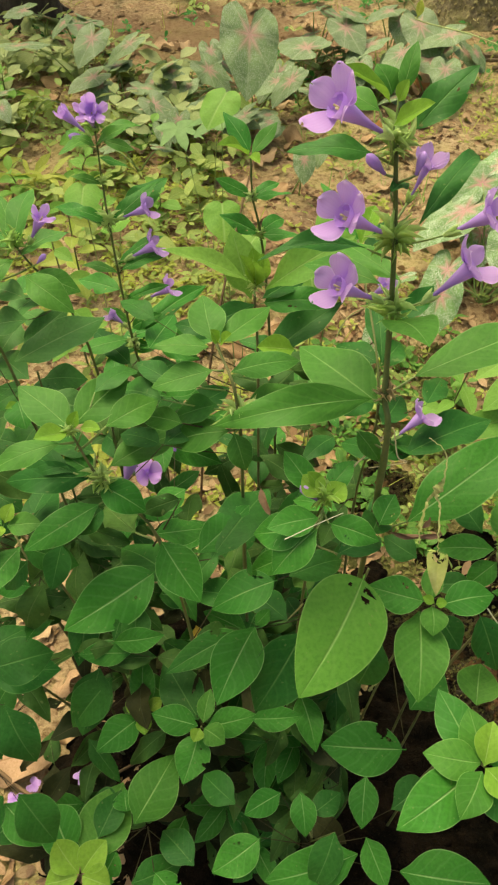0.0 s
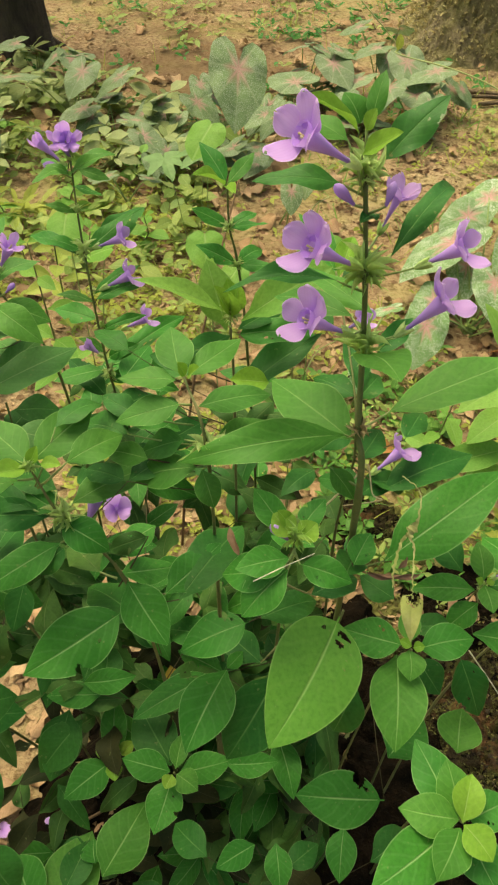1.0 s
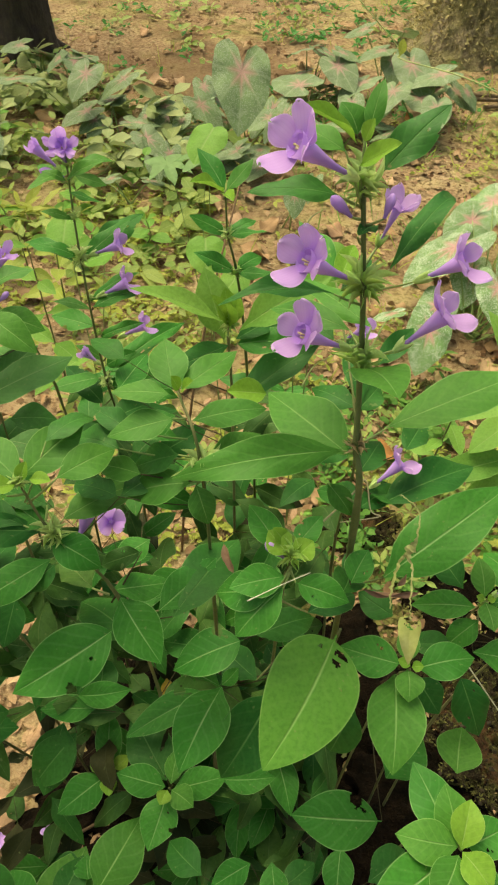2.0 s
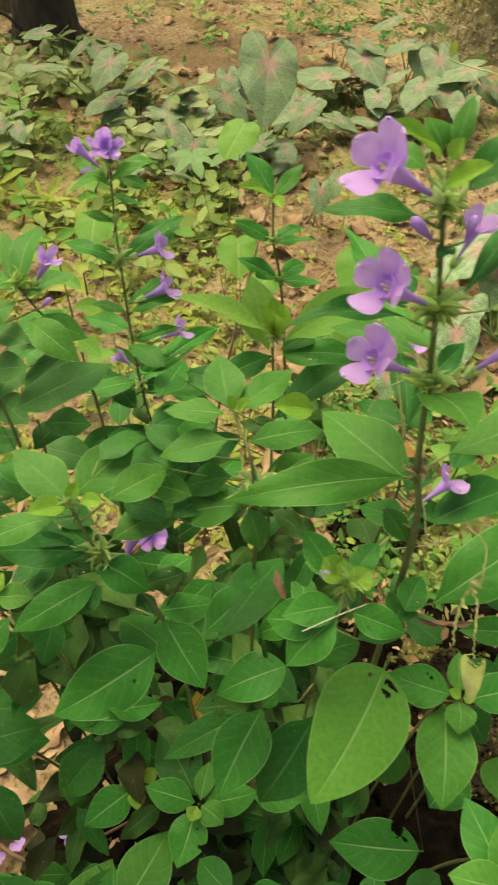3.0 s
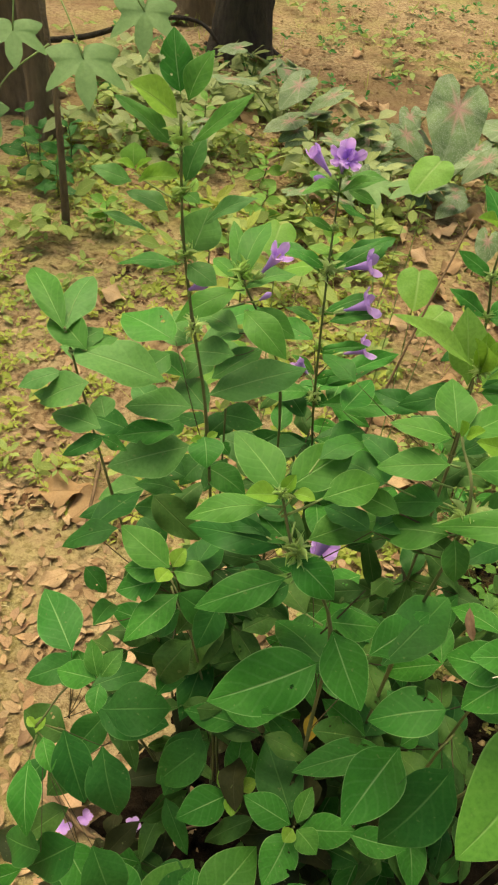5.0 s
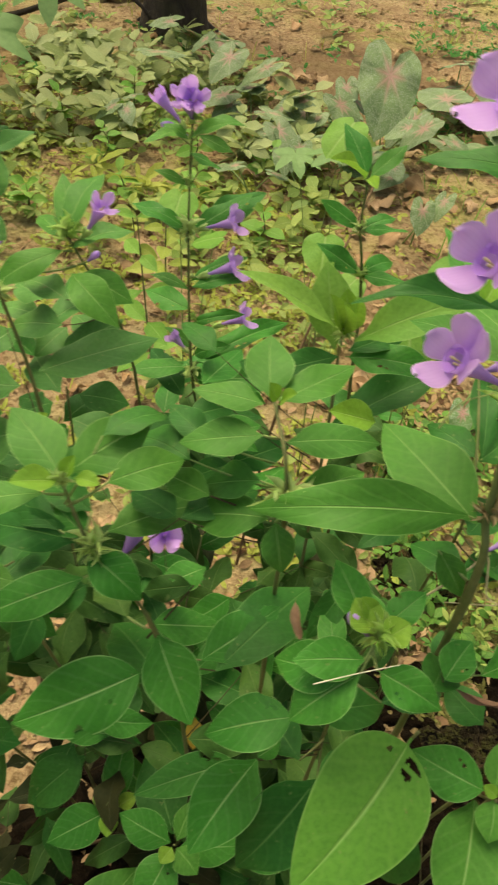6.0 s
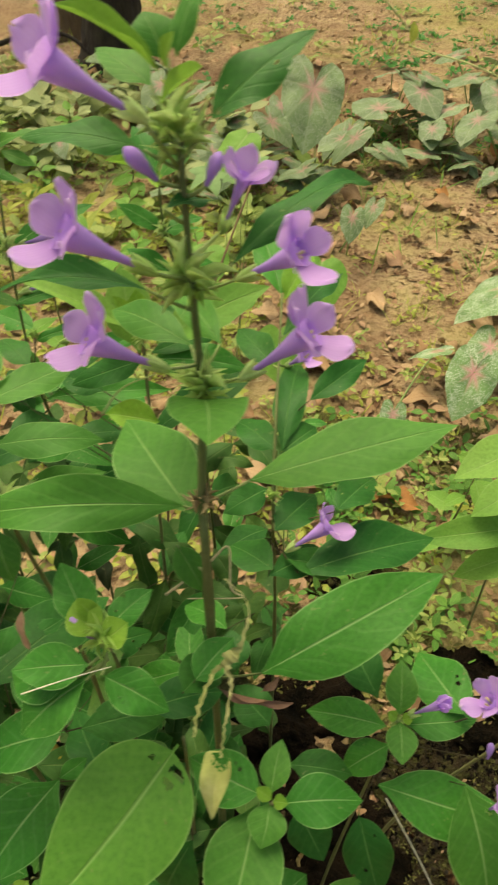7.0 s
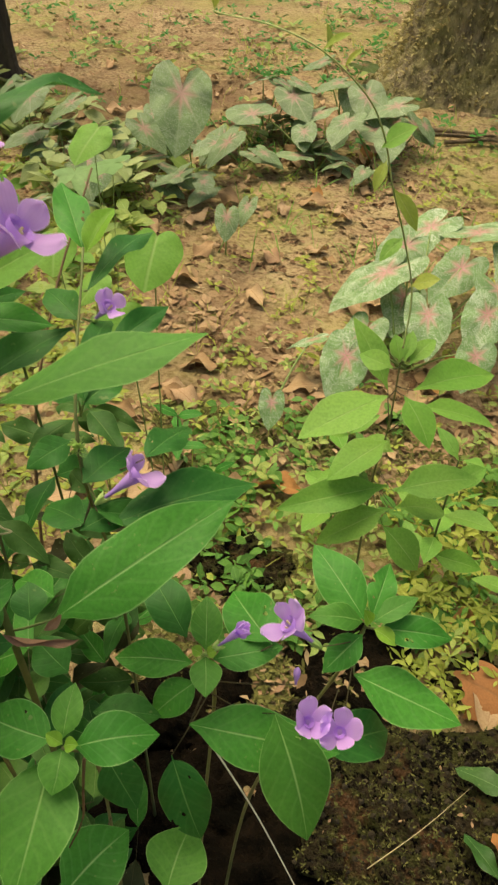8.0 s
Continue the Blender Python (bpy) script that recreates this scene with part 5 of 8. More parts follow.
leaf(shrub, "mature", (-0.286, 0.359, 0.558), (-0.307, 0.386, 0.558), 0.022)
leaf(shrub, "dark", (-0.279, 0.355, 0.554), (-0.233, 0.394, 0.544), 0.029)
leaf(shrub, "dark", (-0.288, 0.233, 0.439), (-0.341, 0.248, 0.389), 0.041)
leaf(shrub, "dark", (-0.240, 0.249, 0.449), (-0.207, 0.218, 0.389), 0.047)
leaf(shrub, "dark", (-0.256, 0.247, 0.448), (-0.307, 0.227, 0.388), 0.047)
leaf(shrub, "old_shaded", (-0.324, 0.367, 0.385), (-0.394, 0.387, 0.365), 0.047)
leaf(shrub, "old_shaded", (-0.297, 0.357, 0.371), (-0.331, 0.311, 0.341), 0.040)
leaf(shrub, "old_shaded", (-0.305, 0.310, 0.327), (-0.345, 0.277, 0.297), 0.037)
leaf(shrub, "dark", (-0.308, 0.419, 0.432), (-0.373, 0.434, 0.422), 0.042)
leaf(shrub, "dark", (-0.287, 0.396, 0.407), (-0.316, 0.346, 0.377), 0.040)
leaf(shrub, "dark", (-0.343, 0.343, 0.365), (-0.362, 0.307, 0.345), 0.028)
leaf(shrub, "mature", (-0.301, 0.284, 0.294), (-0.243, 0.242, 0.274), 0.046)
leaf(shrub, "dark", (-0.322, 0.247, 0.261), (-0.276, 0.299, 0.241), 0.045)
leaf(shrub, "fresh", (-0.182, 0.210, 0.340), (-0.148, 0.295, 0.340), 0.063)
leaf(shrub, "mature", (-0.197, 0.216, 0.340), (-0.231, 0.273, 0.330), 0.056)
leaf(shrub, "young", (-0.186, 0.196, 0.345), (-0.216, 0.228, 0.355), 0.036)
leaf(shrub, "young", (-0.183, 0.197, 0.345), (-0.158, 0.228, 0.355), 0.034)
leaf(shrub, "young", (-0.187, 0.194, 0.345), (-0.223, 0.187, 0.340), 0.039)
leaf(shrub, "young", (-0.182, 0.194, 0.345), (-0.150, 0.184, 0.340), 0.039)
leaf(shrub, "dark", (-0.169, 0.232, 0.347), (-0.148, 0.284, 0.347), 0.035)
leaf(shrub, "mature", (-0.147, 0.222, 0.338), (-0.171, 0.185, 0.318), 0.030)
leaf(shrub, "fresh", (-0.127, 0.243, 0.360), (-0.084, 0.316, 0.375), 0.057, 0)
leaf(shrub, "mature", (-0.138, 0.258, 0.350), (-0.142, 0.281, 0.360), 0.030, 0)
leaf(shrub, "dark", (-0.187, 0.276, 0.330), (-0.145, 0.263, 0.330), 0.046, 0)
leaf(shrub, "dark", (-0.059, 0.208, 0.325), (-0.100, 0.250, 0.305), 0.038)
leaf(shrub, "mature", (-0.105, 0.203, 0.321), (-0.072, 0.173, 0.301), 0.030)
leaf(shrub, "dark", (-0.131, 0.193, 0.312), (-0.075, 0.221, 0.292), 0.040)
leaf(shrub, "dark", (-0.187, 0.395, 0.750), (-0.179, 0.425, 0.750), 0.019)
leaf(shrub, "dark", (-0.162, 0.374, 0.732), (-0.172, 0.345, 0.702), 0.027)
leaf(shrub, "old_shaded", (-0.152, 0.382, 0.739), (-0.137, 0.429, 0.709), 0.026)
leaf(shrub, "dark", (-0.192, 0.363, 0.722), (-0.217, 0.352, 0.692), 0.025)
leaf(shrub, "old_shaded", (-0.177, 0.348, 0.708), (-0.199, 0.330, 0.658), 0.031)
leaf(shrub, "old_shaded", (-0.146, 0.386, 0.742), (-0.105, 0.388, 0.712), 0.021)
leaf(shrub, "old_shaded", (-0.191, 0.350, 0.706), (-0.184, 0.405, 0.666), 0.025)
leaf(shrub, "dark", (-0.259, 0.339, 0.703), (-0.259, 0.381, 0.673), 0.020)
leaf(shrub, "dark", (-0.278, 0.371, 0.736), (-0.257, 0.364, 0.716), 0.018)
leaf(shrub, "dark", (-0.195, 0.312, 0.670), (-0.188, 0.355, 0.630), 0.023)
leaf(shrub, "fresh", (-0.202, 0.365, 0.775), (-0.250, 0.387, 0.782), 0.029, 0)
leaf(shrub, "fresh", (-0.198, 0.363, 0.775), (-0.167, 0.362, 0.780), 0.021, 0)
leaf(shrub, "young", (-0.199, 0.364, 0.778), (-0.193, 0.377, 0.788), 0.014, 0)
leaf(shrub, "young", (-0.201, 0.361, 0.778), (-0.205, 0.345, 0.782), 0.015, 0)
leaf(shrub, "mature", (-0.206, 0.368, 0.768), (-0.239, 0.363, 0.762), 0.023, 0)
leaf(shrub, "mature", (-0.207, 0.367, 0.755), (-0.242, 0.351, 0.745), 0.028, 0)
leaf(shrub, "mature", (-0.195, 0.366, 0.740), (-0.225, 0.321, 0.725), 0.027, 0)
leaf(shrub, "fresh", (-0.246, 0.313, 0.670), (-0.261, 0.337, 0.685), 0.016, 0)
leaf(shrub, "fresh", (-0.244, 0.314, 0.670), (-0.233, 0.337, 0.682), 0.018, 0)
leaf(shrub, "mature", (-0.248, 0.312, 0.668), (-0.284, 0.313, 0.662), 0.024)
leaf(shrub, "mature", (-0.243, 0.309, 0.668), (-0.239, 0.287, 0.660), 0.018)
leaf(shrub, "dark", (-0.248, 0.318, 0.600), (-0.191, 0.341, 0.590), 0.048, 0)
leaf(shrub, "yellow", (-0.060, 0.440, 0.460), (-0.055, 0.415, 0.440), 0.018)
twig(shrub, (-0.211, 0.389, 0.715), (-0.259, 0.399, 0.760))
twig(shrub, (-0.211, 0.389, 0.702), (-0.282, 0.393, 0.757))
twig(shrub, (-0.210, 0.391, 0.727), (-0.197, 0.381, 0.736))
twig(shrub, (-0.210, 0.392, 0.719), (-0.198, 0.374, 0.729))
twig(shrub, (-0.182, 0.438, 0.393), (-0.162, 0.391, 0.421))
twig(shrub, (-0.183, 0.437, 0.409), (-0.177, 0.399, 0.430))
twig(shrub, (-0.312, 0.348, 0.479), (-0.271, 0.343, 0.542))
twig(shrub, (-0.310, 0.353, 0.470), (-0.299, 0.369, 0.569))
twig(shrub, (-0.310, 0.354, 0.466), (-0.306, 0.374, 0.575))
twig(shrub, (-0.324, 0.316, 0.512), (-0.313, 0.310, 0.515))
twig(shrub, (-0.324, 0.315, 0.502), (-0.321, 0.292, 0.499))
twig(shrub, (-0.320, 0.327, 0.501), (-0.295, 0.320, 0.522))
twig(shrub, (-0.315, 0.339, 0.474), (-0.254, 0.318, 0.516))
twig(shrub, (-0.310, 0.352, 0.475), (-0.286, 0.359, 0.558))
twig(shrub, (-0.310, 0.352, 0.475), (-0.279, 0.355, 0.554))
twig(shrub, (-0.324, 0.315, 0.448), (-0.288, 0.233, 0.439))
twig(shrub, (-0.324, 0.315, 0.443), (-0.240, 0.249, 0.449))
twig(shrub, (-0.324, 0.315, 0.448), (-0.256, 0.247, 0.448))
twig(shrub, (-0.276, 0.396, 0.366), (-0.324, 0.367, 0.385))
twig(shrub, (-0.272, 0.399, 0.354), (-0.297, 0.357, 0.371))
twig(shrub, (-0.269, 0.268, 0.236), (-0.305, 0.310, 0.327))
twig(shrub, (-0.284, 0.391, 0.412), (-0.308, 0.419, 0.432))
twig(shrub, (-0.278, 0.395, 0.403), (-0.287, 0.396, 0.407))
twig(shrub, (-0.274, 0.398, 0.335), (-0.343, 0.343, 0.365))
twig(shrub, (-0.269, 0.268, 0.257), (-0.301, 0.284, 0.294))
twig(shrub, (-0.268, 0.269, 0.240), (-0.322, 0.247, 0.261))
twig(shrub, (-0.269, 0.268, 0.270), (-0.185, 0.198, 0.344))
twig(shrub, (-0.118, 0.249, 0.320), (-0.169, 0.232, 0.347))
twig(shrub, (-0.118, 0.251, 0.324), (-0.147, 0.222, 0.338))
twig(shrub, (-0.118, 0.253, 0.298), (-0.059, 0.208, 0.325))
twig(shrub, (-0.118, 0.254, 0.307), (-0.105, 0.203, 0.321))
twig(shrub, (-0.118, 0.256, 0.296), (-0.131, 0.193, 0.312))
twig(shrub, (-0.211, 0.389, 0.730), (-0.187, 0.395, 0.750))
twig(shrub, (-0.210, 0.392, 0.701), (-0.162, 0.374, 0.732))
twig(shrub, (-0.210, 0.391, 0.700), (-0.152, 0.382, 0.739))
twig(shrub, (-0.210, 0.393, 0.706), (-0.192, 0.363, 0.722))
twig(shrub, (-0.209, 0.396, 0.681), (-0.177, 0.348, 0.708))
twig(shrub, (-0.210, 0.391, 0.700), (-0.146, 0.386, 0.742))
twig(shrub, (-0.209, 0.396, 0.684), (-0.191, 0.350, 0.706))
twig(shrub, (-0.209, 0.395, 0.672), (-0.259, 0.339, 0.703))
twig(shrub, (-0.211, 0.389, 0.703), (-0.278, 0.371, 0.736))
twig(shrub, (-0.207, 0.401, 0.632), (-0.195, 0.312, 0.670))
twig(shrub, (-0.057, 0.331, 0.351), (-0.060, 0.440, 0.460))

shrub = violet_shrub("shrub with large drooping leaves chewed by insects", (0.050, 0.390, 0.000))
stem(shrub, (0.050, 0.390, 0.000), (0.055, 0.380, 0.500), (0.060, 0.370, 0.750), (0.063, 0.349, 0.828))
stem(shrub, (0.080, 0.400, 0.000), (0.085, 0.400, 0.300), (0.100, 0.360, 0.600), (0.106, 0.341, 0.743))
stem(shrub, (0.070, 0.330, 0.000), (0.060, 0.280, 0.300), (0.071, 0.214, 0.420))
stem(shrub, (0.140, 0.380, 0.000), (0.150, 0.380, 0.300), (0.165, 0.360, 0.600), (0.163, 0.321, 0.716))
leaf(shrub, "mature", (0.054, 0.354, 0.833), (0.032, 0.382, 0.848), 0.024)
leaf(shrub, "mature", (0.066, 0.354, 0.833), (0.086, 0.376, 0.843), 0.019)
leaf(shrub, "young", (0.061, 0.349, 0.832), (0.046, 0.363, 0.842), 0.021, 0)
leaf(shrub, "young", (0.066, 0.347, 0.832), (0.078, 0.354, 0.842), 0.019, 0)
leaf(shrub, "mature", (0.058, 0.339, 0.819), (0.018, 0.329, 0.819), 0.025)
leaf(shrub, "mature", (0.051, 0.333, 0.813), (0.008, 0.342, 0.793), 0.030)
leaf(shrub, "mature", (0.066, 0.336, 0.816), (0.105, 0.326, 0.806), 0.024)
leaf(shrub, "mature", (0.057, 0.333, 0.813), (0.023, 0.311, 0.783), 0.031)
leaf(shrub, "chewed", (0.103, 0.338, 0.739), (0.044, 0.243, 0.709), 0.072)
leaf(shrub, "mature", (0.010, 0.341, 0.642), (-0.025, 0.273, 0.622), 0.048)
leaf(shrub, "torn", (-0.002, 0.338, 0.639), (-0.073, 0.300, 0.629), 0.029)
leaf(shrub, "mature", (0.010, 0.342, 0.643), (0.025, 0.359, 0.643), 0.014)
leaf(shrub, "torn", (0.029, 0.340, 0.727), (-0.028, 0.323, 0.707), 0.039)
leaf(shrub, "dark", (0.039, 0.342, 0.730), (0.089, 0.371, 0.710), 0.029)
leaf(shrub, "dark", (0.056, 0.338, 0.639), (0.010, 0.281, 0.589), 0.055)
leaf(shrub, "dark", (0.080, 0.351, 0.751), (0.123, 0.380, 0.731), 0.029)
leaf(shrub, "dark", (0.041, 0.346, 0.646), (-0.003, 0.404, 0.616), 0.032)
leaf(shrub, "torn", (0.153, 0.253, 0.567), (0.073, 0.261, 0.557), 0.050)
leaf(shrub, "dark", (0.118, 0.300, 0.695), (0.102, 0.283, 0.645), 0.034)
leaf(shrub, "mature", (0.157, 0.325, 0.716), (0.108, 0.342, 0.714), 0.033, 0)
leaf(shrub, "mature", (0.169, 0.322, 0.716), (0.218, 0.332, 0.714), 0.031, 0)
leaf(shrub, "fresh", (0.162, 0.326, 0.718), (0.165, 0.356, 0.728), 0.019, 0)
leaf(shrub, "fresh", (0.162, 0.322, 0.714), (0.160, 0.298, 0.706), 0.024, 0)
leaf(shrub, "young", (0.163, 0.322, 0.719), (0.153, 0.326, 0.723), 0.009, 0)
leaf(shrub, "young", (0.164, 0.321, 0.719), (0.173, 0.320, 0.723), 0.009, 0)
leaf(shrub, "fresh", (0.154, 0.325, 0.700), (0.145, 0.251, 0.680), 0.048, 0)
leaf(shrub, "dark", (0.171, 0.357, 0.690), (0.214, 0.361, 0.680), 0.024)
leaf(shrub, "dark", (0.180, 0.340, 0.665), (0.201, 0.318, 0.640), 0.030)
leaf(shrub, "mature", (0.155, 0.278, 0.600), (0.192, 0.320, 0.600), 0.045, 0)
leaf(shrub, "fresh", (0.221, 0.286, 0.590), (0.234, 0.328, 0.590), 0.043, 0)
leaf(shrub, "dark", (0.156, 0.370, 0.715), (0.129, 0.394, 0.715), 0.027)
leaf(shrub, "dark", (0.128, 0.397, 0.730), (0.121, 0.424, 0.735), 0.024)
leaf(shrub, "young", (0.058, 0.357, 0.835), (0.049, 0.360, 0.849), 0.012)
leaf(shrub, "mature", (0.059, 0.250, 0.453), (0.063, 0.211, 0.433), 0.028)
leaf(shrub, "mature", (0.128, 0.262, 0.463), (0.121, 0.216, 0.443), 0.031)
leaf(shrub, "mature", (0.038, 0.249, 0.452), (-0.001, 0.230, 0.442), 0.028)
leaf(shrub, "mature", (0.017, 0.214, 0.420), (-0.035, 0.185, 0.400), 0.039)
leaf(shrub, "mature", (0.119, 0.201, 0.409), (0.020, 0.179, 0.389), 0.050)
leaf(shrub, "mature", (0.128, 0.214, 0.420), (0.147, 0.170, 0.400), 0.032)
leaf(shrub, "mature", (0.164, 0.187, 0.396), (0.263, 0.179, 0.376), 0.055)
leaf(shrub, "dark", (0.095, 0.218, 0.424), (0.070, 0.172, 0.394), 0.038)
leaf(shrub, "dark", (-0.010, 0.240, 0.444), (-0.046, 0.277, 0.424), 0.034)
leaf(shrub, "dark", (0.155, 0.236, 0.440), (0.200, 0.271, 0.420), 0.037)
leaf(shrub, "dark", (0.071, 0.232, 0.436), (0.104, 0.257, 0.426), 0.027)
flower(shrub, "bud", (0.058, 0.352, 0.824), (0.044, 0.354, 0.840))
bracts(shrub, (0.063, 0.349, 0.828), 0.016)
twig(shrub, (0.063, 0.349, 0.822), (0.054, 0.354, 0.833))
twig(shrub, (0.063, 0.351, 0.814), (0.058, 0.339, 0.819))
twig(shrub, (0.063, 0.352, 0.804), (0.051, 0.333, 0.813))
twig(shrub, (0.063, 0.352, 0.810), (0.066, 0.336, 0.816))
twig(shrub, (0.063, 0.352, 0.805), (0.057, 0.333, 0.813))
twig(shrub, (0.058, 0.374, 0.607), (0.010, 0.341, 0.642))
twig(shrub, (0.058, 0.374, 0.597), (-0.002, 0.338, 0.639))
twig(shrub, (0.058, 0.374, 0.608), (0.010, 0.342, 0.643))
twig(shrub, (0.060, 0.371, 0.702), (0.029, 0.340, 0.727))
twig(shrub, (0.060, 0.371, 0.710), (0.039, 0.342, 0.730))
twig(shrub, (0.058, 0.374, 0.619), (0.056, 0.338, 0.639))
twig(shrub, (0.060, 0.368, 0.741), (0.080, 0.351, 0.751))
twig(shrub, (0.058, 0.374, 0.627), (0.041, 0.346, 0.646))
twig(shrub, (0.164, 0.362, 0.508), (0.153, 0.253, 0.567))
twig(shrub, (0.104, 0.347, 0.672), (0.118, 0.300, 0.695))
twig(shrub, (0.063, 0.349, 0.821), (0.058, 0.357, 0.835))
twig(shrub, (0.071, 0.214, 0.390), (0.059, 0.250, 0.453))
twig(shrub, (0.071, 0.214, 0.368), (0.128, 0.262, 0.463))
twig(shrub, (0.071, 0.214, 0.385), (0.038, 0.249, 0.452))
twig(shrub, (0.071, 0.216, 0.384), (0.017, 0.214, 0.420))
twig(shrub, (0.071, 0.214, 0.390), (0.119, 0.201, 0.409))
twig(shrub, (0.071, 0.214, 0.386), (0.128, 0.214, 0.420))
twig(shrub, (0.071, 0.214, 0.360), (0.164, 0.187, 0.396))
twig(shrub, (0.071, 0.214, 0.405), (0.095, 0.218, 0.424))
twig(shrub, (0.071, 0.214, 0.367), (-0.010, 0.240, 0.444))
twig(shrub, (0.071, 0.214, 0.367), (0.155, 0.236, 0.440))
twig(shrub, (0.071, 0.214, 0.406), (0.071, 0.232, 0.436))

shrub = violet_shrub("shrub branch ending in a yellow-green rosette", (0.220, 0.330, 0.000))
stem(shrub, (0.220, 0.330, 0.000), (0.210, 0.300, 0.300), (0.190, 0.240, 0.600), (0.182, 0.193, 0.702))
leaf(shrub, "young", (0.181, 0.192, 0.705), (0.192, 0.222, 0.715), 0.024, 0)
leaf(shrub, "young", (0.182, 0.191, 0.704), (0.197, 0.167, 0.704), 0.024, 0)
leaf(shrub, "fresh", (0.180, 0.195, 0.702), (0.137, 0.203, 0.702), 0.030, 0)
leaf(shrub, "fresh", (0.180, 0.190, 0.700), (0.158, 0.157, 0.696), 0.029, 0)
leaf(shrub, "mature", (0.177, 0.193, 0.690), (0.114, 0.155, 0.678), 0.040, 0)
leaf(shrub, "mature", (0.178, 0.201, 0.694), (0.158, 0.254, 0.700), 0.034, 0)
leaf(shrub, "fresh", (0.181, 0.197, 0.700), (0.176, 0.234, 0.712), 0.029, 0)
leaf(shrub, "mature", (0.187, 0.195, 0.698), (0.220, 0.208, 0.702), 0.029, 0)
leaf(shrub, "mature", (0.187, 0.192, 0.690), (0.203, 0.154, 0.680), 0.032, 0)

shrub = violet_shrub("spreading shrub with paired violet flowers beside a mossy stone", (0.220, 0.430, 0.000))
stem(shrub, (0.220, 0.430, 0.000), (0.230, 0.430, 0.300), (0.245, 0.420, 0.600), (0.240, 0.390, 0.707))
stem(shrub, (0.250, 0.440, 0.000), (0.280, 0.450, 0.350), (0.340, 0.440, 0.600), (0.354, 0.430, 0.695))
leaf(shrub, "mature", (0.246, 0.389, 0.705), (0.293, 0.400, 0.705), 0.025)
leaf(shrub, "mature", (0.233, 0.387, 0.703), (0.179, 0.395, 0.693), 0.026)
leaf(shrub, "mature", (0.236, 0.379, 0.694), (0.207, 0.364, 0.674), 0.024)
leaf(shrub, "fresh", (0.241, 0.393, 0.709), (0.240, 0.427, 0.722), 0.022, 0)
leaf(shrub, "fresh", (0.241, 0.389, 0.708), (0.243, 0.361, 0.706), 0.021, 0)
leaf(shrub, "young", (0.239, 0.389, 0.711), (0.232, 0.391, 0.715), 0.008, 0)
leaf(shrub, "young", (0.242, 0.389, 0.711), (0.249, 0.390, 0.715), 0.008, 0)
leaf(shrub, "dark", (0.227, 0.408, 0.700), (0.195, 0.457, 0.710), 0.030, 0)
leaf(shrub, "mature", (0.232, 0.360, 0.673), (0.333, 0.353, 0.653), 0.041)
leaf(shrub, "fresh", (0.288, 0.365, 0.681), (0.312, 0.309, 0.622), 0.046, 0)
leaf(shrub, "mature", (0.285, 0.396, 0.713), (0.257, 0.453, 0.693), 0.037)
leaf(shrub, "dark", (0.221, 0.346, 0.657), (0.242, 0.313, 0.607), 0.034)
leaf(shrub, "mature", (0.351, 0.430, 0.696), (0.317, 0.489, 0.706), 0.034)
leaf(shrub, "mature", (0.356, 0.431, 0.697), (0.373, 0.473, 0.707), 0.021)
leaf(shrub, "fresh", (0.357, 0.429, 0.695), (0.390, 0.444, 0.705), 0.017)
leaf(shrub, "mature", (0.361, 0.426, 0.691), (0.416, 0.426, 0.681), 0.025)
leaf(shrub, "mature", (0.350, 0.423, 0.688), (0.322, 0.401, 0.673), 0.023)
leaf(shrub, "mature", (0.345, 0.404, 0.667), (0.421, 0.379, 0.647), 0.040)
leaf(shrub, "fresh", (0.350, 0.429, 0.695), (0.310, 0.425, 0.705), 0.020)
leaf(shrub, "young", (0.355, 0.428, 0.694), (0.349, 0.429, 0.709), 0.010)
leaf(shrub, "young", (0.358, 0.426, 0.691), (0.373, 0.416, 0.686), 0.013)
leaf(shrub, "dark", (0.321, 0.368, 0.627), (0.381, 0.404, 0.587), 0.038)
flower(shrub, "open", (0.304, 0.356, 0.668), (0.308, 0.349, 0.703))
flower(shrub, "open", (0.332, 0.354, 0.666), (0.327, 0.344, 0.701))
flower(shrub, "open", (0.316, 0.396, 0.713), (0.293, 0.400, 0.733))
flower(shrub, "bud", (0.301, 0.379, 0.694), (0.302, 0.386, 0.704))
flower(shrub, "half", (0.246, 0.392, 0.712), (0.263, 0.391, 0.735))
bracts(shrub, (0.240, 0.390, 0.703), 0.008)
twig(shrub, (0.240, 0.393, 0.689), (0.236, 0.379, 0.694))
twig(shrub, (0.241, 0.397, 0.660), (0.232, 0.360, 0.673))
twig(shrub, (0.241, 0.401, 0.621), (0.288, 0.365, 0.681))
twig(shrub, (0.240, 0.390, 0.679), (0.285, 0.396, 0.713))
twig(shrub, (0.241, 0.400, 0.638), (0.221, 0.346, 0.657))
twig(shrub, (0.353, 0.430, 0.687), (0.361, 0.426, 0.691))
twig(shrub, (0.353, 0.431, 0.683), (0.350, 0.423, 0.688))
twig(shrub, (0.350, 0.433, 0.651), (0.345, 0.404, 0.667))
twig(shrub, (0.345, 0.437, 0.588), (0.321, 0.368, 0.627))
twig(shrub, (0.241, 0.399, 0.646), (0.304, 0.356, 0.668))
twig(shrub, (0.350, 0.432, 0.640), (0.332, 0.354, 0.666))
twig(shrub, (0.354, 0.430, 0.674), (0.316, 0.396, 0.713))
twig(shrub, (0.240, 0.394, 0.670), (0.301, 0.379, 0.694))
twig(shrub, (0.240, 0.390, 0.704), (0.246, 0.394, 0.710))

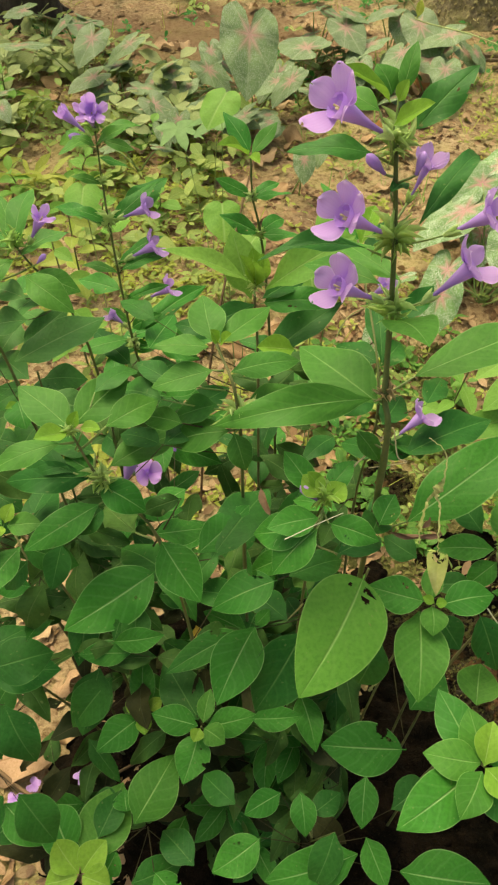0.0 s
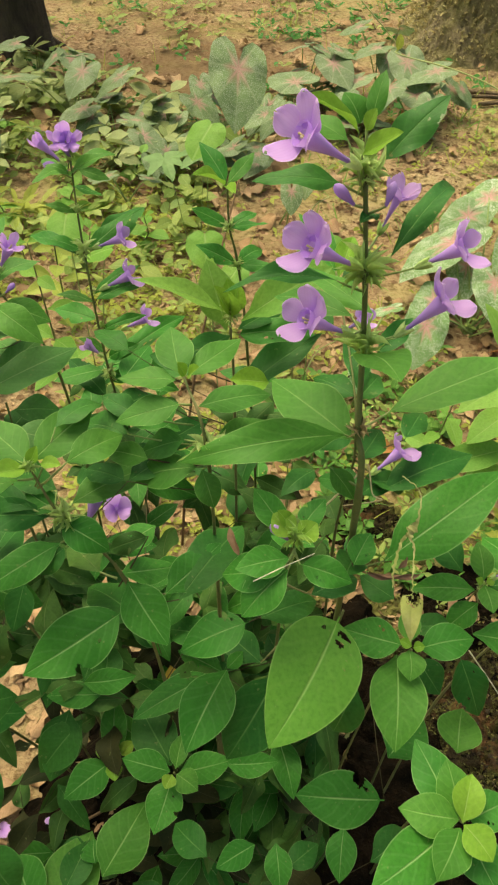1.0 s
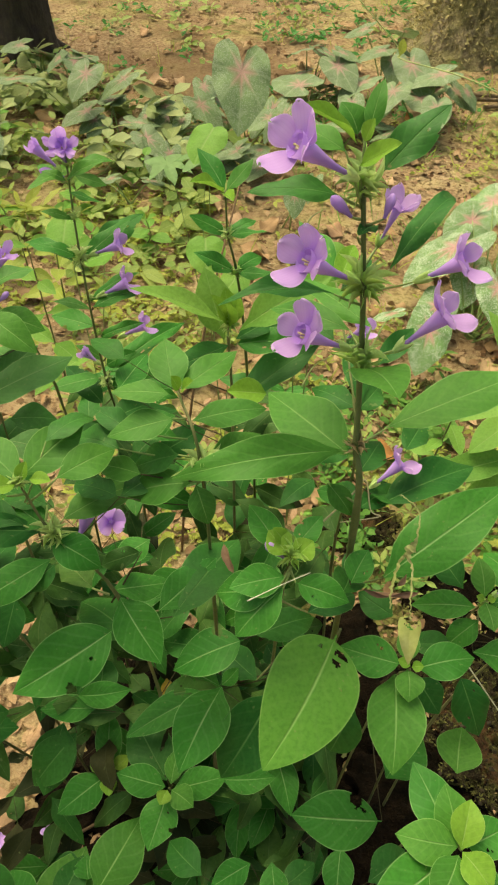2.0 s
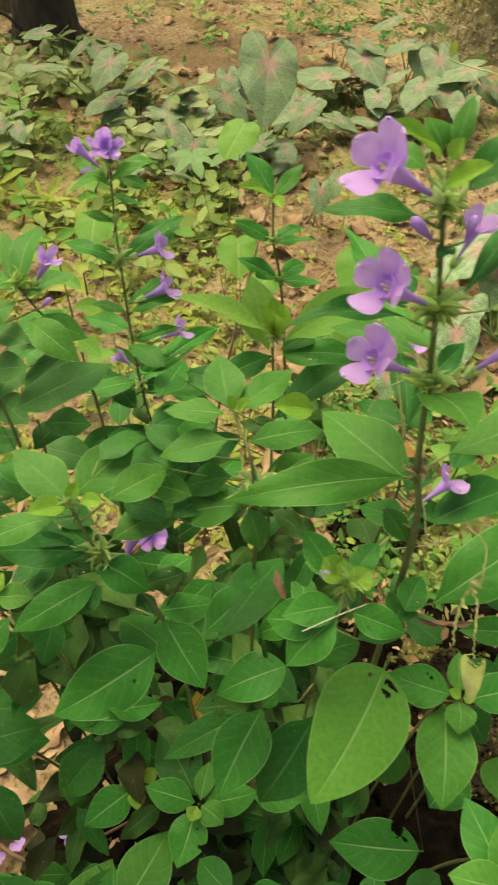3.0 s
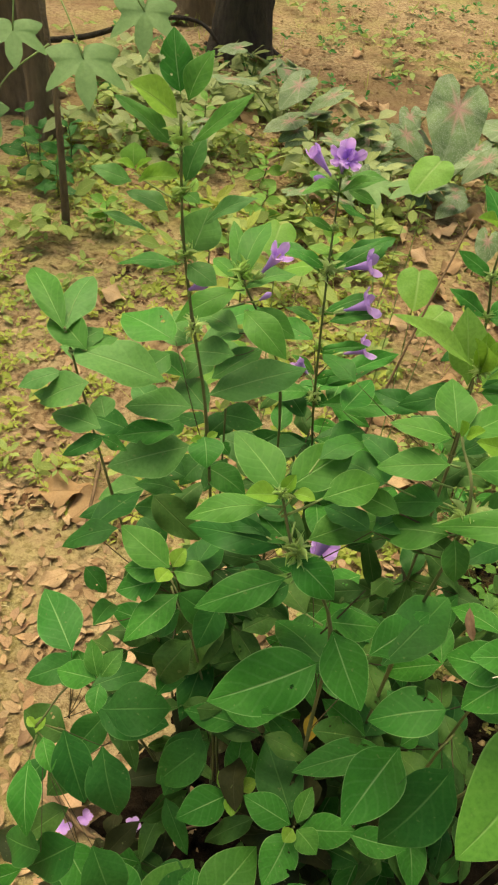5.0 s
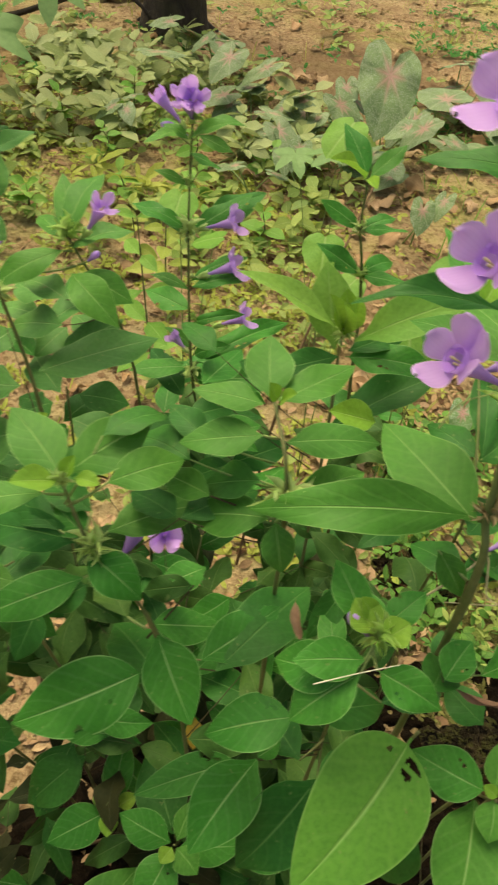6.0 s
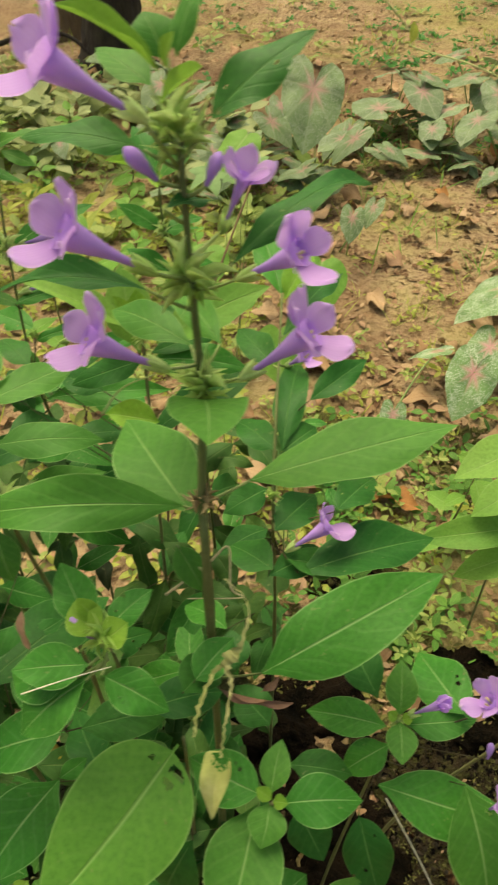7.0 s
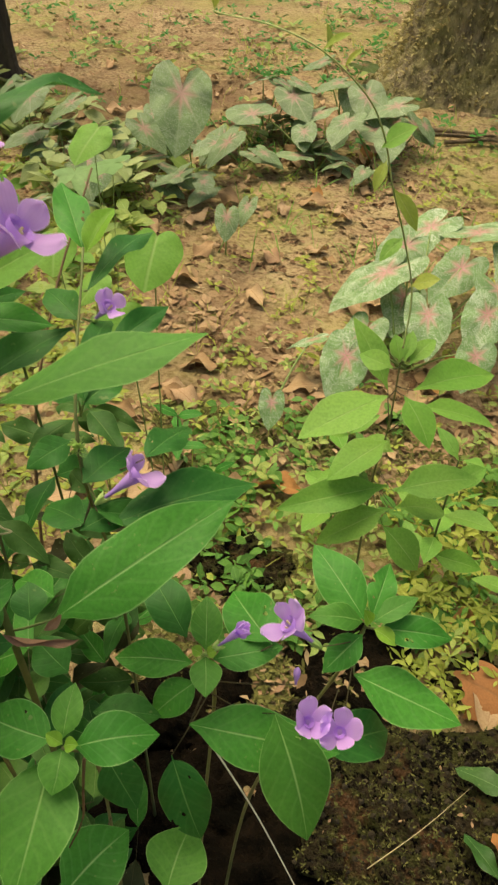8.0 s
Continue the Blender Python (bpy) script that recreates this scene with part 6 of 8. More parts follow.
shrub = climbing_herb("bright green climbing herb with pointed leaves", (0.460, 0.920, 0.000))
stem(shrub, (0.460, 0.920, 0.000), (0.450, 0.900, 0.350), (0.450, 0.868, 0.497), (0.446, 0.859, 0.637))
leaf(shrub, "weed", (0.443, 0.846, 0.622), (0.438, 0.876, 0.642), 0.022)
leaf(shrub, "weed", (0.448, 0.846, 0.623), (0.460, 0.883, 0.643), 0.020)
leaf(shrub, "weed", (0.435, 0.841, 0.617), (0.397, 0.868, 0.617), 0.029)
leaf(shrub, "weed", (0.454, 0.844, 0.620), (0.490, 0.886, 0.630), 0.027)
leaf(shrub, "weed", (0.430, 0.819, 0.592), (0.321, 0.758, 0.572), 0.061)
leaf(shrub, "weed", (0.460, 0.824, 0.598), (0.576, 0.887, 0.578), 0.050)
leaf(shrub, "weed", (0.449, 0.819, 0.593), (0.475, 0.759, 0.563), 0.041)
leaf(shrub, "weed", (0.448, 0.903, 0.536), (0.399, 0.967, 0.607), 0.037)
leaf(shrub, "weed", (0.487, 0.889, 0.521), (0.598, 0.885, 0.491), 0.038)
leaf(shrub, "weed", (0.451, 0.858, 0.486), (0.369, 0.809, 0.456), 0.052)
leaf(shrub, "weed", (0.459, 0.848, 0.475), (0.420, 0.890, 0.455), 0.038)
leaf(shrub, "weed", (0.454, 0.818, 0.442), (0.305, 0.793, 0.415), 0.048)
leaf(shrub, "weed", (0.461, 0.813, 0.436), (0.573, 0.826, 0.451), 0.052)
leaf(shrub, "weed", (0.455, 0.798, 0.419), (0.361, 0.776, 0.369), 0.045)
leaf(shrub, "weed", (0.462, 0.798, 0.420), (0.547, 0.838, 0.370), 0.046)
leaf(shrub, "weed", (0.448, 0.782, 0.402), (0.501, 0.757, 0.342), 0.052)
twig(shrub, (0.446, 0.860, 0.615), (0.443, 0.846, 0.622))
twig(shrub, (0.446, 0.860, 0.615), (0.448, 0.846, 0.623))
twig(shrub, (0.447, 0.860, 0.606), (0.435, 0.841, 0.617))
twig(shrub, (0.446, 0.860, 0.611), (0.454, 0.844, 0.620))
twig(shrub, (0.447, 0.861, 0.568), (0.430, 0.819, 0.592))
twig(shrub, (0.447, 0.861, 0.576), (0.460, 0.824, 0.598))
twig(shrub, (0.447, 0.861, 0.570), (0.449, 0.819, 0.593))
twig(shrub, (0.449, 0.865, 0.511), (0.448, 0.903, 0.536))
twig(shrub, (0.450, 0.866, 0.492), (0.487, 0.889, 0.521))
twig(shrub, (0.450, 0.870, 0.481), (0.451, 0.858, 0.486))
twig(shrub, (0.450, 0.871, 0.465), (0.459, 0.848, 0.475))
twig(shrub, (0.450, 0.877, 0.418), (0.454, 0.818, 0.442))
twig(shrub, (0.450, 0.878, 0.410), (0.461, 0.813, 0.436))
twig(shrub, (0.450, 0.881, 0.386), (0.455, 0.798, 0.419))
twig(shrub, (0.450, 0.881, 0.386), (0.462, 0.798, 0.420))
twig(shrub, (0.450, 0.884, 0.362), (0.448, 0.782, 0.402))


# ---- lower foliage of the shrubs ----
def undergrowth(shrub, line, rnd):
    """Pairs of older leaves, darkened for inner shade, and short side shoots down a stem, kept under the slope of the
    outer foliage.
    """
    def room(p):
        return not (p.x > 0.145 and p.z < 0.62) and 0.06 < p.z < min(0.74 if p.y < 0.54 else 0.60, 1.25 * p.y + 0.0)

    def pair(at, turn, size, kind):
        for side in (0, math.pi):
            a = turn + side + rnd.uniform(-0.3, 0.3)
            length = size * rnd.uniform(0.7, 1.15)
            tip = at + Vector((math.cos(a) * length, math.sin(a) * length, rnd.uniform(-0.055, 0.015)))
            if room(tip) and room(at) and rnd.random() < 0.9:
                # most deep leaves on the left take the near-black colour in place of shade
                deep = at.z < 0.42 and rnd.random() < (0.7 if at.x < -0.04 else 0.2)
                leaf(shrub, "wilted_shade" if deep else kind if rnd.random() < 0.7 else "old_shaded", at, tip, length * rnd.uniform(0.40, 0.55), rnd.uniform(-30, 30))

    turn = rnd.uniform(0, 3)
    for i in range(2, len(line) - 1):
        p, turn = line[i], turn + 1.57
        if not room(p):
            continue
        open_side = p.x < -0.06 and p.z < 0.42
        if open_side and rnd.random() < 0.68:
            continue
        # lower joints get more of the darkened leaves, shade put into their colour
        pair(p, turn, 0.05 if open_side else 0.07, "old_shaded" if rnd.random() < (0.75 if p.z < 0.5 else 0.4) else "dark")
        for _ in range(1 if open_side else 2):
            a = rnd.uniform(0, math.tau)
            end = p + Vector((math.cos(a), math.sin(a), rnd.uniform(0.2, 0.7))) * rnd.uniform(0.05, 0.13)
            if not room(end) or (end.x < -0.14 and rnd.random() < 0.5):
                continue
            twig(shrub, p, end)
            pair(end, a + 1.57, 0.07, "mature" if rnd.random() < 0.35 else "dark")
            pair(p.lerp(end, 0.65), a, 0.06, "old_shaded")
            if rnd.random() < 0.5:
                tip = end + Vector((math.cos(a), math.sin(a), 0.1)) * 0.06
                if room(tip):
                    leaf(shrub, "mature", end, tip, 0.030, rnd.uniform(-20, 20))


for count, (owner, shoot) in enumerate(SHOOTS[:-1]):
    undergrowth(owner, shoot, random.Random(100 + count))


# ---- withered bits caught in the shrubs ----
def ribbon(name, points, widths, material, label, category):
    """A curled dry strip along points, a few millimetres wide."""
    line = smooth_path(points, 9)
    n = len(line)
    rnd = random.Random(n)
    bm = bmesh.new()
    uv = bm.loops.layers.uv.verify()
    rows = []
    for i, p in enumerate(line):
        w = np.interp(i / (n - 1), np.linspace(0, 1, len(widths)), widths) * rnd.uniform(0.75, 1.25)
        p = p + Vector((rnd.uniform(-1, 1), 0, rnd.uniform(-1, 1))) * 0.0007
        way = (line[min(i + 1, n - 1)] - line[max(i - 1, 0)]).normalized()
        side = way.cross(Vector((0.5 * math.sin(i * 0.35), -1, 0.5))).normalized()
        lift = way.cross(side) * w * rnd.uniform(-0.3, 0.3)
        rows.append([bm.verts.new(p - side * w / 2 + lift), bm.verts.new(p + lift * 2), bm.verts.new(p + side * w / 2 - lift)])
    for i, (r, q) in enumerate(zip(rows, rows[1:])):
        for j in range(2):
            face = bm.faces.new((r[j], r[j + 1], q[j + 1], q[j]))
            for loop, c in zip(face.loops, ((i, j), (i, j + 1), (i + 1, j + 1), (i + 1, j))):
                loop[uv].uv = (c[0] / n, c[1] / 2)
    return tagged(new(name, mesh_of(name, bm, material)), label, category)


def curled_leaf(base, tip, width, material, seed, label):
    """A dry blade rolled in along its length."""
    bm = bmesh.new()
    blade(bm, along=18, across=6, shape=(0.8, 0.8), fold=0.22, arch=0.05, wave=0.05, seed=seed, stalk=0.12)
    ob = new("withered_leaf", mesh_of("withered_leaf", bm, material))
    ob.matrix_basis = leaf_pose(base, tip, width, 20, Vector((0, -1, 0.6)))
    return tagged(ob, label, "leaf")


def strand(name, points, radius, material, label, category):
    line = smooth_path(points, 6)
    bm = bmesh.new()
    tube(bm, line, [radius * (1 - 0.5 * i / len(line)) for i in range(len(line))], 5)
    return tagged(new(name, mesh_of(name, bm, material)), label, category)


def hanging_leaf(base, tip, width):
    """A folded withered blade hanging by its shred of stalk."""
    bm = bmesh.new()
    blade(bm, along=30, across=10, shape=(0.16, 0.85), fold=0.25, arch=0.08, wave=0.06, seed=3, stalk=0.01, bites=((0.0, -0.15, 0.24, 0.62),))
    ob = new("withered_leaf", mesh_of("withered_leaf", bm, LEAF_WITHERED))
    ob.matrix_basis = leaf_pose(base, tip, width, 15, Vector((0, -1, 0.4)))
    return tagged(ob, "withered olive-tan leaf hanging by a shred", "leaf")


ribbon("withered_leaf", [(0.131, 0.351, 0.897), (0.142, 0.346, 0.890), (0.144, 0.339, 0.882), (0.141, 0.329, 0.873), (0.137, 0.324, 0.869), (0.140, 0.316, 0.859), (0.139, 0.304, 0.847), (0.139, 0.293, 0.836)], (0.0007, 0.0008, 0.001, 0.002, 0.007, 0.0022, 0.0012, 0.001, 0.0014), LEAF_WITHERED, "withered pale leaf hanging in shreds from a shrub", "leaf")
hanging_leaf((0.139, 0.296, 0.838), (0.138, 0.273, 0.815), 0.015)
ribbon("withered_leaf", [(0.136, 0.324, 0.869), (0.131, 0.320, 0.865), (0.126, 0.308, 0.853), (0.125, 0.298, 0.843)], (0.004, 0.0018, 0.002, 0.001), LEAF_WITHERED, "withered shred of leaf caught on a shrub", "leaf")
curled_leaf((0.119, 0.367, 0.762), (0.170, 0.364, 0.762), 0.0062, LEAF_BROWN, 5, "crumpled brown-pink dry leaf caught on a shrub")
curled_leaf((0.149, 0.364, 0.768), (0.159, 0.374, 0.772), 0.006, LEAF_BROWN, 8, "small brown-pink scrap of dry leaf caught on a shrub")
strand("dry_stalk", [(0.171, 0.327, 0.690), (0.170, 0.316, 0.670), (0.167, 0.311, 0.640), (0.156, 0.304, 0.610)], 0.0011, STEM_BROWN, "dry brown stalk hanging under a shrub", "stalk")
strand("tendril", [(0.089, 0.388, 0.821), (0.111, 0.404, 0.834), (0.122, 0.413, 0.841), (0.126, 0.397, 0.824), (0.133, 0.394, 0.820), (0.102, 0.389, 0.819)], 0.0008, STRAW, "dry curly tendril round a shrub stem", "tendril")
strand("straw", [(0.031, 0.314, 0.826), (0.054, 0.323, 0.832), (0.075, 0.331, 0.836)], 0.0004, STRAW_PALE, "pale dry straw lying across a leaf", "straw")
strand("straw", [(0.064, 0.439, 1.039), (0.067, 0.444, 1.044), (0.076, 0.448, 1.048)], 0.0006, TENDRIL, "thin pale thread hanging from a calyx", "thread")
strand("straw", [(0.065, 0.397, 0.950), (0.073, 0.407, 0.959), (0.088, 0.414, 0.964)], 0.0006, TENDRIL, "thin pale thread hanging from a calyx", "thread")
strand("straw", [(0.245, 0.375, 0.615), (0.280, 0.341, 0.577), (0.315, 0.301, 0.532)], 0.0008, STRAW_PALE, "pale dry stalk leaning under a shrub", "straw")
curled_leaf((0.013, 0.363, 0.830), (0.021, 0.346, 0.813), 0.007, LEAF_BROWN, 9, "brown withered leaf hanging under a shoot")
ribbon("withered_leaf", [(0.126, 0.319, 0.632), (0.126, 0.308, 0.621), (0.124, 0.300, 0.613), (0.117, 0.293, 0.607)], (0.002, 0.006, 0.005, 0.004), LEAF_WITHERED, "curled withered shred of leaf under a shrub", "leaf")


# ---- mossy stone beside the shrubs ----
def lump(name, place, size, material, label, category, seed, turn=0.0, flat=0.0):
    bm = bmesh.new()
    bmesh.ops.create_icosphere(bm, subdivisions=6, radius=1.0)
    for v in bm.verts:
        p = v.co.normalized()
        q = p * (1 + 0.22 * noise.noise(p * 1.6 + Vector((seed, 0, 0))) + 0.12 * noise.noise(p * 4 + Vector((0, seed, 0))))
        q.z = min(q.z, 1.0 - flat + 0.25 * (q.z - 1.0 + flat)) if q.z > 1.0 - flat else q.z
        q = Vector((q.x * size[0], q.y * size[1], q.z * size[2]))
        w = Vector((q.x, q.y, q.z + seed))
        pits = max(0.0, noise.noise(w * 45) - 0.15)
        v.co = q + p * (0.026 * noise.noise(w * 16) + 0.016 * noise.noise(w * 38) + 0.008 * noise.noise(w * 95) - 0.03 * pits)
    ob = new(name, mesh_of(name, bm, material))
    ob.matrix_basis = pose(*place, 0, 0, turn)
    return tagged(ob, label, category)


stone = lump("mossy_stone", (0.60, 0.52, -0.04), (0.32, 0.17, 0.14), MOSSY, "dark mossy stone half sunk in the soil", "stone", 3.0, -8, 0.3)
# mounds added under the shrubs, coloured near black to stand in for shade
lump("shaded_earth_mound", (0.31, 0.44, -0.018), (0.17, 0.15, 0.07), SHADED_EARTH, "damp earth heaped round the shrub stems, coloured near black for shade", "earth", 5.0, 10, 0.2)
lump("shaded_earth_mound", (0.17, 0.36, -0.018), (0.16, 0.15, 0.06), SHADED_EARTH, "damp earth heaped round the shrub stems, coloured near black for shade", "earth", 6.0, 70, 0.2)
lump("shaded_earth_mound", (0.40, 0.29, -0.018), (0.20, 0.14, 0.06), SHADED_EARTH, "damp earth in front of a mossy stone, coloured near black for shade", "earth", 15.0, 0, 0.2)
lump("shaded_earth_mound", (0.06, 0.25, -0.018), (0.19, 0.12, 0.055), SHADED_EARTH, "damp earth at the foot of the shrubs, coloured near black for shade", "earth", 16.0, 0, 0.2)
lump("shaded_earth_mound", (0.0, 0.50, -0.018), (0.20, 0.19, 0.05), SHADED_EARTH, "damp earth under the thick of the shrubs, coloured near black for shade", "earth", 18.0, 15, 0.2)
lump("shaded_earth_mound", (-0.06, 0.30, -0.018), (0.14, 0.13, 0.045), SHADED_EARTH, "damp earth under the thick of the shrubs, coloured near black for shade", "earth", 19.0, 40, 0.2)
lump("shaded_earth_mound", (0.19, 0.72, -0.018), (0.14, 0.10, 0.045), SHADED_EARTH, "damp earth behind the shrub stems, coloured near black for shade", "earth", 20.0, 10, 0.2)
lump("shaded_earth_mound", (0.24, 0.57, -0.018), (0.15, 0.12, 0.055), SHADED_EARTH, "damp earth between shrub stems, coloured near black for shade", "earth", 17.0, 30, 0.2)
lump("shaded_earth_mound", (-0.20, 0.44, -0.020), (0.13, 0.12, 0.04), SHADED_EARTH, "damp earth round the foot of a low shrub, coloured near black for shade", "earth", 21.0, 25, 0.2)
lump("shaded_earth_mound", (-0.14, 0.62, -0.020), (0.17, 0.14, 0.04), SHADED_EARTH, "damp earth behind a low shrub, coloured near black for shade", "earth", 22.0, 35, 0.2)
lump("shaded_earth_mound", (-0.22, 0.27, -0.020), (0.10, 0.10, 0.035), SHADED_EARTH, "damp earth round the foot of a low shrub, coloured near black for shade", "earth", 23.0, 5, 0.2)
# dark clod added by the stone, its colour standing in for a shaded gap
lump("earth_clod", (0.38, 0.65, -0.01), (0.10, 0.08, 0.06), MOSSY, "dark crumbly clod of earth", "earth", 7.0)
lump("shaded_earth_mound", (0.46, 0.78, -0.018), (0.15, 0.11, 0.05), SHADED_EARTH, "damp earth under a spreading shrub, coloured near black for shade", "earth", 12.0, 20, 0.2)
# another clod whose dark colour replaces the shade of a crack
lump("earth_clod", (0.70, 0.80, -0.01), (0.13, 0.06, 0.035), MOSSY, "dark crumbly clod of earth", "earth", 11.0)
lump("earth_clod", (0.26, 1.02, -0.01), (0.12, 0.08, 0.05), MOSSY, "dark crumbly clod of earth", "earth", 9.0)


# ---- caladiums ----
def outline_mesh(name, material, reach, rings=4, segments=32, cup=0.12, seed=0):
    """A blade fanned round its stalk joint; reach(angle from the tip) gives the outline."""
    rnd = random.Random(seed)
    bm = bmesh.new()
    uv = bm.loops.layers.uv.verify()
    centre = bm.verts.new((0, 0, 0))
    last = None
    phase = rnd.uniform(0, 6)
    for i in range(1, rings + 1):
        ring = []
        for k in range(segments):
            a = -math.pi + k * math.tau / segments
            r = reach(abs(a), a) * i / rings
            x, y = math.sin(a) * r, math.cos(a) * r
            z = -cup * r * r * (1 if y > 0 else 0.4) + 0.18 * abs(x) - 0.35 * x * x + 0.025 * math.sin(5 * a + phase) * (i / rings) ** 2
            ring.append(bm.verts.new((x, y, z)))
        for k in range(segments):
            n = (k + 1) % segments
            if last:
                bm.faces.new((last[k], last[n], ring[n], ring[k]))
            else:
                bm.faces.new((centre, ring[n], ring[k]))
        last = ring
    for face in bm.faces:
        for loop in face.loops:
            c = loop.vert.co
            loop[uv].uv = (0.42 + c.y * 0.5, 0.5 + c.x * 0.5)
    return mesh_of(name, bm, material)


def heart(a, signed):
    return float(np.interp(a, (0, 0.12, 0.4, 0.8, 1.3, 1.9, 2.45, 2.8, 3.0, 3.15), (1.0, 0.90, 0.70, 0.56, 0.46, 0.46, 0.58, 0.56, 0.32, 0.10)))


def palm(a, signed):
    """Five pointed lobes with deep bays between them."""
    return float(np.interp(a, (0, 0.10, 0.30, 0.46, 0.58, 0.78, 0.92, 1.05, 1.28, 1.45, 1.70, 1.92, 2.15, 2.6, 3.0, 3.15),
                           (1.0, 0.86, 0.66, 0.40, 0.42, 0.74, 0.94, 0.80, 0.56, 0.50, 0.62, 0.74, 0.58, 0.42, 0.26, 0.06)))


def rounded(a, signed):
    return float(np.interp(a, (0, 0.3, 1.0, 2.0, 2.7, 3.15), (1.0, 0.86, 0.66, 0.58, 0.5, 0.3)))


HEARTS = [outline_mesh("caladium_leaf", CALADIUM, heart, seed=k) for k in range(3)]
HEARTS_NEAR = [outline_mesh("speckled_leaf", CALADIUM_NEAR, heart, rings=6, segments=48, seed=5 + k) for k in range(3)]
PALMS = [outline_mesh("lobed_leaf", LEAF_PALM, palm, segments=90, seed=k) for k in range(2)]
ROUNDS = [outline_mesh("round_leaf", LEAF_WEED, rounded, seed=k) for k in range(2)]


def stalked(parent, data, root, joint, size, turn, pitch, roll=0.0, name="leaf", radius=0.003, material=None):
    """A blade on a bent stalk. turn: where the tip points, 0 away from the path, 180 towards it; pitch: how far the tip hangs."""
    root, joint = Vector(root), Vector(joint)
    bm = bmesh.new()
    bend = root.lerp(joint, 0.6) + Vector((0, 0, 0.1 * (joint - root).length))
    line = smooth_path([root, bend, joint], 4)
    tube(bm, line, [radius * (1 - 0.4 * i / len(line)) for i in range(len(line))], 5)
    part("stalk", mesh_of("stalk", bm, material or STEM_PALE), parent, Matrix.Identity(4))
    part(name, data, parent, pose(*joint, 0, 0, turn) @ pose(0, 0, 0, -pitch, roll, 0) @ Matrix.Scale(size, 4))


def caladium(x, y, leaves, label="caladium with green leaves flushed pink at the heart", near=False, seed=0):
    """leaves: (dx, dy, height, size, turn, pitch) of each blade about the root."""
    rnd = random.Random(seed)
    plant = thing("caladium", (x, y, ground_height(x, y)), label, "caladium", "caladiums")
    forms = HEARTS_NEAR if near else HEARTS
    for dx, dy, h, size, turn, pitch in leaves:
        stalked(plant, forms[rnd.randrange(3)], (x + rnd.uniform(-0.02, 0.02), y + rnd.uniform(-0.02, 0.02), 0), (x + dx, y + dy, h), size, turn, pitch, rnd.uniform(-15, 15))
    return plant


def random_caladium(x, y, count, height, size, seed, near=False):
    rnd = random.Random(seed)
    leaves = []
    for k in range(count):
        a = rnd.uniform(0, math.tau)
        d = rnd.uniform(0.03, 0.14)
        leaves.append((math.cos(a) * d, math.sin(a) * d, height * rnd.uniform(0.4, 1.0), size * rnd.uniform(0.6, 1.05), math.degrees(a) - 90 + rnd.uniform(-30, 30), rnd.uniform(0, 35)))
    return caladium(x, y, leaves, near=near, seed=seed)


caladium(0.02, 2.85, [(-0.01, -0.18, 0.36, 0.225, 188, 34), (0.14, -0.10, 0.18, 0.12, 130, 30), (-0.16, -0.05, 0.20, 0.12, 230, 30)], seed=1)
caladium(-0.66, 3.10, [(0.08, -0.12, 0.24, 0.13, 160, 25), (-0.14, -0.30, 0.28, 0.15, -55, 5), (0.20, 0.0, 0.18, 0.12, 120, 25), (0.03, 0.05, 0.24, 0.11, 20, 15)], seed=2)
caladium(0.46, 3.12, [(-0.02, -0.10, 0.13, 0.11, 175, 15), (-0.22, 0.02, 0.15, 0.18, 40, 5), (-0.06, 0.12, 0.19, 0.15, 200, 20), (0.12, 0.0, 0.10, 0.10, 170, 20), (0.04, 0.08, 0.14, 0.15, 130, 10)], seed=3)
caladium(0.74, 3.05, [(0.02, -0.10, 0.14, 0.13, 170, 20), (-0.14, -0.02, 0.17, 0.15, 150, 12), (0.06, 0.08, 0.20, 0.15, 100, 12), (-0.05, 0.15, 0.21, 0.16, 190, 25), (-0.02, 0.02, 0.13, 0.15, 210, 10)], seed=4)
for k, (x, y, count, height, size) in enumerate(((-0.42, 2.75, 5, 0.14, 0.11), (-0.25, 2.95, 5, 0.16, 0.12), (0.22, 2.95, 4, 0.16, 0.12), (0.30, 3.35, 5, 0.24, 0.14), (0.14, 3.15, 4, 0.15, 0.12),
                                                 (0.62, 3.40, 5, 0.28, 0.15), (-0.15, 3.20, 4, 0.16, 0.12), (-0.85, 2.70, 4, 0.15, 0.11), (1.35, 3.2, 4, 0.2, 0.11), (-0.36, 2.42, 3, 0.12, 0.09), (-0.05, 2.95, 4, 0.12, 0.11),
                                                 (0.50, 2.95, 6, 0.11, 0.12), (0.38, 3.25, 6, 0.12, 0.13), (0.85, 3.22, 6, 0.14, 0.13), (-0.50, 2.98, 6, 0.12, 0.12), (0.10, 2.72, 5, 0.10, 0.11), (-0.12, 2.72, 5, 0.10, 0.11), (-0.32, 3.05, 5, 0.11, 0.12), (0.70, 2.85, 4, 0.09, 0.10), (-0.90, 3.52, 4, 0.20, 0.14), (-0.74, 3.42, 5, 0.16, 0.12))):
    random_caladium(x, y, count, height, size, 20 + k)
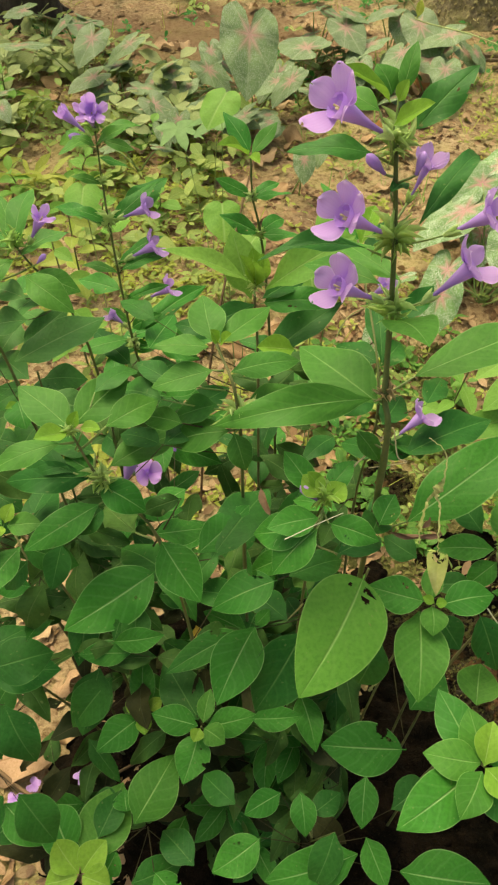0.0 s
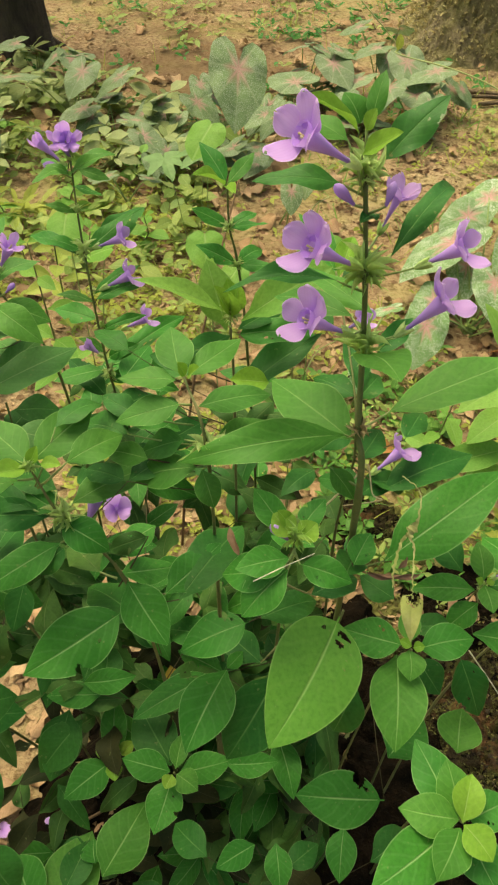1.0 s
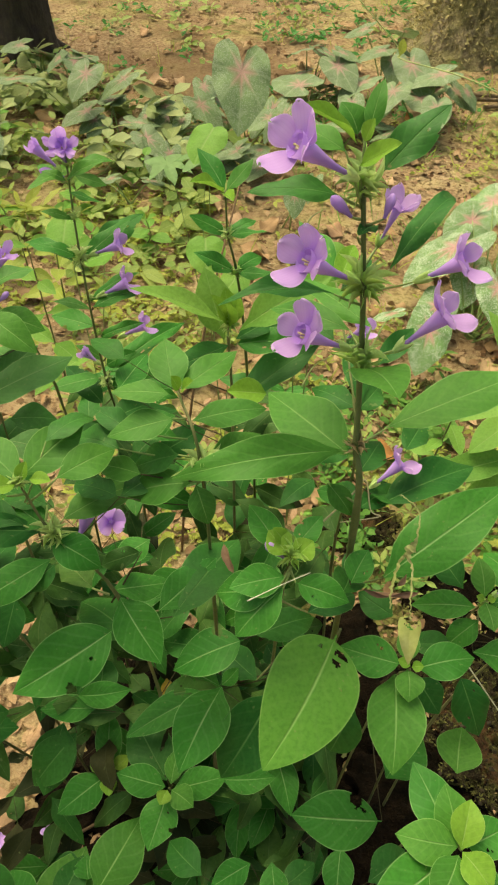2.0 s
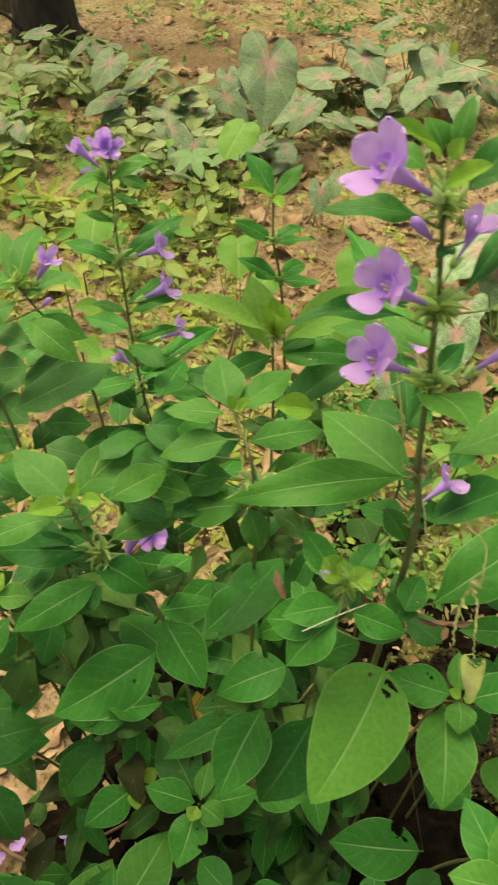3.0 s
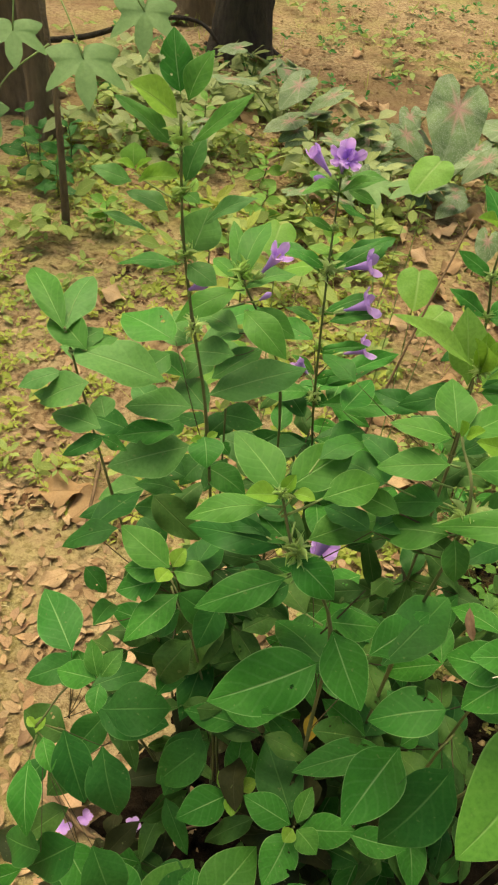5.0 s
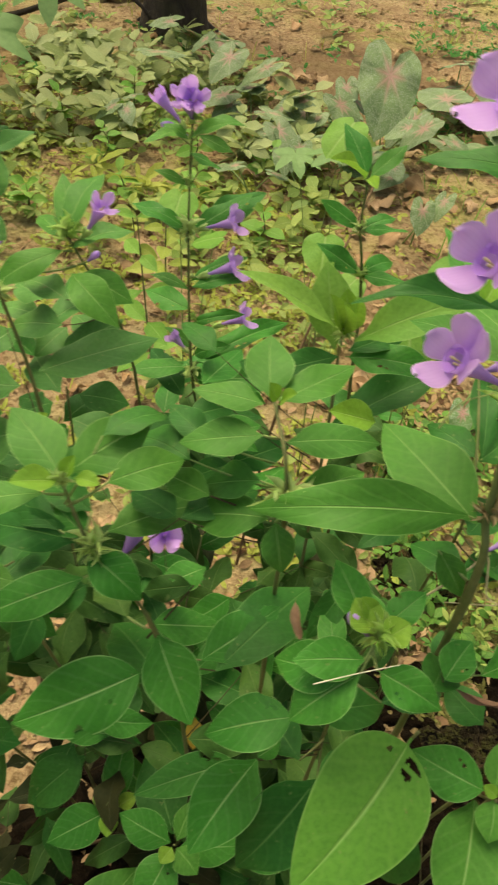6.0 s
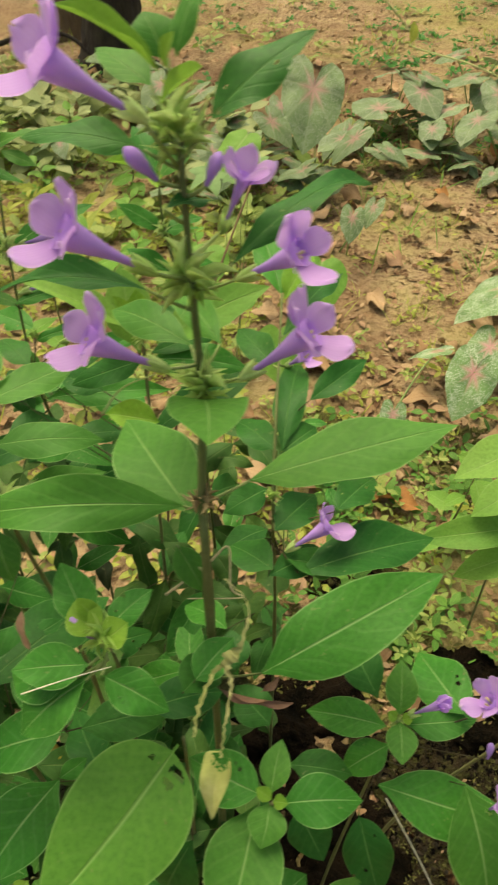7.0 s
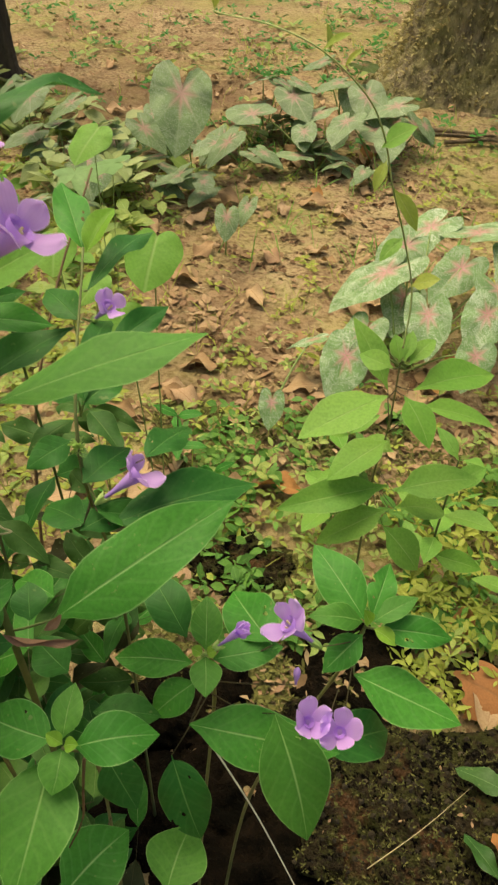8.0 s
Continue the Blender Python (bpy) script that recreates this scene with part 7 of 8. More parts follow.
caladium(0.66, 1.68, [(-0.176, -0.170, 0.16, 0.124, 166, 24), (-0.046, 0.190, 0.18, 0.195, 119, 16), (0.133, 0.148, 0.22, 0.125, 138, 25), (0.094, 0.376, 0.22, 0.150, 117, 20), (0.177, -0.003, 0.18, 0.125, 158, 25),
                     (0.211, 0.312, 0.24, 0.200, -44, 5), (0.133, -0.126, 0.14, 0.100, 159, 25), (0.006, 0.162, 0.12, 0.130, 166, 17), (-0.11, 0.02, 0.10, 0.12, 150, 20), (0.04, 0.02, 0.16, 0.13, 175, 22), (0.22, 0.08, 0.20, 0.13, 200, 22), (0.02, 0.30, 0.20, 0.14, 140, 15), (0.298, 0.186, 0.22, 0.16, -175, 17)],
         "caladium with white-speckled leaves and pink hearts", True, 7)
caladium(0.33, 1.50, [(-0.014, -0.08, 0.09, 0.065, 180, 30), (0.09, 0.16, 0.10, 0.075, 80, 21)], "small caladium with pale speckled leaves", True, 8)
caladium(0.17, 2.28, [(0.01, -0.08, 0.16, 0.08, 185, 35), (0.07, -0.02, 0.17, 0.07, 150, 35)], "small pale caladium in bare soil", False, 9)
caladium(-0.22, 2.45, [(0.0, -0.08, 0.21, 0.08, 180, 35), (-0.06, -0.02, 0.15, 0.07, 200, 30)], "small pale caladium in bare soil", False, 10)


# ---- herbs, vine and sapling ----
def herb(name, root, top, pairs, size, data, label, category="herb", lean=20.0, radius=0.003, seed=0, start=0.25, width=0.45):
    """An upright herb: one stem with opposite pairs of leaves, smaller to the top."""
    rnd = random.Random(seed)
    root, top = Vector(root), Vector(top)
    plant = thing(name, root, label, category)
    mid = root.lerp(top, 0.5) + Vector((rnd.uniform(-0.02, 0.02), rnd.uniform(-0.02, 0.02), 0))
    line = smooth_path([root, mid, top], 8)
    bm = bmesh.new()
    tube(bm, line, [radius * (1 - 0.6 * i / len(line)) for i in range(len(line))], 6)
    part("stem", mesh_of("stem", bm, STEM_GREEN), plant, Matrix.Identity(4))
    turn = rnd.uniform(0, 3)
    for k in range(pairs):
        s = start + (1 - start) * k / max(1, pairs - 1)
        p = line[min(len(line) - 1, int(s * (len(line) - 1)))]
        turn += 1.45
        for side in (0, math.pi):
            a = turn + side + rnd.uniform(-0.3, 0.3)
            length = size * (1.1 - 0.55 * s) * rnd.uniform(0.8, 1.15)
            rise = rnd.uniform(-0.35, 0.25) + (0.5 if s > 0.95 else 0.0)
            tip = p + Vector((math.cos(a), math.sin(a), rise)) * length
            part("leaf", data[rnd.randrange(len(data))], plant, leaf_pose(p, tip, length * width, rnd.uniform(-20, 20)))
    return plant


WEED_LEAVES = LEAVES["weed"]
LIME_LEAVES = [blade_mesh("lime_leaf", LEAF_LIME_HERB, seed=60 + k, along=8, across=2, arch=0.06, fold=0.15, stalk=0.1) for k in range(3)]
herb("leafy_herb", (0.62, 1.02, 0), (0.60, 0.98, 0.34), 5, 0.11, WEED_LEAVES, "light green leafy herb among ground cover", seed=4)
herb("leafy_herb", (0.42, 1.12, 0), (0.44, 1.08, 0.30), 5, 0.10, WEED_LEAVES, "light green leafy herb among ground cover", seed=5)
herb("leafy_herb", (0.74, 0.92, 0), (0.73, 0.90, 0.30), 5, 0.10, WEED_LEAVES, "light green leafy herb among ground cover", seed=6)
herb("seedling", (0.13, 1.30, 0), (0.12, 1.28, 0.16), 3, 0.09, LEAVES["mature"], "dark green seedling in the leaf litter", seed=7, start=0.5)
herb("seedling", (0.20, 1.20, 0), (0.20, 1.18, 0.10), 2, 0.08, LEAVES["mature"], "dark green seedling in the leaf litter", seed=8, start=0.6)
herb("leafy_herb", (-0.47, 1.75, 0), (-0.46, 1.72, 0.30), 5, 0.105, LIME_LEAVES, "yellow-green herb with spreading leaves", seed=9)
herb("leafy_herb", (-0.62, 1.95, 0), (-0.62, 1.92, 0.18), 4, 0.08, LIME_LEAVES, "yellow-green herb with spreading leaves", seed=10)
herb("leafy_herb", (-0.40, 1.40, 0), (-0.42, 1.38, 0.46), 5, 0.11, WEED_LEAVES, "light green leafy herb among the shrubs", seed=11)
for k, (x, y, h) in enumerate(((-0.78, 2.25, 0.16), (-0.55, 2.35, 0.15), (-0.30, 2.15, 0.16), (-0.92, 2.5, 0.18), (-0.62, 2.6, 0.16), (-0.45, 2.05, 0.18),
                               (-1.02, 2.1, 0.15), (-1.15, 2.7, 0.2), (-0.35, 2.6, 0.15), (-0.95, 2.95, 0.2))):
    herb("leafy_herb", (x, y, 0), (x + 0.02, y - 0.03, h * 0.7), 4, 0.085, WEED_LEAVES, "pale green leafy weed in patchy soil", seed=20 + k, width=0.6)


def broad_herb(x, y, leaves, data, label, name="vine_seedling"):
    """leaves: (dx, dy, height, size, turn, pitch)."""
    plant = thing(name, (x, y, 0), label, "seedling")
    for dx, dy, h, size, turn, pitch in leaves:
        stalked(plant, data, (x, y, 0), (x + dx, y + dy, h), size, turn, pitch, 0, "leaf", 0.0013)


broad_herb(-0.06, 1.60, [(0.01, -0.05, 0.62, 0.07, 150, 25)], ROUNDS[0], "thin seedling with one pale yellow-green leaf")
broad_herb(-0.10, 1.86, [(0.03, -0.04, 0.46, 0.09, 80, 10), (-0.08, 0.04, 0.40, 0.08, 200, 12)], PALMS[0], "seedling with soft pale lobed leaves")
broad_herb(0.12, 1.02, [(0.02, -0.06, 0.70, 0.06, 170, 30), (-0.02, -0.10, 0.62, 0.055, 190, 35)], ROUNDS[1], "vine shoot with two rounded pale green leaves")
broad_herb(-0.02, 1.20, [(-0.02, -0.05, 0.60, 0.055, 185, 25), (0.03, -0.02, 0.52, 0.05, 140, 25)], ROUNDS[0], "vine shoot with two rounded pale green leaves")
broad_herb(-0.30, 1.30, [(0.0, -0.05, 0.58, 0.055, 180, 20), (0.05, 0.02, 0.48, 0.05, 90, 20)], ROUNDS[1], "vine shoot with two rounded pale green leaves")

vine = strand("vine", [(0.446, 0.86, 0.63), (0.451, 0.89, 0.69), (0.432, 0.90, 0.756), (0.41, 0.90, 0.814), (0.393, 0.90, 0.867), (0.37, 0.90, 0.905), (0.322, 0.90, 0.944), (0.27, 0.93, 0.958), (0.215, 1.0, 0.952), (0.212, 1.01, 0.962), (0.15, 1.02, 1.02), (0.10, 1.0, 1.08)],
              0.0013, TENDRIL, "thin pale green vine tip reaching from a herb", "vine")
for base, tip, wide, forms in (((0.392, 0.90, 0.854), (0.424, 0.89, 0.880), 0.028, WEED_LEAVES), ((0.400, 0.90, 0.842), (0.388, 0.88, 0.815), 0.014, LIME_LEAVES), ((0.411, 0.90, 0.812), (0.443, 0.89, 0.768), 0.021, LIME_LEAVES),
                               ((0.322, 0.90, 0.944), (0.348, 0.89, 0.962), 0.011, LIME_LEAVES), ((0.330, 0.90, 0.942), (0.325, 0.91, 0.966), 0.007, LIME_LEAVES), ((0.345, 0.90, 0.930), (0.362, 0.90, 0.948), 0.007, LIME_LEAVES),
                               ((0.432, 0.90, 0.756), (0.405, 0.88, 0.735), 0.020, WEED_LEAVES), ((0.448, 0.89, 0.70), (0.478, 0.88, 0.716), 0.022, LIME_LEAVES), ((0.213, 1.0, 0.954), (0.213, 0.99, 0.978), 0.011, LIME_LEAVES), ((0.10, 1.0, 1.08), (0.07, 0.98, 1.05), 0.027, WEED_LEAVES)):
    part("leaf", forms[0], vine, leaf_pose(base, tip, wide, 10))

sapling = thing("sapling", (-1.12, 2.02, 0), "slim brown sapling with pale lobed leaves", "tree")
bm = bmesh.new()
tube(bm, smooth_path([(-1.12, 2.02, -0.02), (-1.10, 1.99, 0.15), (-1.10, 2.0, 0.34), (-1.13, 2.05, 0.52), (-1.20, 2.12, 0.80), (-1.28, 2.16, 1.3)], 6), [0.015 - 0.0004 * i for i in range(31)], 8)
part("trunk", mesh_of("trunk", bm, BARK_PALE), sapling, Matrix.Identity(4))
for root, joint, size, turn, pitch in (((-1.16, 2.09, 0.74), (-0.981, 1.943, 0.565), 0.175, 207, 32), ((-1.20, 2.12, 0.85), (-1.176, 1.946, 0.603), 0.14, 206, 28), ((-1.22, 2.13, 0.95), (-0.857, 2.066, 0.665), 0.15, 196, 40),
                                       ((-1.13, 2.05, 0.55), (-1.24, 1.86, 0.42), 0.12, 170, 40)):
    stalked(sapling, PALMS[0], root, joint, size * 0.8, turn, pitch, 0, "leaf", 0.003)
tree((-1.47, 2.62, 0), 0.05, 2.2, BARK_PALE, "brown slender trunk with peeling bark", 0.5, (-0.05, 0.05), 6)
tree((-1.80, 2.95, 0), 0.14, 2.6, BARK_PALE, "brown trunk with peeling bark behind a sapling", 0.4, (0, 0), 8)
strand("branch", [(-2.3, 3.50, -0.02), (-1.81, 3.62, 0.05), (-1.62, 3.71, 0.10), (-1.45, 3.78, 0.15), (-1.29, 3.82, 0.16), (-1.19, 3.81, 0.13), (-1.10, 3.80, 0.03)], 0.016, BARK_DARK, "dark arching dead branch by a tree trunk", "branch")
for k, (x, y, h) in enumerate(((-1.33, 2.30, 0.20), (-1.24, 2.22, 0.14), (-1.42, 2.38, 0.22), (-1.30, 2.45, 0.16))):
    herb("leafy_herb", (x, y, 0), (x + 0.02, y - 0.03, h), 4, 0.10, LEAVES["dark"], "dark green herb beside a sapling", seed=80 + k, width=0.5)
for k, (a, b) in enumerate((((1.0, 3.45, 0.01), (1.6, 3.15, 0.02)), ((0.95, 3.38, 0.015), (1.45, 3.22, 0.01)), ((1.05, 3.3, 0.01), (1.7, 3.28, 0.02)))):
    strand("tree_root", [a, Vector(a).lerp(Vector(b), 0.5) + Vector((0, 0.03, 0.012)), b], 0.010, BARK_PALE, "thin bare root lying on the soil", "root")
strand("twig", [(-0.42, 0.42, 0.02), (-0.30, 0.36, 0.05), (-0.14, 0.44, 0.04)], 0.004, STEM_BROWN, "thin dark fallen twig", "twig")
strand("twig", [(-0.62, 1.10, 0.01), (-0.58, 0.98, 0.05), (-0.56, 0.86, 0.02)], 0.005, STEM_BROWN, "thin dark fallen twig", "twig")
strand("dead_twig", [(-0.10, 0.95, 0.0), (-0.07, 0.98, 0.35), (-0.03, 1.06, 0.55), (0.02, 1.20, 0.70)], 0.003, STEM_BROWN, "thin bare brown twig standing among shrubs", "twig")


# ---- fallen leaves ----
DRY = [blade_mesh("dry_leaf", LEAF_DRY, seed=70 + k, arch=0.05 + 0.05 * k, fold=0.16 - 0.1 * k, wave=0.16, stalk=0.08) for k in range(3)]
RUST = [blade_mesh("rust_leaf", LEAF_RUST, seed=75 + k, arch=0.12, fold=0.2, wave=0.12, stalk=0.06, shape=(0.5, 0.6)) for k in range(2)]


def fallen_leaf(x, y, length, turn, data, label="curled dry brown leaf on the soil", width=0.5, z=0.0):
    a = radians(turn)
    h = ground_height(x, y) + 0.006 + z
    base = Vector((x, y, h))
    tip = base + Vector((math.cos(a) * length, math.sin(a) * length, 0.012))
    ob = new("fallen_leaf", data)
    ob.matrix_basis = leaf_pose(base, tip, length * width, leaf_turns.uniform(-25, 25), Vector((0, 0, 1)))
    return tagged(ob, label, "leaf", "fallen leaves")


def ragged(a, signed):
    """A broad leaf with shallow uneven lobes."""
    return float(np.interp(a, (0, 0.2, 0.5, 0.75, 1.05, 1.4, 1.75, 2.1, 2.5, 2.9, 3.15), (1.0, 0.80, 0.66, 0.78, 0.84, 0.62, 0.70, 0.66, 0.52, 0.40, 0.34))) * (1 + 0.07 * math.sin(9 * signed) + 0.05 * math.sin(17 * signed))


big_leaf = new("fallen_leaf", outline_mesh("ragged_leaf", LEAF_RUST, ragged, 5, 60, 0.3, 3))
big_leaf.matrix_basis = pose(0.685, 0.745, 0.040, 14, -10, 60) @ Matrix.Scale(0.074, 4)
tagged(big_leaf, "large rust-orange fallen leaf beside a mossy stone", "leaf", "fallen leaves")


def stone_rise(x, y):
    """How far the stone stands above the soil at a place."""
    near = [p.z for p in (stone.matrix_basis @ v.co for v in stone.data.vertices) if (p.x - x) ** 2 + (p.y - y) ** 2 < 0.0009]
    return max(near) - ground_height(x, y) - 0.004


GREEN_LEAF = blade_mesh("green_leaf", LEAF_FALLEN, seed=81, arch=0.03, fold=0.08, wave=0.08, shape=(0.5, 0.9))
fallen_leaf(0.58, 0.605, 0.085, -30, GREEN_LEAF, "dull green leaf lying on a mossy stone", 0.45, stone_rise(0.60, 0.59))
fallen_leaf(0.575, 0.515, 0.070, -62, GREEN_LEAF, "dull green leaf lying on a mossy stone", 0.42, stone_rise(0.59, 0.49))
fallen_leaf(0.612, 0.515, 0.075, -70, RUST[0], "rust-brown fallen leaf lying on a mossy stone", 0.55, stone_rise(0.625, 0.48))
fallen_leaf(0.62, 0.84, 0.11, 55, RUST[1], "rust-orange fallen leaf on the soil", 0.5)
fallen_leaf(0.27, 1.22, 0.12, -12, RUST[1], "tan fallen leaf on the soil", 0.5)
fallen_leaf(-0.72, 0.98, 0.14, 15, DRY[0], "tan fallen leaf on the soil", 0.6)
fallen_leaf(-0.62, 0.92, 0.13, 60, DRY[1], width=0.6)
fallen_leaf(-0.45, 0.42, 0.14, 10, DRY[2], width=0.6)
scatter = random.Random(17)
for k in range(190):
    x, y = scatter.uniform(-1.3, 1.3), scatter.uniform(0.7, 4.6)
    if scatter.random() < 0.35:
        x, y = scatter.uniform(0.0, 0.8), scatter.uniform(1.2, 3.2)
    fallen_leaf(x, y, scatter.uniform(0.05, 0.13), scatter.uniform(0, 360), DRY[scatter.randrange(3)] if scatter.random() < 0.95 else RUST[scatter.randrange(2)], width=scatter.uniform(0.35, 0.6))


for k in range(22):
    x = scatter.uniform(-0.85, -0.18)
    fallen_leaf(x, scatter.uniform(0.32, 1.1), scatter.uniform(0.04, 0.085), scatter.uniform(0, 360), DRY[scatter.randrange(3)], width=scatter.uniform(0.4, 0.65))


def fallen_flower(x, y, turn):
    ob = thing("fallen_flower", (x, y, 0.01), "faded violet flower fallen on the soil", "flower", "fallen flowers")
    for k in range(4):
        data = PETALS[k]
        part("petal", data, ob, pose(x, y, 0.022, 15, 10 * k - 15, turn + 75 * k) @ Matrix.Scale(0.013, 4))


for x, y, turn in ((-0.302, 0.355, 0), (-0.345, 0.39, 140), (-0.37, 0.37, 60), (-0.27, 0.40, 200)):
    fallen_flower(x, y, turn)


# ---- ground cover ----
def sown(name, label, category, material, spots, size, blades, lift, seed, shape=(0.62, 0.85), width=0.5, upright=0.6):
    """Many small rosettes joined in one mesh."""
    rnd = random.Random(seed)
    verts, faces, coords = [], [], []
    for x, y, *rest in spots:
        z = rest[0] if rest else ground_height(x, y)
        top = z + lift * rnd.uniform(0.1, 1.0)
        turn = rnd.uniform(0, 6)
        for k in range(rnd.randint(*blades)):
            a = turn + k * 2.4
            length = size * rnd.uniform(0.35, 1.35)
            rise = rnd.uniform(-0.3, 1.3) * upright
            roll = rnd.uniform(-0.8, 0.8)
            cx, cy = math.cos(a), math.sin(a)
            half = length * width * 0.5
            n = len(verts)
            for s, w, u in ((0.0, 0.06, 0.0), (0.3, 0.85, 0.3), (0.62, 0.85, 0.62), (1.0, 0.0, 1.0)):
                r = 0.15 * length + s * length
                px, py, pz = x + cx * r, y + cy * r, top + rise * length * s - 0.25 * length * s * s
                if w > 0:
                    flat, lift_side = math.cos(roll) * half * w, math.sin(roll) * half * w
                    verts.append((px - cy * flat, py + cx * flat, pz + 0.12 * half + lift_side))
                    verts.append((px, py, pz))
                    verts.append((px + cy * flat, py - cx * flat, pz + 0.12 * half - lift_side))
                    coords += [(u, 0.0), (u, 0.5), (u, 1.0)]
                else:
                    verts.append((px, py, pz))
                    coords.append((u, 0.5))
            for q in (0, 3):
                faces += [(n + q, n + q + 1, n + q + 4, n + q + 3), (n + q + 1, n + q + 2, n + q + 5, n + q + 4)]
            faces += [(n + 6, n + 7, n + 9), (n + 7, n + 8, n + 9)]
    data = bpy.data.meshes.new(name)
    data.from_pydata(verts, [], faces)
    layer = data.uv_layers.new(name="UVMap")
    index = np.empty(len(data.loops), dtype=np.int32)
    data.loops.foreach_get("vertex_index", index)
    layer.data.foreach_set("uv", np.array(coords, dtype=np.float32)[index].ravel())
    data.materials.append(material)
    for face in data.polygons:
        face.use_smooth = True
    return tagged(new(name, data), label, category, kind="stuff")


def patchy(count, x0, x1, y0, y1, seed, keep):
    """Random places where keep(x, y) gives their share."""
    rnd = random.Random(seed)
    spots = []
    while len(spots) < count:
        x, y = rnd.uniform(x0, x1), rnd.uniform(y0, y1)
        clump = 0.35 + 1.5 * noise.noise((x * 2.3, y * 2.3, seed)) + 0.8 * noise.noise((x * 7.0, y * 7.0, seed))
        if rnd.random() < keep(x, y) * max(0.0, clump):
            spots.append((x, y))
    return spots


def left_side(x, y):
    return 1.0 if x < -0.05 - 0.15 * (y - 2.0) else (0.25 if 2.5 < y < 3.2 else 0.12)


def right_side(x, y):
    return 1.0 if (x > 0.52 or y > 0.95) and x > 0.38 and y < 1.5 else 0.05


sown("ground_weeds", "small pale green weeds scattered over the soil", "weeds", LEAF_COVER, patchy(420, -1.6, 1.5, 1.0, 3.6, 2, left_side), 0.034, (4, 7), 0.04, 2)
sown("ground_weeds", "larger soft green weeds in clumps", "weeds", LEAF_COVER, patchy(150, -1.6, 0.2, 1.9, 3.2, 21, left_side), 0.06, (3, 6), 0.07, 21, width=0.65)
sown("ground_weeds", "yellow-green creeping weeds in patches", "weeds", LEAF_LIME, patchy(560, -1.3, 1.2, 0.9, 3.0, 5, left_side), 0.026, (4, 7), 0.02, 5)
sown("ground_weeds", "tiny creeping leaves close to the soil", "weeds", LEAF_LIME, patchy(2300, -1.5, 1.2, 0.9, 3.3, 6, left_side), 0.019, (3, 6), 0.015, 6)
sown("ground_weeds", "dense low yellow-green ground cover", "weeds", LEAF_LIME, patchy(300, 0.45, 1.1, 0.72, 1.25, 8, right_side), 0.022, (3, 7), 0.05, 8, width=0.4)
sown("ground_weeds", "small green ground cover under the shrubs", "weeds", LEAF_COVER, patchy(420, -0.4, 1.1, 0.75, 1.8, 9, lambda x, y: 0.9 if x > 0.35 else 0.25), 0.021, (3, 6), 0.05, 9)
sown("ground_weeds", "pale soft-leaved weeds in a thick band before the trees", "weeds", LEAF_PALE, patchy(95, -1.5, -0.15, 2.55, 3.4, 51, lambda x, y: 1.0), 0.085, (4, 7), 0.13, 51, width=0.6)
sown("ground_weeds", "pale weeds round the foot of the dark tree", "weeds", LEAF_PALE, patchy(34, -1.7, -0.75, 3.25, 3.8, 52, lambda x, y: 1.0), 0.075, (4, 7), 0.12, 52, width=0.65)
sown("ground_weeds", "yellow-green long-leaved weed clump", "weeds", LEAF_LIME, patchy(9, -1.0, -0.55, 2.25, 2.5, 53, lambda x, y: 1.0), 0.085, (6, 9), 0.06, 53, width=0.3)
sown("ground_weeds", "dark green leafy weeds beside the speckled caladium", "weeds", LEAF_CARPET, patchy(260, 0.50, 1.1, 1.05, 1.55, 44, lambda x, y: 1.0), 0.036, (3, 6), 0.08, 44, width=0.5)
sown("ground_weeds", "dark green creeping weeds between dead leaves", "weeds", LEAF_CARPET, patchy(240, 0.1, 0.75, 0.85, 1.5, 45, lambda x, y: 1.0), 0.026, (3, 6), 0.04, 45, width=0.6)
sown("leaf_litter", "brown broken leaf litter between the weeds", "litter", LITTER, patchy(650, 0.0, 1.1, 0.75, 2.0, 22, lambda x, y: 0.9), 0.030, (1, 3), 0.010, 22, width=0.5, upright=0.5)
sown("moss", "dark olive moss in damp soil", "moss", MOSS_DARK, patchy(3200, 0.05, 1.1, 0.72, 1.5, 23, lambda x, y: 0.9), 0.013, (3, 6), 0.004, 23, upright=0.9)
sown("ground_weeds", "yellow-green weeds crowding behind a mossy stone", "weeds", LEAF_LIME, patchy(330, 0.58, 1.05, 0.76, 1.35, 41, lambda x, y: 1.0), 0.024, (3, 7), 0.06, 41, width=0.4)
sown("ground_weeds", "fine dark green weeds by the trees", "weeds", LEAF_MATURE, patchy(700, -1.8, 1.8, 3.0, 6.5, 10, lambda x, y: 0.8 if x > 0.1 else 0.35), 0.035, (3, 6), 0.04, 10)
sown("grass", "thin pale grass tufts in the soil", "grass", LEAF_WEED, patchy(60, 0.2, 1.0, 1.9, 3.3, 11, lambda x, y: 0.8), 0.06, (5, 9), 0.0, 11, width=0.07, upright=1.6)
sown("grass", "thin pale grass tufts in the soil", "grass", LEAF_LIME, patchy(260, -1.5, 1.2, 1.0, 5.5, 12, lambda x, y: 0.6), 0.05, (4, 7), 0.0, 12, width=0.07, upright=1.6)
sown("leaf_litter", "crumbled dry leaf litter and bark bits", "litter", LITTER, patchy(4200, -1.6, 1.6, 0.2, 5.5, 13, lambda x, y: 0.8), 0.026, (1, 2), 0.004, 13, width=0.55, upright=0.25)
sown("leaf_litter", "broken brown leaves strewn over the bare soil", "litter", LITTER, patchy(240, -0.3, 1.0, 1.15, 3.4, 46, lambda x, y: 0.9), 0.044, (1, 2), 0.004, 46, width=0.6, upright=0.22)
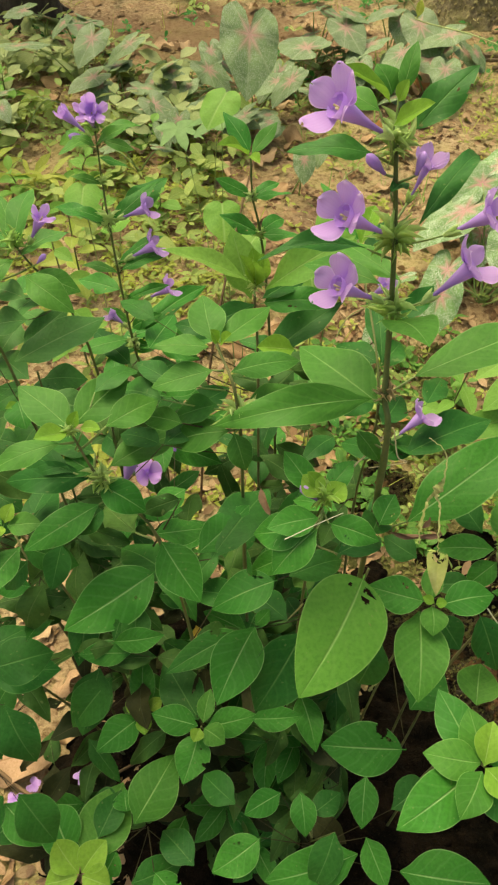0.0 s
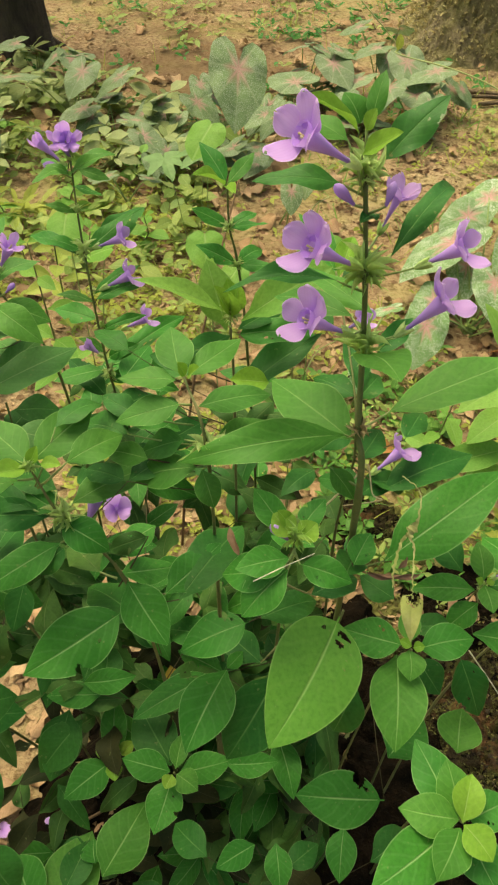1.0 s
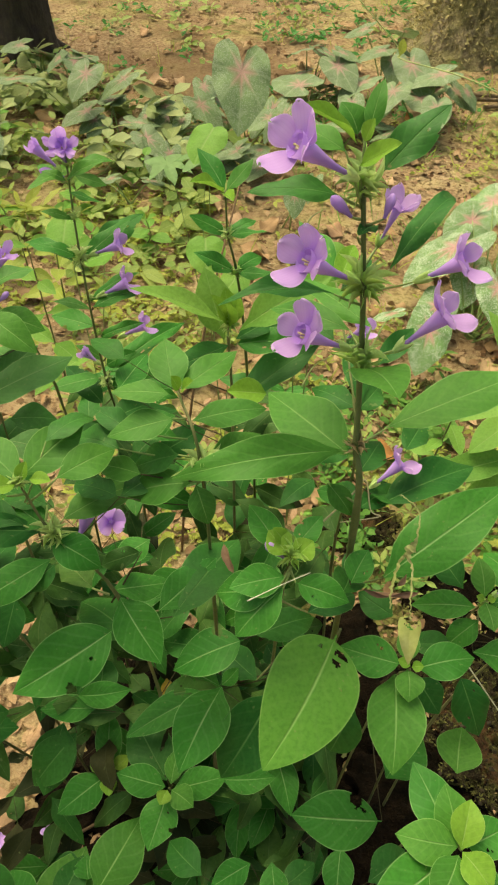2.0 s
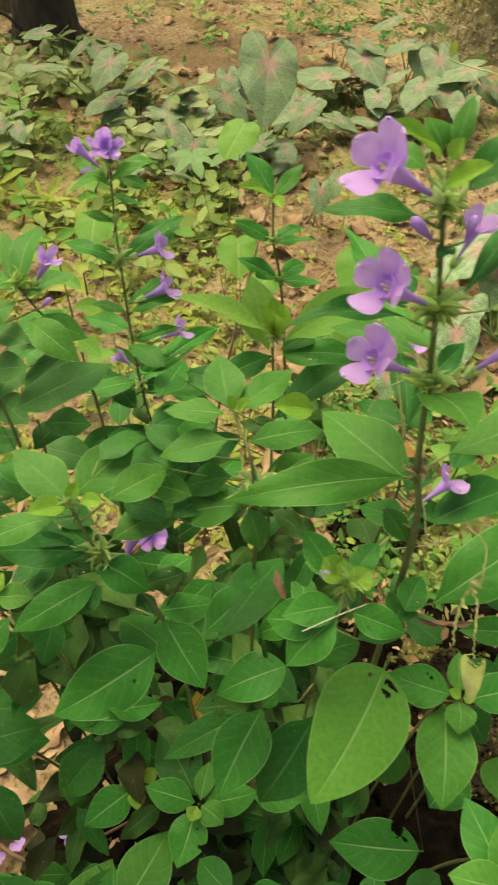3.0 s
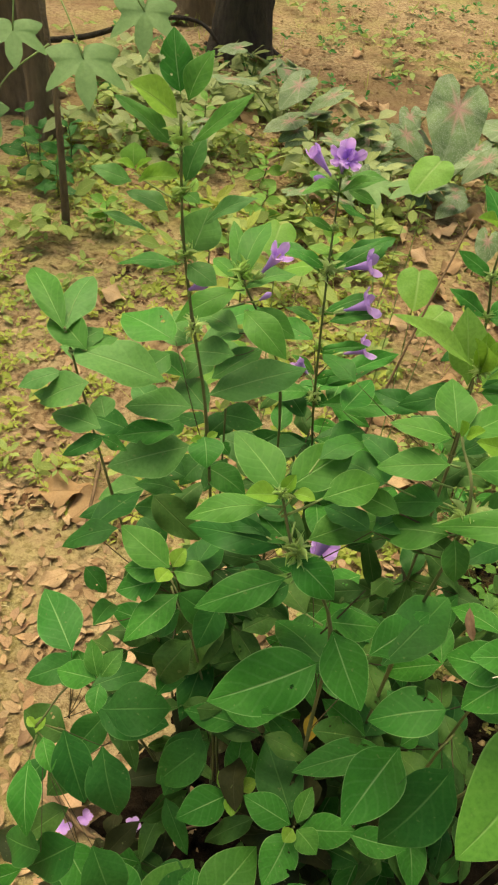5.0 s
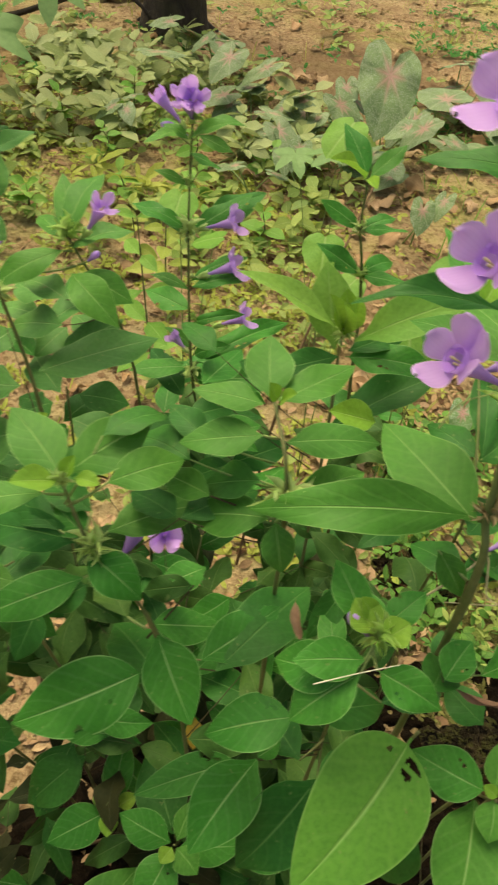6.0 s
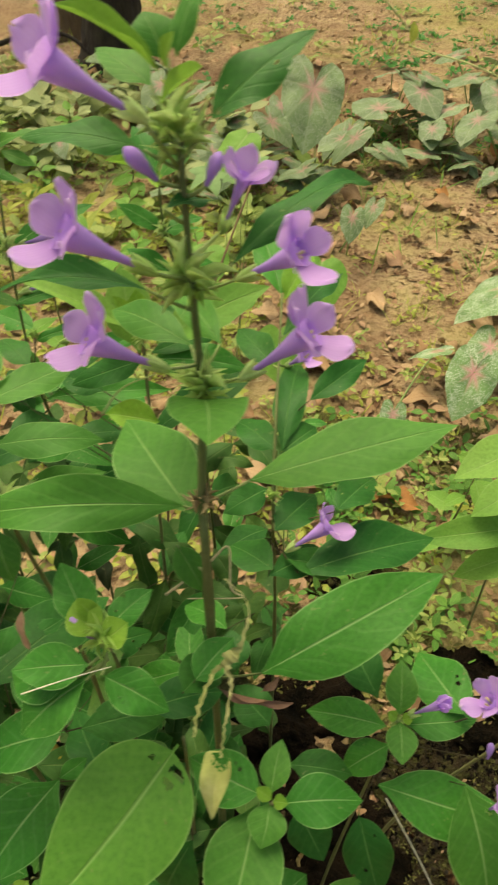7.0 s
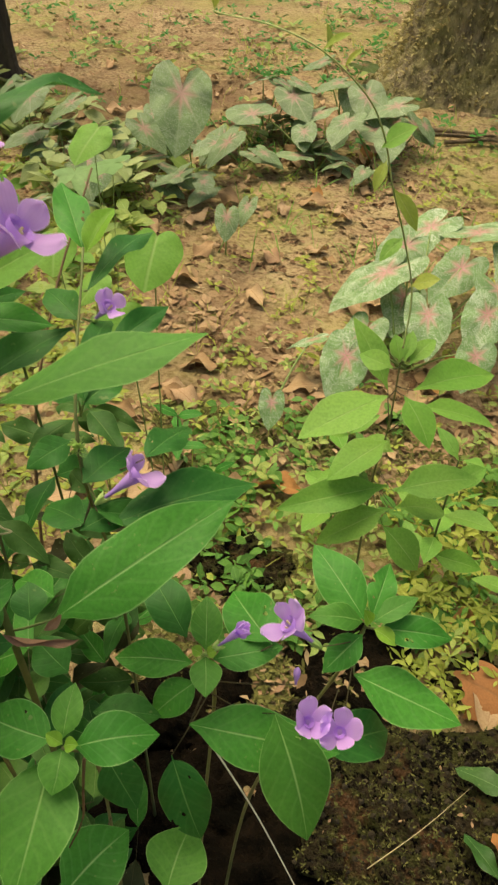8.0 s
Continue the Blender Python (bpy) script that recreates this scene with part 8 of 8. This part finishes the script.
sown("leaf_litter", "dark rotten leaf scraps over the bare soil", "litter", LITTER_DARK, patchy(900, -0.9, 1.1, 0.8, 3.6, 47, lambda x, y: 0.9), 0.022, (1, 3), 0.004, 47, width=0.6, upright=0.35)
sown("leaf_litter", "brown crumbled litter under the shrubs", "litter", LITTER, patchy(900, -0.9, 0.2, 0.2, 1.2, 42, lambda x, y: 0.9), 0.028, (1, 3), 0.008, 42, width=0.55, upright=0.5)
sown("leaf_litter", "straw-coloured bits of stalk on the soil", "litter", STRAW, patchy(900, -1.5, 1.5, 0.3, 4.5, 14, lambda x, y: 0.8), 0.035, (1, 2), 0.004, 14, width=0.07, upright=0.12)
sown("ground_weeds", "sparse weeds scattered beyond the shrubs", "weeds", LEAF_COVER, patchy(1500, -5.0, 5.0, -3.0, 8.0, 15, lambda x, y: 0.0 if -1.6 < x < 1.5 and y < 3.6 else 0.7), 0.05, (4, 7), 0.05, 15)
crumbs = random.Random(16)
tops = [stone.matrix_basis @ v.co for v in stone.data.vertices if v.normal.z > 0.3]
sown("moss", "moss and crumbs over the dark stone", "moss", MOSS_DARK, [tuple(tops[crumbs.randrange(len(tops))]) for _ in range(2600)], 0.005, (1, 4), 0.001, 16, upright=0.9)
sown("leaf_litter", "dry crumbs lying on the dark stone", "litter", LEAF_DRY, [tuple(tops[crumbs.randrange(len(tops))]) for _ in range(40)], 0.008, (1, 2), 0.002, 18)


def stone_top(x, y):
    """The height of the mossy stone's surface at a place."""
    return max(p.z for p in tops if abs(p.x - x) < 0.02 and abs(p.y - y) < 0.02)


fallen_leaf(0.64, 0.60, 0.11, -18, LEAVES["dark"][0], "narrow green leaf fallen on the mossy stone", 0.34, stone_top(0.66, 0.58) - 0.01)
strand("straw", [(0.44, 0.47, stone_top(0.44, 0.47)), (0.52, 0.52, stone_top(0.52, 0.52) + 0.012), (0.60, 0.58, stone_top(0.60, 0.58) + 0.004)], 0.0007, STRAW, "thin dry grass stalk lying on the stone", "straw")
herb("lime_seedling", (0.585, 0.71, 0.0), (0.585, 0.70, 0.035), 3, 0.05, LIME_LEAVES, "tiny yellow-green seedling beside a mossy stone", "seedling", seed=71, start=0.7)
herb("lime_seedling", (0.69, 0.72, 0.0), (0.69, 0.71, 0.035), 3, 0.05, LIME_LEAVES, "tiny yellow-green seedling beside a mossy stone", "seedling", seed=72, start=0.7)


# ---- crumbs of soil ----
def clods(count, seed):
    """Small squashed lumps of clay lying over the ground."""
    rnd = random.Random(seed)
    verts, faces = [], []
    for x, y in patchy(count, -1.7, 1.7, 0.2, 5.5, seed, lambda x, y: 0.8):
        r = 0.004 + 0.012 * rnd.random() ** 3
        z = ground_height(x, y) + r * 0.25
        n = len(verts)
        a0 = rnd.uniform(0, 6)
        for k in range(5):
            a = a0 + k * math.tau / 5
            q = r * rnd.uniform(0.7, 1.25)
            verts.append((x + math.cos(a) * q, y + math.sin(a) * q, z + r * rnd.uniform(-0.2, 0.2)))
        verts.append((x + rnd.uniform(-0.3, 0.3) * r, y + rnd.uniform(-0.3, 0.3) * r, z + r * rnd.uniform(0.5, 0.9)))
        verts.append((x, y, z - r * 0.6))
        for k in range(5):
            faces += [(n + k, n + (k + 1) % 5, n + 5), (n + (k + 1) % 5, n + k, n + 6)]
    data = bpy.data.meshes.new("soil_crumbs")
    data.from_pydata(verts, [], faces)
    data.materials.append(SOIL)
    tagged(new("soil_crumbs", data), "loose crumbs of clay over the ground", "soil", kind="stuff")


clods(3500, 31)


def stone_crumbs(count, seed):
    """Dark grit and small flakes lying in the hollows of the stone."""
    rnd = random.Random(seed)
    verts, faces = [], []
    for _ in range(count):
        x, y, z = tops[rnd.randrange(len(tops))]
        r = 0.0012 + 0.0048 * rnd.random() ** 3
        n = len(verts)
        a0 = rnd.uniform(0, 6)
        for k in range(5):
            a = a0 + k * math.tau / 5
            q = r * rnd.uniform(0.6, 1.3)
            verts.append((x + math.cos(a) * q, y + math.sin(a) * q, z + r * rnd.uniform(-0.3, 0.4)))
        verts.append((x + rnd.uniform(-0.4, 0.4) * r, y + rnd.uniform(-0.4, 0.4) * r, z + r * rnd.uniform(0.6, 1.1)))
        verts.append((x, y, z - r))
        for k in range(5):
            faces += [(n + k, n + (k + 1) % 5, n + 5), (n + (k + 1) % 5, n + k, n + 6)]
    data = bpy.data.meshes.new("grit")
    data.from_pydata(verts, [], faces)
    data.materials.append(GRIT)
    tagged(new("grit", data), "dark grit and flakes lying on the mossy stone", "soil", kind="stuff")


stone_crumbs(2600, 33)
